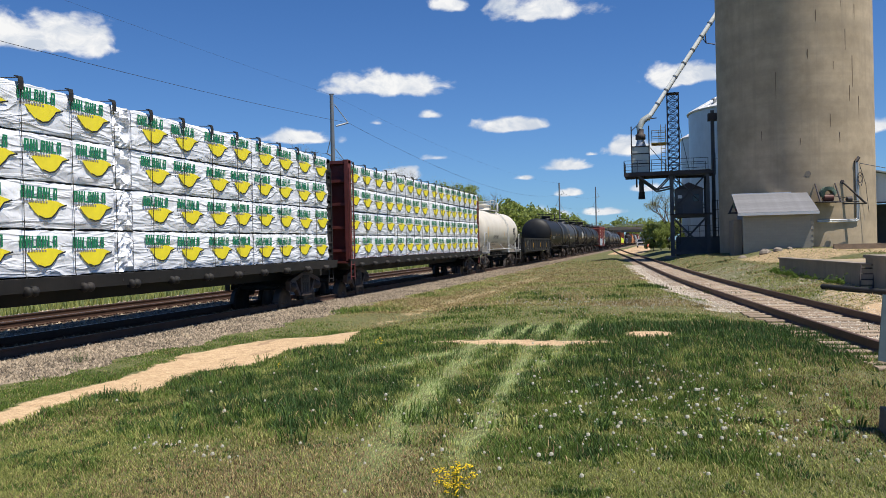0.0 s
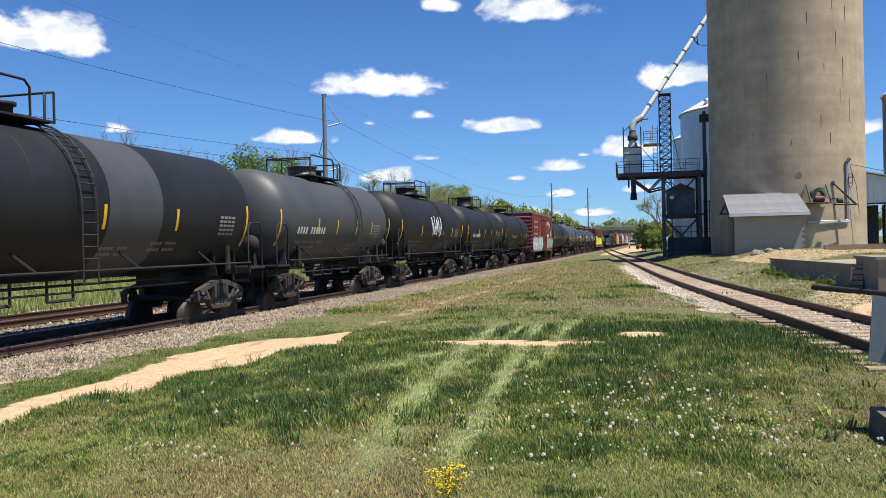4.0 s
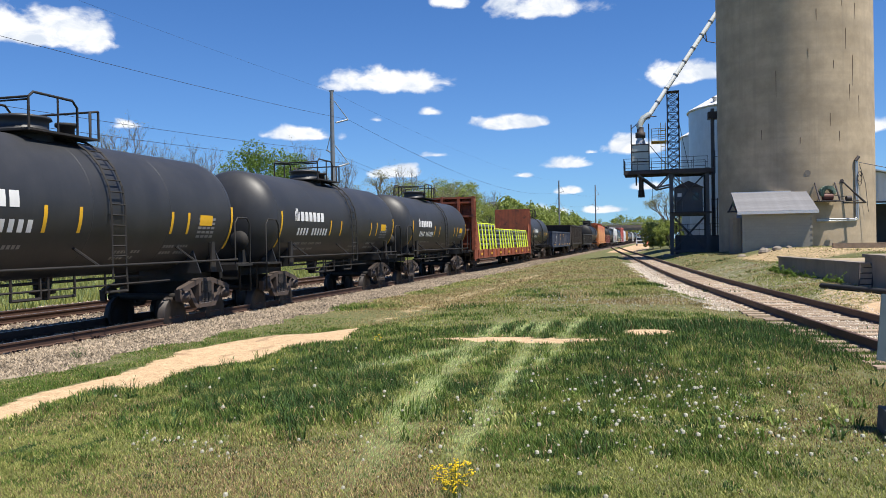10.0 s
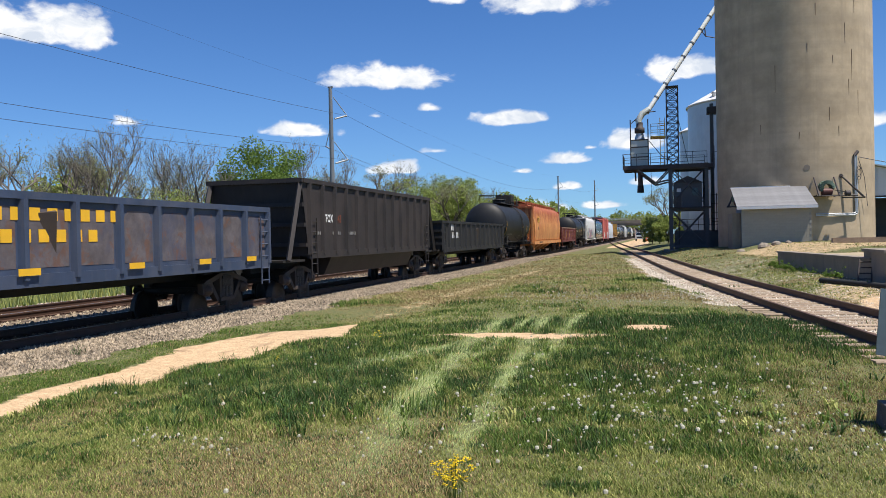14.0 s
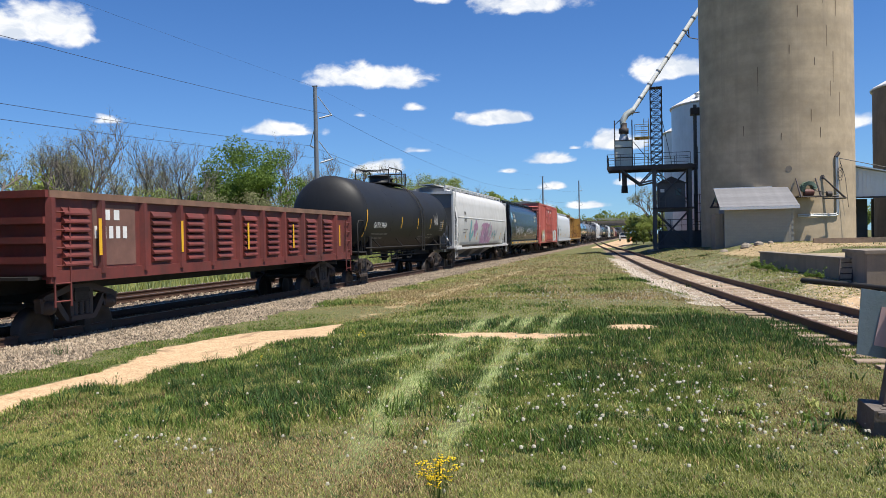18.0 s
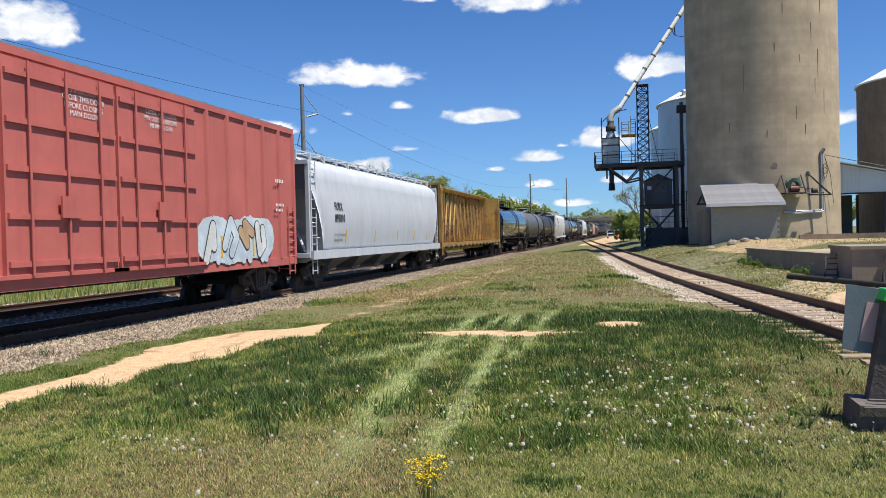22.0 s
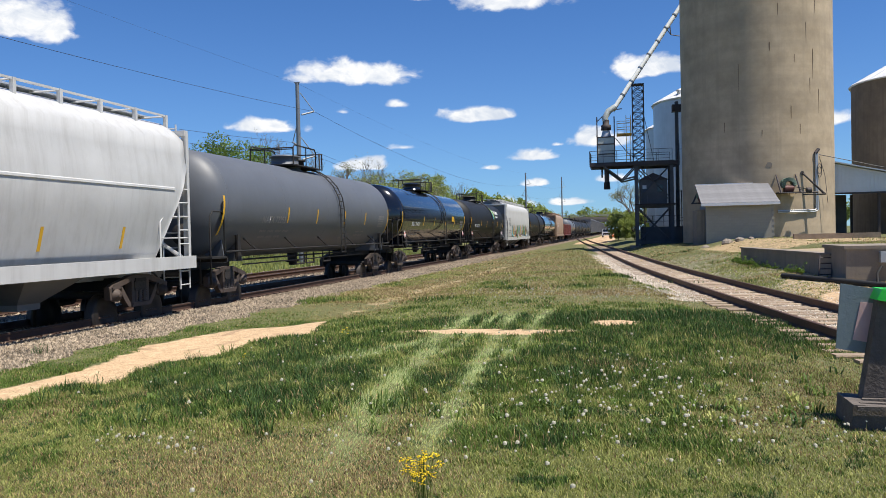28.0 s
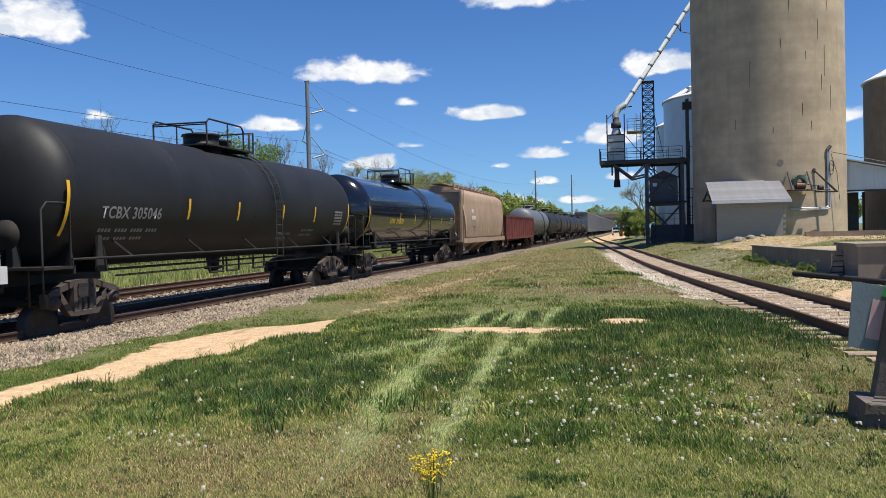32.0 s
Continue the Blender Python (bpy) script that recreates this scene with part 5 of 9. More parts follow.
def truck_meshes():
    bol = Mesh().box(-1.1, 1.1, -0.2, 0.2, 0.5, 0.78).tube((-0.95, -0.89, 0.457), (0.95, -0.89, 0.457), 0.085, 10).tube((-0.95, 0.89, 0.457), (0.95, 0.89, 0.457), 0.085, 10)
    bol.box(-0.7, 0.7, -0.62, -0.54, 0.36, 0.44).box(-0.7, 0.7, 0.54, 0.62, 0.36, 0.44)
    sf = Mesh()
    # cast frame: arched top chord, sloping tension members, bolster columns, spring seat, pedestal jaws
    for s in (-1, 1):
        sf.prism([(0.0, 0.86), (s * 0.34, 0.85), (s * 0.62, 0.77), (s * 0.98, 0.68), (s * 1.10, 0.60), (s * 1.06, 0.54), (s * 0.92, 0.59), (s * 0.62, 0.65), (s * 0.34, 0.72), (0.0, 0.73)], "x", -0.075, 0.075)
        sf.prism([(s * 0.80, 0.63), (s * 0.66, 0.63), (s * 0.36, 0.24), (s * 0.30, 0.16), (s * 0.42, 0.16), (s * 0.56, 0.30)], "x", -0.07, 0.07)
        sf.prism([(s * 0.34, 0.74), (s * 0.24, 0.74), (s * 0.23, 0.24), (s * 0.33, 0.24)], "x", -0.085, 0.085)
        sf.prism([(s * 1.12, 0.63), (s * 1.02, 0.63), (s * 1.03, 0.36), (s * 1.09, 0.36)], "x", -0.07, 0.07)
        sf.prism([(s * 0.76, 0.62), (s * 0.68, 0.60), (s * 0.70, 0.37), (s * 0.76, 0.37)], "x", -0.07, 0.07)
        sf.box(-0.10, 0.10, min(s * 0.74, s * 1.04), max(s * 0.74, s * 1.04), 0.585, 0.625)
    sf.prism([(-0.36, 0.16), (0.36, 0.16), (0.33, 0.25), (-0.33, 0.25)], "x", -0.12, 0.12)
    spr = Mesh()
    for x in (-0.05, 0.05):
        for y in (-0.17, 0, 0.17):
            prof = []
            for i in range(11):
                prof += [(0.255 + i * 0.027, 0.052 if i % 2 else 0.074)]
            spr.turned(prof, "z", 9, (x, y, 0))
    spr.box(-0.10, 0.10, -0.22, 0.22, 0.55, 0.70)
    cap = Mesh().turned([(-0.06, 0.14), (0.05, 0.14), (0.06, 0.105), (0.10, 0.105), (0.11, 0.05), (0.125, 0.045)], "x", 16)
    return bol.data("truck", M_STEEL_BLACK), sf.data("side_frame", M_FRAME_RUST), spr.data("spring_nest", M_SPRING), cap.data("bearing_cap", M_FRAME_RUST)


TRUCK_DATA, SIDE_DATA, SPRING_DATA, CAP_DATA = truck_meshes()


def add_truck(car, y, full=True):
    tr = part("truck", TRUCK_DATA, None, car, at=pose(0, y, 0))
    for s in (-1, 1):
        part("side_frame", SIDE_DATA, None, tr, at=pose(s * 1.0, 0, 0))
        if full:
            tagged(part("spring_nest", SPRING_DATA, None, tr, at=pose(s * 1.0, 0, 0)), kind="stuff")
        for yy in (-0.89, 0.89):
            part("wheel", WHEEL_DATA, None, tr, at=pose(s * 0.72, yy, 0, 0, 0, 0 if s < 0 else 180))
            if full and s > 0:
                part("bearing_cap", CAP_DATA, None, tr, at=pose(1.05, yy, 0.457))
    return tr


COUPLER_DATA = Mesh().box(-0.09, 0.09, -1.0, -0.1, 0.74, 0.93).prism([(-0.09, -0.3), (-0.2, -0.16), (-0.16, 0.0), (0.02, 0.03), (0.05, -0.08), (0.18, -0.02), (0.2, -0.14), (0.09, -0.3)], "z", 0.68, 1.0).data("coupler", M_STEEL_BLACK)
HOSE_DATA = Mesh().bars([(0.34, -0.5, 0.85), (0.36, -0.15, 0.62), (0.3, 0.0, 0.45)], 0.025, 6).data("air_hose", M_RUBBER)


def add_coupler(car, L):
    for s in (-1, 1):
        part("coupler", COUPLER_DATA, None, car, at=pose(0, s * L / 2, 0, 0, 0, 0 if s > 0 else 180))
        part("air_hose", HOSE_DATA, None, car, at=pose(0, s * L / 2, 0, 0, 0, 0 if s > 0 else 180))


def letters(m, x, y0, z0, n, w, h, gap=0.42, rng=None):
    """A run of plain bars, one for each character, on the camera side at x, starting at y0."""
    y = y0
    for i in range(n):
        m.box(x, x + 0.004, y, y + w * (1 - gap), z0, z0 + h)
        y += w
    return m


def ring_x(r, zc, z):
    """How far a barrel of radius r, centre height zc, stands out at height z."""
    return math.sqrt(max(r * r - (z - zc) ** 2, 0.0))


def curved_patch(m, r, zc, y0, y1, z0, z1, off=0.006, n=5):
    """A thin decal that follows the barrel on the camera side."""
    a0, a1 = math.asin(max(-1, min(1, (z0 - zc) / r))), math.asin(max(-1, min(1, (z1 - zc) / r)))
    b = len(m.v)
    for i in range(n + 1):
        a = a0 + (a1 - a0) * i / n
        for y in (y0, y1):
            m.v.append(((r + off) * math.cos(a), y, zc + (r + off) * math.sin(a)))
    for i in range(n):
        m.face((b + 2 * i, b + 2 * i + 1, b + 2 * i + 3, b + 2 * i + 2), True)
    return m




def ladder_on_barrel(r, zc, y, w=0.42, low=1.0, off=0.09):
    """Stringers and rungs that follow the barrel from its crown down the camera side."""
    m = Mesh()
    rr = r + off
    arc = [math.radians(a) for a in (82, 66, 50, 34, 17, 0)]
    for yy in (y - w / 2, y + w / 2):
        pts = [(rr * math.cos(a), yy, zc + rr * math.sin(a)) for a in arc] + [(rr, yy, low)]
        for p, q in zip(pts[:-1], pts[1:]):
            m.tube(p, q, 0.022, 4)
    for i in range(16):
        s = i / 15
        if s < 0.55:
            a = math.radians(80 - 80 * s / 0.55)
            p = (rr * math.cos(a), zc + rr * math.sin(a))
        else:
            p = (rr, zc - (zc - low - 0.05) * (s - 0.55) / 0.45)
        m.tube((p[0], y - w / 2, p[1]), (p[0], y + w / 2, p[1]), 0.014, 4)
    return m


def hoop(m, x, y0, y1, z0, z1, r=0.02):
    """A bent handrail hoop in the plane of the car side."""
    c = 0.14 if y1 > y0 else -0.14
    return m.bars([(x, y0, z0), (x, y0, z1 - 0.14), (x, y0 + c, z1), (x, y1 - c, z1), (x, y1, z1 - 0.14), (x, y1, z0)], r)


def lettering(car, r, zc, y, z, n, w, h, mat, label="", lines=()):
    """Car marks as plain bars, one a character, wrapped on the barrel."""
    m = Mesh()
    yy = y
    for i in range(n):
        if i != 4:
            curved_patch(m, r, zc, yy, yy + w * 0.56, z, z + h * 0.9, 0.005, 2)
        yy += w
    for dy, dz, length, hh in lines:
        steps = max(2, int(length / 0.11))
        for j in range(steps):
            if j % 5 != 4:
                curved_patch(m, r, zc, y + dy + j * 0.11, y + dy + j * 0.11 + 0.075, z + dz, z + dz + hh, 0.005, 1)
    return part("lettering", m, mat, car, label)


def text_mesh(text, size, mat, squeeze=0.82, weight=0.03):
    """Writing in the built-in font as a flat mesh: along +x, up +y, starting at the origin."""
    cu = bpy.data.curves.new("writing", "FONT")
    cu.body, cu.size, cu.offset, cu.resolution_u, cu.space_character = text, size, weight * size, 3, 1.08
    tmp = bpy.data.objects.new("writing", cu)
    me = bpy.data.meshes.new_from_object(tmp)
    bpy.data.objects.remove(tmp)
    me.materials.clear()
    me.materials.append(mat)
    for v in me.vertices:
        v.co.x *= squeeze
    return me


def barrel_text(car, text, size, mat, r, zc, y, z):
    """Painted writing that follows the barrel's camera side."""
    me = text_mesh(text, size * 1.12, mat, 0.98, 0.022)
    a0 = math.asin((z - zc) / r)
    for v in me.vertices:
        a = a0 + v.co.y / r
        v.co = ((r + 0.007) * math.cos(a), y + v.co.x, zc + (r + 0.007) * math.sin(a))
    return part("writing", me, None, car)


def side_text(car, text, size, mat, side, y, z, squeeze=0.82):
    """Painted writing on a side whose distance out at height z is side(z)."""
    me = text_mesh(text, size, mat, squeeze)
    for v in me.vertices:
        v.co = (side(z + v.co.y) + 0.008, y + v.co.x, z + v.co.y)
    return part("writing", me, None, car)


def tank_car(L, mat, label, r=1.50, zc=2.56, stripes=(-.44, -.2, -.06, .1, .24, .42), letter=M_LETTER, letter_at=-0.33, dome=0.42, walk_len=1.35,
             full=True, rail_mat=None, extra=None, big=0.2, bands=(), dim=True, ladder_y=1.25, long_deck=False, panel=True, placards=False, marks=""):
    car = thing("tank_car", label, "tank car", group="train cars")
    rail_mat = rail_mat or M_STEEL_BLACK
    half = L / 2
    e = half - 0.62
    hd = 0.74
    prof = [(-e, 0.02)]
    for i in range(1, 10):
        a = math.pi / 2 * i / 9
        prof.append((-e + hd * (1 - math.cos(a)), r * math.sin(a)))
    body = e - hd
    prof += [(-body + 0.15, r), (body - 0.15, r)]
    prof += [(-y, rr) for y, rr in reversed(prof[:10])]
    part("tank", Mesh().turned(prof, "y", 64, (0, 0, zc)), mat, car)
    if full and mat is not M_TANK[2]:
        for f in (-1, -0.5, 0, 0.5, 1):
            part("weld_seam", Mesh().turned([(f * body - 0.012, r - 0.02), (f * body - 0.010, r + 0.002), (f * body + 0.010, r + 0.002), (f * body + 0.012, r - 0.02)], "y", 48, (0, 0, zc)), mat, car)
    for s in (-1, 1):
        add_truck(car, s * (half - 2.05), full)
        flip = pose(0, 0, 0) if s > 0 else pose(0, 0, 0, 0, 0, 180)
        sill = Mesh().box(-0.32, 0.32, half - 3.6, half - 0.5, 0.78, 1.1).box(-0.55, 0.55, half - 0.52, half - 0.46, 0.7, 1.12)
        part("stub_sill", sill, M_STEEL_BLACK, car, at=flip)
        bottom = zc - r
        sad = Mesh()
        for yy in (-0.5, 0.5):
            c = half - 2.05 + yy
            ring = [(-1.25, 0.98), (1.25, 0.98)]
            for i in range(9):
                a = math.radians(-40 - 100 * i / 8)
                ring.append(((r + 0.01) * math.cos(a), zc + (r + 0.01) * math.sin(a)))
            sad.prism(ring, "y", c - 0.02, c + 0.02)
        part("saddle", sad, mat, car, at=flip)
        deck = Mesh().box(-1.48, 1.48, half - 1.25, half - 0.42, 1.1, 1.15).box(-1.48, 1.48, half - 1.27, half - 1.22, 1.0, 1.15)
        pl = part("end_platform", deck, rail_mat, car, at=flip)
        for x in (-1.42, 1.42):
            h = hoop(Mesh(), x, half - 1.22, half - 0.46, 1.15, 2.32)
            part("handrail", h, rail_mat, pl)
            step_ = Mesh().bars([(x, half - 0.46, 1.12), (x, half - 0.46, 0.45), (x - 0.3 * (1 if x > 0 else -1), half - 0.46, 0.45), (x - 0.3 * (1 if x > 0 else -1), half - 0.46, 1.1)], 0.018)
            part("sill_step", step_, rail_mat, pl)
        if full and s < 0:
            bw = Mesh().turned([(0.0, 0.02), (0.01, 0.28), (0.05, 0.28), (0.06, 0.02)], "y", 18, (-0.5, half - 0.7, 1.75))
            bw.box(-0.56, -0.44, half - 0.95, half - 0.72, 1.15, 1.9)
            part("brake_wheel", bw, M_STEEL_BLACK, pl)
            part("brake_cylinder", Mesh().turned([(0, 0.05), (0.02, 0.14), (0.45, 0.14), (0.52, 0.08), (0.7, 0.03)], "x", 16, (0.3, half - 1.0, 1.30)), M_STEEL_BLACK, car, at=flip)
        if full:
            br = Mesh().prism([(half - 2.30, 1.0), (half - 2.05, 1.0), (half - 2.12, 1.72), (half - 2.22, 1.72)], "x", 1.33, 1.37).tube((1.30, half - 2.17, 1.05), (1.30, half - 2.17, 1.7), 0.06, 8)
            part("saddle_post", br, rail_mat, car, at=(pose(0, 0, 0) if s > 0 else pose(0, -2 * (half - 2.17), 0)))
        if placards:
            pc = half - 1.72
            sh = pose(0, 0, 0) if s > 0 else pose(0, -2 * pc, 0)
            pl_ = part("placard", Mesh().prism([(pc - 0.19, 1.62), (pc, 1.81), (pc + 0.19, 1.62), (pc, 1.43)], "x", 1.42, 1.43), M_PLACARD, car, at=sh)
            part("placard_field", Mesh().prism([(pc - 0.15, 1.62), (pc, 1.77), (pc + 0.15, 1.62), (pc, 1.47)], "x", 1.43, 1.434), M_PLACARD_RED, pl_)
            part("placard_panel", Mesh().box(1.434, 1.437, pc - 0.11, pc + 0.11, 1.575, 1.665), M_PLACARD, pl_)
    add_coupler(car, L)
    for x in (-1.46, 1.46):
        part("side_rail", Mesh().tube((x, -half + 1.2, 1.27), (x, half - 1.2, 1.27), 0.028, 6), rail_mat, car)
    n = max(3, int((L - 5) / 2.3))
    for i in range(n):
        y = -half + 3.1 + (L - 6.2) * i / (n - 1)
        part("bracket", Mesh().tube((1.46, y, 1.27), (ring_x(r, zc, 1.62), y - 0.28, 1.62), 0.028, 5), rail_mat, car)
    if full:
        rig = Mesh()
        for y in (-1.6, -0.7, 0.9):
            rig.bars([(0.9, y, 1.1), (0.9, y, 0.72), (0.9, y + 0.7, 0.72), (0.9, y + 0.7, 1.1)], 0.025, 5)
        rig.tube((0.9, -half + 3.3, 0.86), (0.9, half - 3.3, 0.86), 0.022, 5).tube((0.5, -half + 3.3, 0.98), (0.5, half - 3.3, 0.98), 0.03, 5)
        part("brake_rigging", rig, M_STEEL_BLACK, car)
        part("bottom_outlet", Mesh().turned([(0.62, 0.12), (0.72, 0.14), (0.74, 0.24), (0.8, 0.24), (0.82, 0.16), (1.1, 0.2), (1.2, 0.45)], "z", 14, (0, 0.2, 0)), M_STEEL_BLACK, car)
    top = zc + r
    wl = walk_len
    part("top_platform", Mesh().box(-0.8, 0.8, -wl, wl, top + 0.01, top + 0.05), rail_mat, car)
    rails = Mesh()
    hgt = top + 0.70
    for x in (-0.78, 0.78):
        for y in (-wl, wl):
            rails.tube((x, y, top), (x, y, hgt - 0.1), 0.024, 6)
        rails.bars([(x, -wl, hgt - 0.1), (x, -wl + 0.12, hgt), (x, wl - 0.75, hgt), (x, wl - 0.62, hgt - 0.12), (x, wl - 0.62, top + 0.03)], 0.024)
        rails.bars([(x, wl - 0.25, top), (x, wl - 0.25, hgt - 0.15), (x, wl, hgt - 0.1)], 0.024)
        rails.tube((x, -0.2, top), (x, -0.2, hgt), 0.02, 6)
    rails.bars([(-0.78, -wl, hgt - 0.1), (0.78, -wl, hgt - 0.1)], 0.024).bars([(-0.78, wl, hgt - 0.1), (0.78, wl, hgt - 0.1)], 0.024)
    rails.bars([(0.78, -wl, top + 0.55), (-0.78, -wl, top + 0.55)], 0.018)
    part("railing", rails, rail_mat, car)
    part("dome", Mesh().turned([(top - 0.25, 0.55), (top + 0.10, 0.55), (top + 0.12, 0.48), (top + dome - 0.06, 0.48), (top + dome - 0.05, 0.54), (top + dome, 0.52), (top + dome + 0.04, 0.3), (top + dome + 0.05, 0.05)], "z", 24, (0, -0.25, 0)), mat, car)
    valve = Mesh().turned([(top - 0.1, 0.16), (top + 0.3, 0.16), (top + 0.31, 0.22), (top + 0.38, 0.22), (top + 0.4, 0.05)], "z", 12, (0.1, 0.85, 0))
    part("valve", valve, M_STEEL_BLACK, car)
    part("ladder", ladder_on_barrel(r, zc, ladder_y), rail_mat, car)
    if long_deck:
        part("running_board", Mesh().box(-0.5, 0.5, -half + 1.9, half - 1.9, top + 0.06, top + 0.10), rail_mat, car)
    for k, f in enumerate(stripes):
        m = Mesh()
        y = f * L
        tall = abs(f) > 0.36
        curved_patch(m, r, zc, y, y + 0.09, zc - (0.85 if tall else 0.5), zc + (0.18 if tall else -0.02), 0.006, 7)
        part("reflector", m, M_STRIPE, car, "yellow reflective stripe")
    for f, wd in bands:
        m = Mesh()
        m.turned([(f * L - wd, r + 0.004), (f * L + wd, r + 0.004)], "y", 48, (0, 0, zc))
        part("patch", m, M_TANK[5], car)
    if marks:
        barrel_text(car, marks, big * 1.28, letter, r, zc, letter_at * L, zc - 0.5)
    elif letter:
        lettering(car, r, zc, letter_at * L, zc - 0.5, 11, big, big * 1.15, letter)
    if dim:
        lettering(car, r, zc, letter_at * L + 0.05, zc - 0.78, 0, 0.1, 0.1, M_LETTER_DIM, "", ((0, 0, 2.2, 0.07), (0.1, -0.16, 1.7, 0.06)))
        lettering(car, r, zc, 0.20 * L, zc - 0.8, 0, 0.1, 0.1, M_LETTER_DIM, "", ((0, 0, 1.1, 0.06), (0, -0.14, 1.0, 0.06), (-1.6, -0.1, 0.9, 0.06), (-1.6, -0.22, 0.8, 0.06)))
    if panel:
        m = Mesh()
        for j in range(5):
            for i in range(4):
                y = L * 0.5 - 2.75 + i * 0.19
                curved_patch(m, r, zc, y, y + 0.15, zc - 0.58 + j * 0.1, zc - 0.52 + j * 0.1, 0.005, 1)
        part("data_panel", m, M_LETTER_DIM, car)
    if extra:
        extra(car, r, zc, L)
    return car


def logo_procor(car, r, zc, L):
    """White maker's block and mark above the number, yellow panel near the end."""
    m = Mesh()
    y = -0.31 * L
    for i in range(6):
        curved_patch(m, r, zc, y + 0.42 + i * 0.30, y + 0.42 + i * 0.30 + 0.22, zc - 0.08, zc + 0.20, 0.006, 2)
    part("maker_mark", m, M_LETTER, car, "white block lettering shape")
    w = Mesh()
    for k in range(4):
        a = y + 0.02 + k * 0.085
        curved_patch(w, r, zc, a, a + 0.05, zc - 0.08, zc + 0.20 + 0.1 * math.sin(k * 1.1), 0.006, 2)
    part("maker_symbol", w, M_LETTER, car)
    p = Mesh()
    curved_patch(p, r, zc, 0.29 * L, 0.29 * L + 0.55, zc - 0.3, zc - 0.06, 0.006, 3)
    part("warning_panel", p, M_STRIPE, car, "yellow warning panel")


def logo_energy(car, r, zc, L):
    """Blue and green disc with white lettering bars."""
    y = 0.135 * L
    for k, mt in enumerate((plain("logo_blue", (0.02, 0.25, 0.55), 0.5), plain("logo_green", (0.35, 0.60, 0.08), 0.5))):
        m = Mesh()
        for j in range(6):
            zz = zc + 0.15 + j * 0.15
            w = 0.42 * math.sqrt(max(0.05, 1 - ((j - 2.5) / 3.0) ** 2))
            curved_patch(m, r, zc, y - w if k == 0 else y + 0.04, y if k == 0 else y + w, zz, zz + 0.15, 0.006, 2)
        part("logo_half", m, mt, car)
    t = Mesh()
    for i in range(7):
        curved_patch(t, r, zc, y + 0.75 + i * 0.30, y + 0.75 + i * 0.30 + 0.2, zc + 0.55, zc + (0.9 if i == 0 else 0.82), 0.006, 2)
    for i in range(6):
        curved_patch(t, r, zc, y + 0.95 + i * 0.2, y + 0.95 + i * 0.2 + 0.12, zc + 0.28, zc + 0.42, 0.006, 2)
    part("logo_lettering", t, M_LETTER, car)


def scrawl(at, count, seed, mat, size=0.5):
    """A loose spray-painted tag: thin strokes, kept as plain loops."""
    def draw(car, r, zc, L):
        rng = random.Random(seed)
        m = Mesh()
        y = at * L
        for i in range(count):
            yy = y + i * size * 0.55
            pts = [(yy + rng.uniform(-.2, .3) * size, zc - 0.05 + rng.uniform(-.7, .9) * size) for _ in range(5)]
            for (a, b), (c, d) in zip(pts[:-1], pts[1:]):
                for k in range(6):
                    f, g = k / 6, (k + 1) / 6
                    z0, z1 = b + (d - b) * f, b + (d - b) * g
                    ya, yb = a + (c - a) * f, a + (c - a) * g
                    x0, x1 = ring_x(r + 0.008, zc, z0), ring_x(r + 0.008, zc, z1)
                    m.tube((x0, ya, z0), (x1, yb, z1), 0.018, 4)
        part("spray_tag", m, mat, car, "spray-painted tag")
    return draw


def side_ladder(x, y, z0, z1, n, w=0.42, facing="x"):
    m = Mesh()
    for s in (-1, 1):
        p = (x, y + s * w / 2, z0) if facing == "x" else (x + s * w / 2, y, z0)
        m.tube(p, (p[0], p[1], z1), 0.022, 5)
    for i in range(n):
        z = z0 + 0.1 + (z1 - z0 - 0.2) * i / (n - 1)
        if facing == "x":
            m.tube((x, y - w / 2, z), (x, y + w / 2, z), 0.016, 5)
        else:
            m.tube((x - w / 2, y, z), (x + w / 2, y, z), 0.016, 5)
    return m


def flat_marks(car, x, rows, mat, label=""):
    """Marks on a flat side: rows of (y, z, number of characters, width, height) as plain bars."""
    m = Mesh()
    for y, z, n, w, h in rows:
        letters(m, x, y, z, n, w, h)
    return part("lettering", m, mat, car, label)


SPRAY_DARK = plain("spray_black", (0.025, 0.025, 0.03), 0.7)
SPRAY = {n_: surface("spray_" + n_, c_, 0.6, 0.0, 0.25, 2.2, 20, 0.02, dirt=tuple(0.6 * q for q in c_), dirt_amount=0.5) for n_, c_ in (
    ("white", (0.62, 0.63, 0.62)), ("pale_blue", (0.36, 0.47, 0.60)), ("tan", (0.46, 0.31, 0.18)), ("teal", (0.16, 0.42, 0.43)), ("pink", (0.42, 0.24, 0.36)),
    ("mauve", (0.30, 0.19, 0.30)), ("orange", (0.70, 0.40, 0.06)), ("green", (0.16, 0.36, 0.12)), ("rust", (0.50, 0.17, 0.05)), ("grey", (0.40, 0.43, 0.46)), ("cloud", (0.52, 0.60, 0.66)))}


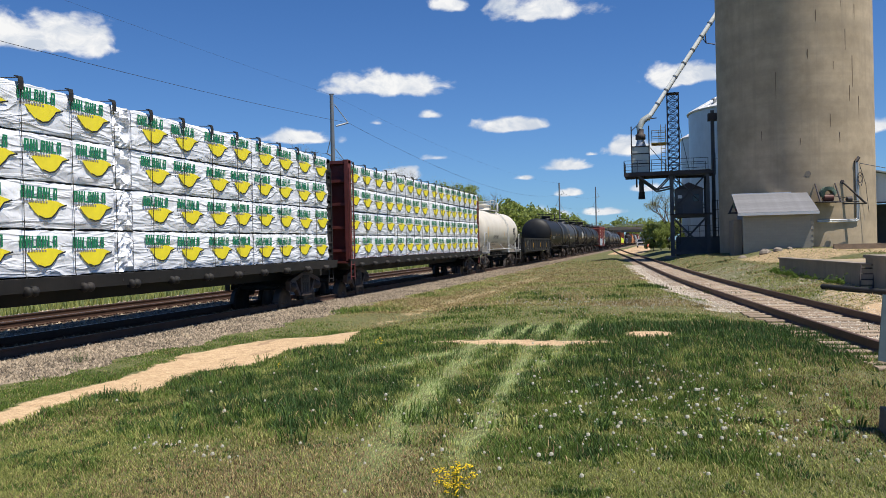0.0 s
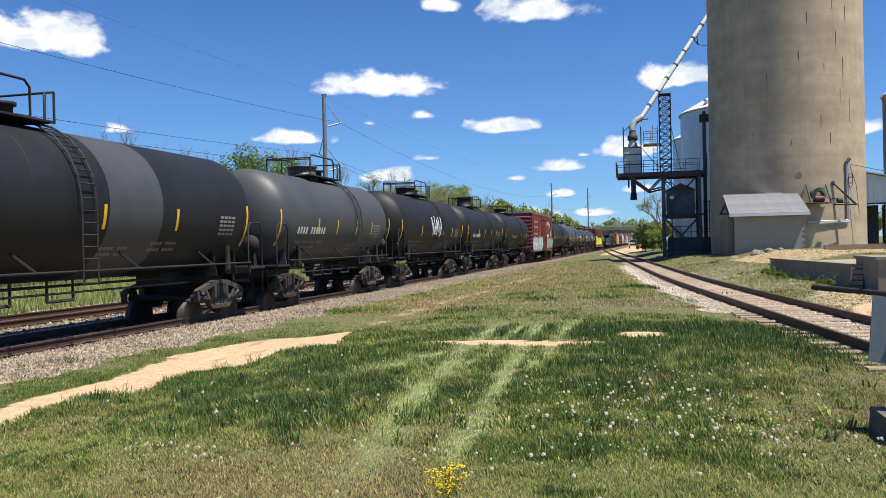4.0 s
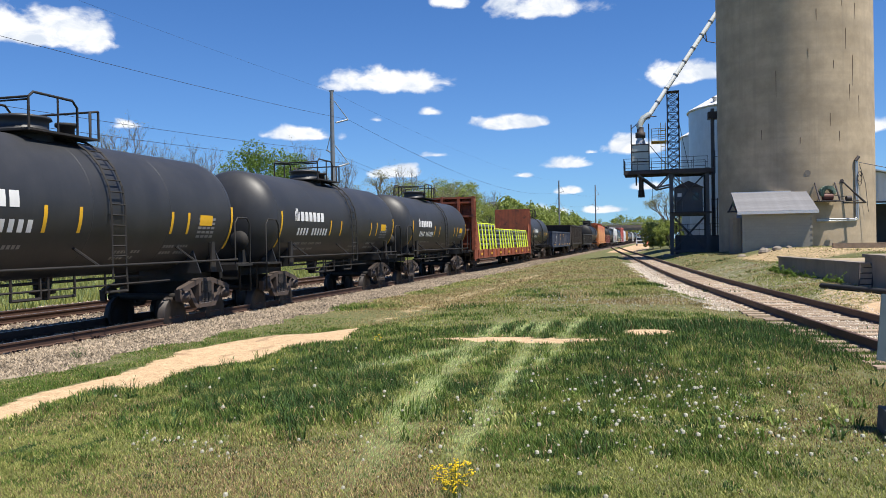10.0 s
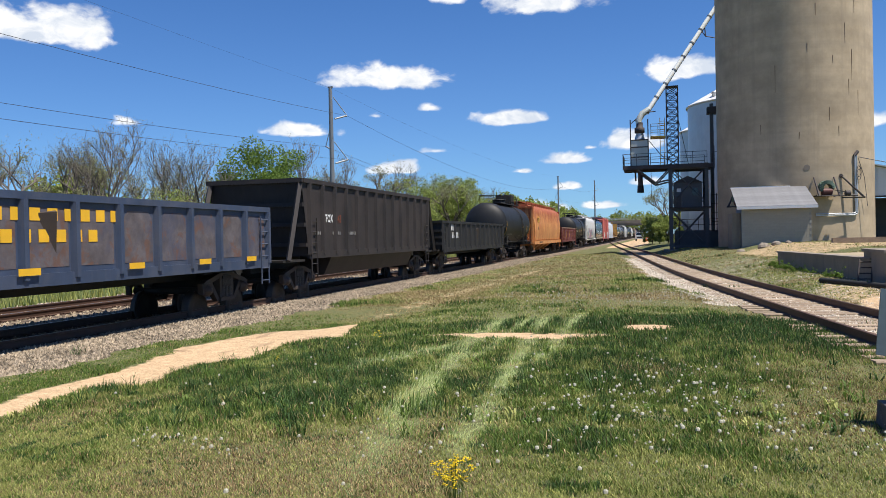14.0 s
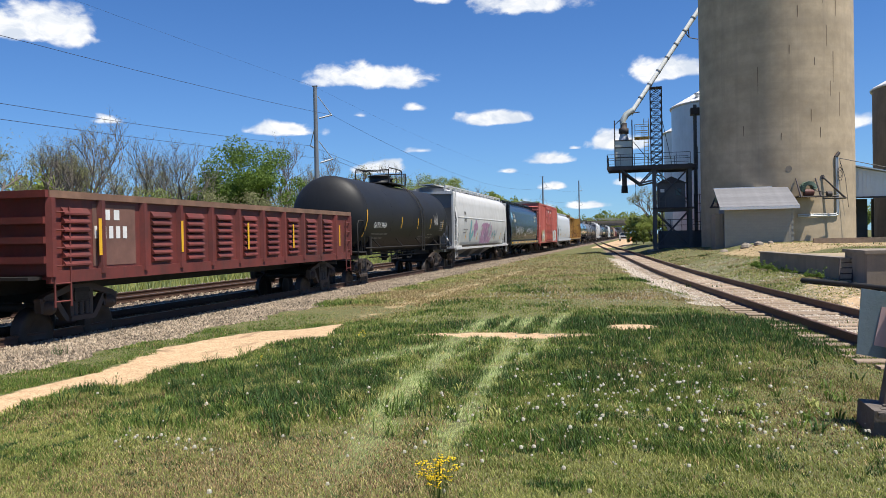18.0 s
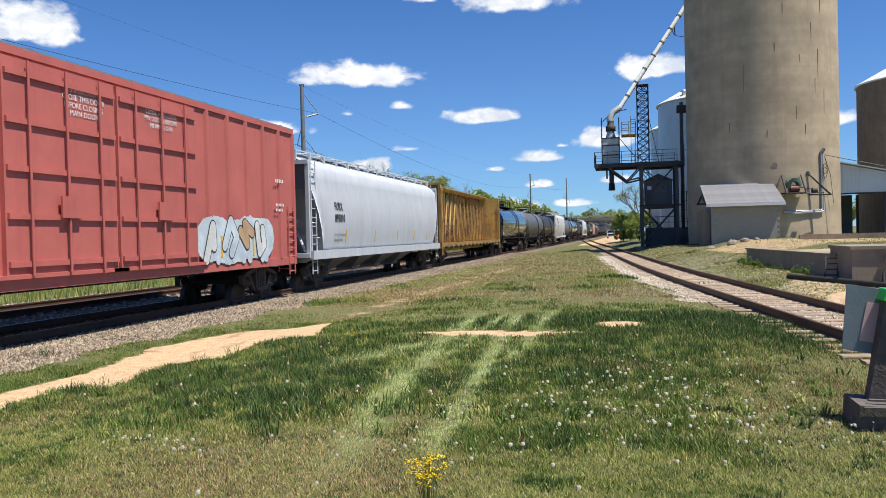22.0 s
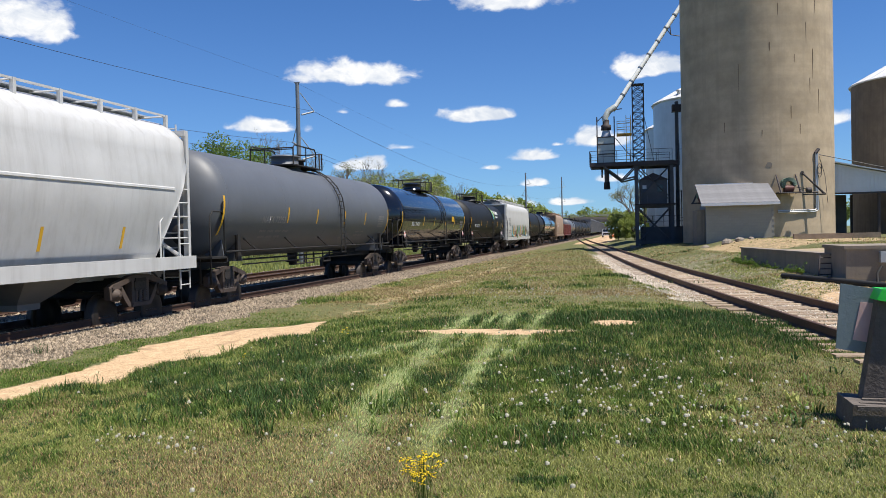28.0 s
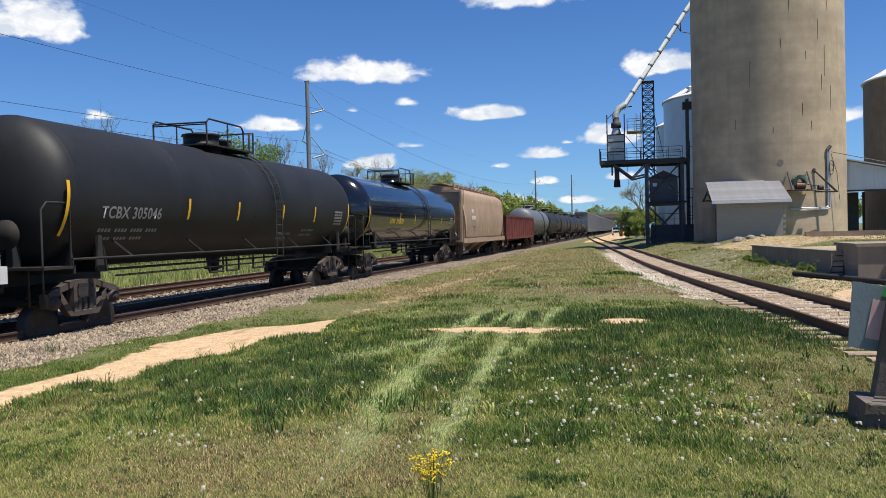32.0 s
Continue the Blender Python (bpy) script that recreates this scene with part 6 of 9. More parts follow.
def ribbon(m, path, width, side, off, step=0.0001):
    """A thick painted stroke along path, (y, z) points, on a side whose distance out at z is side(z); rounded at its joints. Returns the level of its last layer."""
    for (a, b), (c, d) in zip(path[:-1], path[1:]):
        ln = math.hypot(c - a, d - b) or 1.0
        u, v = -(d - b) / ln * width / 2, (c - a) / ln * width / 2
        steps = max(1, int(abs(d - b) / 0.25))
        for q in range(steps):
            f, g = q / steps, (q + 1) / steps
            k = len(m.v)
            for y, z in ((a + (c - a) * f + u, b + (d - b) * f + v), (a + (c - a) * f - u, b + (d - b) * f - v), (a + (c - a) * g - u, b + (d - b) * g - v), (a + (c - a) * g + u, b + (d - b) * g + v)):
                m.v.append((side(z) + off, y, z))
            m.face((k, k + 1, k + 2, k + 3))
        off += step
    for a, b in path:
        k = len(m.v)
        for q in range(10):
            z = b + width / 2 * math.sin(q * math.pi / 5)
            m.v.append((side(z) + off, a + width / 2 * math.cos(q * math.pi / 5), z))
        m.face(tuple(range(k, k + 10)))
        off += step
    return off


GLYPHS = [[(0, .05), (.35, .95), (.5, .4)], [(.1, .9), (.3, .1), (.75, .35), (.6, .8)], [(0, .3), (.45, 1), (.95, .55), (.55, .1)], [(.1, 0), (.3, .55), (.9, .4), (.8, 1)],
          [(.2, 1), (.05, .4), (.5, .15), (.95, .45)], [(0, .75), (.5, .35), (.4, .95), (1, .7)], [(.1, .1), (.6, .3), (.25, .7), (.85, .95)]]


def graffiti_piece(car, side, y0, y1, z0, z1, seed, fills, label, back=None, letter_w=0.85, dark=None):
    """A sprayed piece: fat leaning letter shapes, each filled over a dark outline, on a ragged cloud of back colour."""
    rng = random.Random(seed)
    n = max(2, round((y1 - y0) / letter_w))
    w, h = (y1 - y0) / n, z1 - z0
    level = 0.003
    if back:
        m = Mesh()
        base = [(y0 + (y1 - y0) * (0.04 + 0.92 * i / 11), z0 + h * rng.uniform(0.42, 0.58)) for i in range(12)]
        level = ribbon(m, base, h * 0.86, side, level)
        for i in range(14):
            y, z = y0 + (y1 - y0) * rng.random(), z0 + h * rng.choice((0.1, 0.9))
            level = ribbon(m, [(y, z0 + h * 0.5), (y + rng.uniform(-.12, .12), z)], rng.uniform(0.12, 0.3), side, level)
        tagged(part("graffiti", m, SPRAY[back], car, label), kind="stuff")
    glyphs = [(rng.choice(GLYPHS), rng.uniform(-0.1, 0.25), rng.uniform(-0.06, 0.06) * h) for _ in range(n)]
    wd = min(w, h) * 0.30
    level += 0.003
    for fat in (True, False):
        for i, (g, lean, dz) in enumerate(glyphs):
            path = [(y0 + w * (i + 0.12 + 0.76 * a) + lean * (b - 0.5) * w, z0 + h * (0.15 + 0.70 * b) + dz) for a, b in g]
            m = Mesh()
            level = ribbon(m, path, wd * (1.24 if fat else 1.0), side, level + 0.0004)
            part("outline" if fat else "letter_shape", m, (dark or SPRAY_DARK) if fat else SPRAY[fills[i % len(fills)]], car, "" if fat else label)


def spray_tag(car, side, y0, y1, z0, z1, seed, mat, width=0.03, count=None):
    """A hand-sprayed tag: spiky up-and-down strokes joined like writing, as thin bent ribbons on the side."""
    rng = random.Random(seed)
    n = count or int((y1 - y0) / 0.16)
    h = z1 - z0
    pts = []
    for i in range(n):
        y = y0 + (y1 - y0) * i / (n - 1)
        pts.append((y + rng.uniform(-.03, .03), z0 + h * (rng.uniform(0.65, 1.0) if i % 2 else rng.uniform(0.0, 0.25))))
    strokes, run_ = [], [pts[0]]
    for p in pts[1:]:
        run_.append(p)
        if len(run_) > 4 and rng.random() < 0.45:
            strokes.append(run_)
            run_ = [(p[0] + 0.05, z0 + h * rng.uniform(0.3, 0.9))]
            if rng.random() < 0.6:
                zc = z0 + h * rng.uniform(0.35, 0.6)
                strokes.append([(p[0] - 0.3, zc), (p[0] + 0.02, zc + 0.05)])
    strokes.append(run_)
    for st in strokes:
        m = Mesh()
        fine = []
        for (a, b), (c, d) in zip(st[:-1], st[1:]):
            for k in range(4):
                f = k / 4
                fine.append((a + (c - a) * f + 0.03 * math.sin(f * math.pi), b + (d - b) * f))
        fine.append(st[-1])
        for j in range(len(fine) - 1):
            (a, b), (c, d) = fine[j], fine[j + 1]
            ln = math.hypot(c - a, d - b) or 1
            u, v = -(d - b) / ln * width / 2, (c - a) / ln * width / 2
            k = len(m.v)
            for yy, zz in ((a + u, b + v), (a - u, b - v), (c - u, d - v), (c + u, d + v)):
                m.v.append((side(zz) + 0.008, yy, zz))
            m.face((k, k + 1, k + 2, k + 3))
        if len(m.f):
            part("spray_tag", m, mat, car, "hand-sprayed tag stroke")


def hopper_ring(z, wide=1.58, roof=4.38, tuck=0.0):
    """Half width of the covered hopper's rounded side at height z."""
    t = (z - 1.15) / (roof - 1.15)
    if t < 0.5:
        wide = wide * (1 - tuck * (0.5 - t) * 2)
    return wide * (0.915 + 0.085 * math.sin(math.pi * min(1, t * 1.25 + 0.05))) if t < 0.8 else wide * (0.955 - 0.42 * ((t - 0.8) / 0.2) ** 1.8)


def hopper_car(L, mat, label, end_mat=None, roof=4.40, sill=True, bays=4, marks=None, graffiti=None, rail_mat=None, cut=1.6, bulge=1.0, ribs=False, stripe=None, tuck=0.0):
    car = thing("covered_hopper", label, "hopper car", group="train cars")
    end_mat, rail_mat = end_mat or mat, rail_mat or mat
    half = L / 2
    zs = [1.15, 1.35, 1.7, 2.2, 2.7, 3.2, 3.6, roof - 0.45, roof - 0.25, roof - 0.1, roof]
    ring_z = zs + [roof + 0.10]
    stations = [(-half + 0.75, 3.30), (-half + 0.98, 2.86), (-half + 1.22, 2.42), (-half + 1.50, 1.88), (-half + cut + 0.2, 1.16)]
    stations = stations + [(-half + cut + 0.3, 1.15), (half - cut - 0.3, 1.15)] + [(-y, b) for y, b in reversed(stations)]
    m = Mesh()
    k = 2 * len(ring_z)
    for y, zb in stations:
        right = []
        for z in zs:
            zz = max(z, zb)
            right.append((hopper_ring(zz, 1.58 * bulge, roof, tuck), zz))
        right.append((0.25, roof + 0.10))
        for x, z in right:
            m.v.append((x, y, z))
        for x, z in reversed(right):
            m.v.append((-x, y, z))
    for i in range(len(stations) - 1):
        for j in range(k):
            jj = (j + 1) % k
            m.slot = 1 if j == k - 1 and i != 5 else 0
            m.face((i * k + j, i * k + jj, (i + 1) * k + jj, (i + 1) * k + j), j not in (len(ring_z) - 1, k - 1))
    m.slot = 1
    m.face(tuple(range(k))), m.face(tuple((len(stations) - 1) * k + i for i in range(k)))
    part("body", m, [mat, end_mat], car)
    for s in (-1, 1):
        flip = pose(0, 0, 0) if s > 0 else pose(0, 0, 0, 0, 0, 180)
        add_truck(car, s * (half - 2.15))
        fr = Mesh()
        for x in (-1.42, 1.42):
            fr.box(x - 0.06, x + 0.06, half - 0.72, half - 0.60, 1.1, roof - 0.25)
            fr.tube((x * 0.9, half - 0.7, 1.2), (x * 0.4, half - 1.6, 2.0), 0.05, 5)
        fr.box(-1.46, 1.46, half - 0.74, half - 0.58, roof - 0.32, roof - 0.18)
        part("end_frame", fr, rail_mat, car, at=flip)
        part("end_deck", Mesh().box(-1.5, 1.5, half - 2.6, half - 0.5, 1.0, 1.14).box(-0.3, 0.3, half - 3.6, half - 0.45, 0.74, 1.0), M_STEEL_BLACK if mat in (M_HOPPER_BLACK,) else mat, car, at=flip)
        part("end_ladder", side_ladder(1.5, half - 0.95, 0.45, roof - 0.2 if s < 0 else 2.9, 13 if s < 0 else 8), rail_mat, car, at=flip if s > 0 else pose(0, -2 * (half - 0.95) + 0, 0))
        part("end_ladder", side_ladder(0.9, half - 0.52, 0.6, roof, 11, facing="y"), rail_mat, car, at=flip)
        rl = Mesh()
        hoop(rl, 1.46, half - 1.9, half - 0.62, 1.14, 2.15, 0.018)
        rl.tube((1.46, half - 1.9, 1.65), (1.46, half - 0.62, 1.65), 0.016, 5)
        part("handrail", rl, rail_mat, car, at=flip if s > 0 else pose(0, -2 * (half - 1.26), 0))
        # slope sheet stiffener seen under the body end
        part("gusset", Mesh().prism([(half - 1.0, 1.14), (half - 2.4, 1.14), (half - 1.2, 2.2)], "x", -0.04, 0.04), end_mat, car, at=flip)
    add_coupler(car, L)
    for x in (-1.56, 1.56):
        part("side_sill", Mesh().box(x - 0.05, x + 0.05, -half + 0.6, half - 0.6, 0.93, 1.22 if sill else 1.05), mat, car)
    for i in range(bays):
        y = -half + 3.6 + (L - 7.2) * (i + 0.5) / bays
        w = (L - 7.2) / bays / 2
        b = Mesh()
        n = len(b.v)
        for hw, hy, z in ((1.35, w * 0.98, 1.16), (0.35, 0.32, 0.42), (0.35, 0.32, 0.30)):
            b.v += [(-hw, y - hy, z), (hw, y - hy, z), (hw, y + hy, z), (-hw, y + hy, z)]
        for q in range(2):
            for j in range(4):
                jj = (j + 1) % 4
                b.face((n + q * 4 + j, n + q * 4 + jj, n + q * 4 + 4 + jj, n + q * 4 + 4 + j))
        b.face((n + 8, n + 9, n + 10, n + 11))
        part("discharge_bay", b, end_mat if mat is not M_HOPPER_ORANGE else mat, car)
    part("roof_walk", Mesh().box(-0.42, 0.42, -half + 0.4, half - 0.4, roof + 0.20, roof + 0.235), M_GALV if mat in (M_HOPPER_GREY, M_HOPPER_WHITE) else rail_mat, car)
    edge = Mesh().box(0.95, 1.0, -half + 0.7, half - 0.7, roof + 0.16, roof + 0.2)
    n = int(L / 1.35)
    for i in range(n + 1):
        y = -half + 0.75 + (L - 1.5) * i / n
        edge.box(0.94, 1.02, y - 0.04, y + 0.04, roof - 0.16, roof + 0.2)
        edge.tube((0.97, y, roof + 0.17), (0.3, y, roof + 0.17), 0.02, 4)
    part("running_board_rail", edge, rail_mat, car)
    hat = Mesh()
    for i in range(4):
        y = -half + 2.5 + (L - 5) * i / 3
        hat.turned([(roof - 0.02, 0.4), (roof + 0.1, 0.4), (roof + 0.14, 0.32), (roof + 0.15, 0.05)], "z", 14, (-0.7, y, 0))
        part("hatch", hat, rail_mat, car)
        hat = Mesh()
    if tuck:
        zz = 1.15 + 0.5 * (roof - 1.15)
        x = hopper_ring(zz, 1.58 * bulge, roof, tuck)
        part("side_seam", Mesh().prism([(x - 0.02, zz + 0.05), (x + 0.012, zz + 0.03), (x + 0.016, zz - 0.015), (x - 0.02, zz - 0.03)], "y", -half + 1.4, half - 1.4), mat, car)
    if ribs:
        for i in range(10):
            y = -half + 3 + (L - 6) * i / 9
            part("rib", Mesh().box(1.50, 1.56, y - 0.03, y + 0.03, 1.3, 3.7), mat, car)
    if stripe:
        part("sill_stripe", Mesh().box(1.612, 1.616, -half + 2.2, half - 1.0, 1.0, 1.20), M_SILL_TAN, car, "dusty tan band along the sill")
        for y in (-8.0, -6.2, -4.3, -2.2, 0.2, 2.45, 4.6, 6.7):
            part("reflector", Mesh().box(1.617, 1.620, y - 0.28, y + 0.28, 1.04, 1.17), stripe, car)
    if marks:
        marks(car, L)
    if graffiti:
        for y0, y1, z0, z1, mt in graffiti:
            fills, back, seed_, lw = mt
            graffiti_piece(car, lambda z: max(hopper_ring(max(z, 1.15), 1.58 * bulge, roof, tuck), 1.612 if z < (1.24 if sill else 1.06) else 0), y0, y1, z0, z1, seed_, fills, "spray-painted lettering shapes", back, lw, SPRAY["mauve"] if tuck else None)
    return car


def boxcar(L, mat, label, top=4.45, width=3.0, ribs=14, doors=((-0.02, 0.20),), end_ribs=9, roof_mat=None):
    car = thing("boxcar", label, "boxcar", group="train cars")
    half = L / 2
    w, e = width / 2, half - 0.75
    part("body", Mesh().box(-w, w, -e, e, 1.05, top), mat, car)
    peak = Mesh().prism([(-w - 0.04, top - 0.02), (w + 0.04, top - 0.02), (w + 0.04, top + 0.03), (0, top + 0.22), (-w - 0.04, top + 0.03)], "y", -e - 0.05, e + 0.05)
    rf = part("roof", peak, roof_mat or M_BOX_ROOF, car)
    for i in range(12):
        y = -e + 2 * e * (i + 0.5) / 12
        part("roof_rib", Mesh().prism([(-w, top + 0.03), (w, top + 0.03), (w, top + 0.06), (0, top + 0.26), (-w, top + 0.06)], "y", y - 0.05, y + 0.05), roof_mat or M_BOX_ROOF, rf)
    for s in (-1, 1):
        part("side_sill", Mesh().box(w * s - 0.05, w * s + 0.05, -e, e, 0.85, 1.07), mat, car)
        part("top_chord", Mesh().box(w * s - 0.03 + 0.02 * s, w * s + 0.03 + 0.02 * s, -e, e, top - 0.14, top), mat, car)
        add_truck(car, s * (half - 2.3))
        flip = pose(0, 0, 0) if s > 0 else pose(0, 0, 0, 0, 0, 180)
        for i in range(end_ribs):
            z = 1.3 + (top - 1.7) * i / (end_ribs - 1)
            part("end_corrugation", Mesh().prism([(e, z - 0.11), (e + 0.10, z - 0.03), (e + 0.10, z + 0.03), (e, z + 0.11)], "x", -w + 0.06, w - 0.06), mat, car, at=flip)
        part("end_sill", Mesh().box(-w, w, e, e + 0.14, 0.85, 1.12), mat, car, at=flip)
        part("end_ladder", side_ladder(w + 0.05, e - 0.35, 0.55, top - 0.4 if top < 4.6 else 2.6, 9), mat, car, at=flip if s > 0 else pose(0, -2 * (e - 0.35), 0))
        part("end_ladder", side_ladder(w - 0.4, e + 0.14, 0.6, 3.0, 7, facing="y"), mat, car, at=flip)
        part("crossover_platform", Mesh().box(-w + 0.1, w - 0.1, e + 0.14, half - 0.35, 1.12, 1.17), M_STEEL_BLACK, car, at=flip)
    add_coupler(car, L)
    part("centre_sill", Mesh().box(-0.33, 0.33, -half + 0.5, half - 0.5, 0.72, 1.05), M_STEEL_BLACK, car)
    spans = [(a * L, b * L) for a, b in doors]
    for i in range(ribs + 1):
        y = -e + 0.06 + (2 * e - 0.12) * i / ribs
        if any(a - 0.05 < y < b + 0.05 for a, b in spans):
            continue
        part("side_post", Mesh().prism([(w, y - 0.09), (w + 0.07, y - 0.05), (w + 0.07, y + 0.05), (w, y + 0.09)], "z", 1.07, top - 0.14), mat, car)
    for a, b in spans:
        door = part("door", Mesh().box(w, w + 0.09, a, b, 1.12, top - 0.2), mat, car)
        for i in range(5):
            z = 1.3 + (top - 1.75) * i / 4
            part("door_rail", Mesh().box(w + 0.09, w + 0.14, a + 0.04, b - 0.04, z - 0.05, z + 0.05), mat, door)
        for f in (0.18, 0.5, 0.82):
            y = a + (b - a) * f
            part("lock_rod", Mesh().tube((w + 0.16, y, 1.1), (w + 0.16, y, top - 0.22), 0.028, 6), mat, door)
        part("lock_handle", Mesh().box(w + 0.16, w + 0.2, a + (b - a) * 0.42, a + (b - a) * 0.6, 2.1, 2.5), mat, door)
        part("door_track", Mesh().box(w, w + 0.13, a - 0.3, b + 0.3, 1.05, 1.12), mat, car)
    return car


def gondola(L, mat, label, top=2.35, posts=13, width=3.05, panel=None, load=None, floor=1.05, slope=0.0, louver=False, inset=0.0):
    car = thing("gondola", label, "gondola car", group="train cars")
    half, w = L / 2, width / 2
    e = half - 0.75 - slope - inset
    for s in (-1, 1):
        side = part("side", Mesh().sheet([(s * w, -e, floor), (s * w, e, floor), (s * w, e + slope, top), (s * w, -e - slope, top)], 0.04, (-s, 0, 0)), mat, car)
        part("top_chord", Mesh().box(s * w - 0.07, s * w + 0.07, -e - slope, e + slope, top - 0.10, top + 0.03), M_GON_CHORD if louver else mat, car)
        part("side_sill", Mesh().box(s * w - 0.05, s * w + 0.06, -e, e, floor - 0.12, floor + 0.1), mat, car)
        add_truck(car, s * (half - 2.2))
        flip = pose(0, 0, 0) if s > 0 else pose(0, 0, 0, 0, 0, 180)
        if inset:
            for x in (-w + 0.05, w - 0.05):
                part("end_brace", Mesh().tube((x, e + slope, top - 0.1), (x, half - 0.6, 1.05), 0.085, 4), mat, car, at=flip)
        endp = part("end", Mesh().sheet([(-w, e, floor), (w, e, floor), (w, e + slope, top), (-w, e + slope, top)], 0.05, (0, -1, 0)), mat, car, at=flip)
        for i in range(3):
            z = floor + 0.3 + (top - floor - 0.45) * i / 3
            yy = e + slope * (z - floor) / (top - floor)
            part("end_rib", Mesh().box(-w, w, yy, yy + 0.1, z - 0.06, z + 0.06), mat, endp)
        part("end_chord", Mesh().box(-w - 0.05, w + 0.05, e + slope - 0.06, e + slope + 0.09, top - 0.1, top + 0.03), mat, car, at=flip)
        part("end_ladder", side_ladder(w + 0.06, e - 0.3, 0.5, min(top, 2.3), 6), mat, car, at=flip if s > 0 else pose(0, -2 * (e - 0.3), 0))
        dk = Mesh().box(-1.4, 1.4, e, half - 0.4, 1.0, 1.06)
        hoop(dk, 1.38, e + 0.05, half - 0.42, 1.06, 2.0, 0.018)
        part("end_platform", dk, M_STEEL_BLACK, car, at=flip)
    add_coupler(car, L)
    part("floor", Mesh().box(-w + 0.05, w - 0.05, -e, e, floor - 0.05, floor + 0.03), mat, car)
    part("centre_sill", Mesh().box(-0.33, 0.33, -half + 0.5, half - 0.5, 0.7, floor - 0.05), M_STEEL_BLACK, car)
    step = 2 * e / posts
    for i in range(posts + 1):
        y = -e + 0.06 + (2 * e - 0.12) * i / posts
        part("side_post", Mesh().prism([(w, y - 0.10), (w + 0.10, y - 0.05), (w + 0.10, y + 0.05), (w, y + 0.10)], "z", floor, top - 0.1), mat, car)
        if i < posts and panel:
            m = Mesh()
            a, b = y + 0.16, y + step - 0.16
            ring = [(a, floor + 0.2), (b, floor + 0.2), (b, top - 0.36), (b - 0.15, top - 0.22), (a + 0.15, top - 0.22), (a, top - 0.36)]
            m.prism(ring, "x", w, w + 0.006)
            part("side_panel", m, panel, car)
        if i < posts and louver and i not in (1, posts - 1):
            for j in range(7):
                z = floor + 0.16 + (top - floor - 0.42) * j / 7
                part("corrugation", Mesh().prism([(w, z), (w + 0.085, z + 0.02), (w + 0.085, z + 0.05), (w + 0.03, z + 0.13), (w, z + 0.15)], "y", y + 0.30, y + step - 0.38), mat, car)
    if load:
        load(car, e, w, floor, top)
    return car


def wrapped_bundle(seed, ly=5.10, pleat=0.0):
    """A pack of lumber in a white wrap: slack faces between the straps, crumpled ends; pleat: how deep a folded end is gathered."""
    m = Mesh()
    ny, nz = int(ly * 8) + 4, 8
    lz, hw = 0.80, 1.30
    rng = random.Random(seed)
    slack = np.random.RandomState(seed).rand(ny + 1, nz + 1)
    idx = {}
    for j in range(nz + 1):
        for i in range(ny + 1):
            y, z = -ly / 2 + ly * i / ny, lz * j / nz
            edge = min(i, ny - i, j, nz - j)
            amp = 0.05 if min(i, ny - i) < 3 else 0.018
            x = hw + (-0.03 if edge == 0 else amp * (slack[i, j] - 0.5) + 0.012 * math.sin(i * 0.9 + j * 1.4)) + pleat * (slack[i, j] - 1.1)
            idx[i, j] = len(m.v)
            m.v.append((x, y, z + (0 if 0 < j < nz else rng.uniform(-0.015, 0.012))))
    for j in range(nz):
        for i in range(ny):
            m.face((idx[i, j], idx[i + 1, j], idx[i + 1, j + 1], idx[i, j + 1]), pleat == 0)
    m.box(0.14, hw - 0.05 - pleat, -ly / 2 + 0.004, ly / 2 - 0.004, 0.004, lz - 0.004)
    return m.data("lumber_pack", M_WRAP)


def bundle_print(seed):
    """One printed mark: a yellow wing with a dark lower edge under a block of tall green strokes, small grey lines."""
    rng = random.Random(seed)
    wing, word, line, rim = Mesh(), Mesh(), Mesh(), Mesh()
    low = [(-0.30, 0.43), (-0.19, 0.31), (-0.04, 0.20), (0.12, 0.155), (0.26, 0.18), (0.37, 0.27), (0.46, 0.37), (0.64, 0.42)]
    top = [(0.52, 0.455), (0.38, 0.49), (0.22, 0.50), (0.02, 0.475), (-0.14, 0.46)]
    wing.prism(low + top, "x", 1.318, 1.323)
    edge = low[2:]
    rim.prism(edge + [(u - 0.01, w + 0.026) for u, w in reversed(edge)], "x", 1.324, 1.326)
    y = -0.46
    for i in range(7):
        w = rng.uniform(0.105, 0.125)
        word.box(1.325, 1.328, y, y + w * 0.36, 0.51, 0.72)
        if i % 3 != 2:
            word.box(1.325, 1.328, y + w * 0.56, y + w * 0.88, 0.51, 0.72)
        z = (0.685, 0.60, 0.51)[i % 3]
        word.box(1.325, 1.328, y, y + w * 0.88, z, z + 0.035)
        y += w + 0.014
    for i in range(9):
        line.box(1.324, 1.327, -0.40 + i * 0.064, -0.36 + i * 0.064, 0.44, 0.475)
    for i in range(12):
        line.box(1.324, 1.327, -0.42 + i * 0.05, -0.385 + i * 0.05, 0.10, 0.115)
    return wing.data("wrap_print", M_WRAP_YELLOW), word.data("wrap_lettering", M_LETTER_GREEN), line.data("wrap_line", M_LETTER_DIM), rim.data("wrap_outline", M_LETTER_BLACK)


BUNDLES = [wrapped_bundle(s_) for s_ in (11, 12, 13, 14)]
FOLDED = [wrapped_bundle(s_, 0.62, 0.12) for s_ in (21, 22)]
PRINTS = [bundle_print(s_) for s_ in (1, 2, 3)]


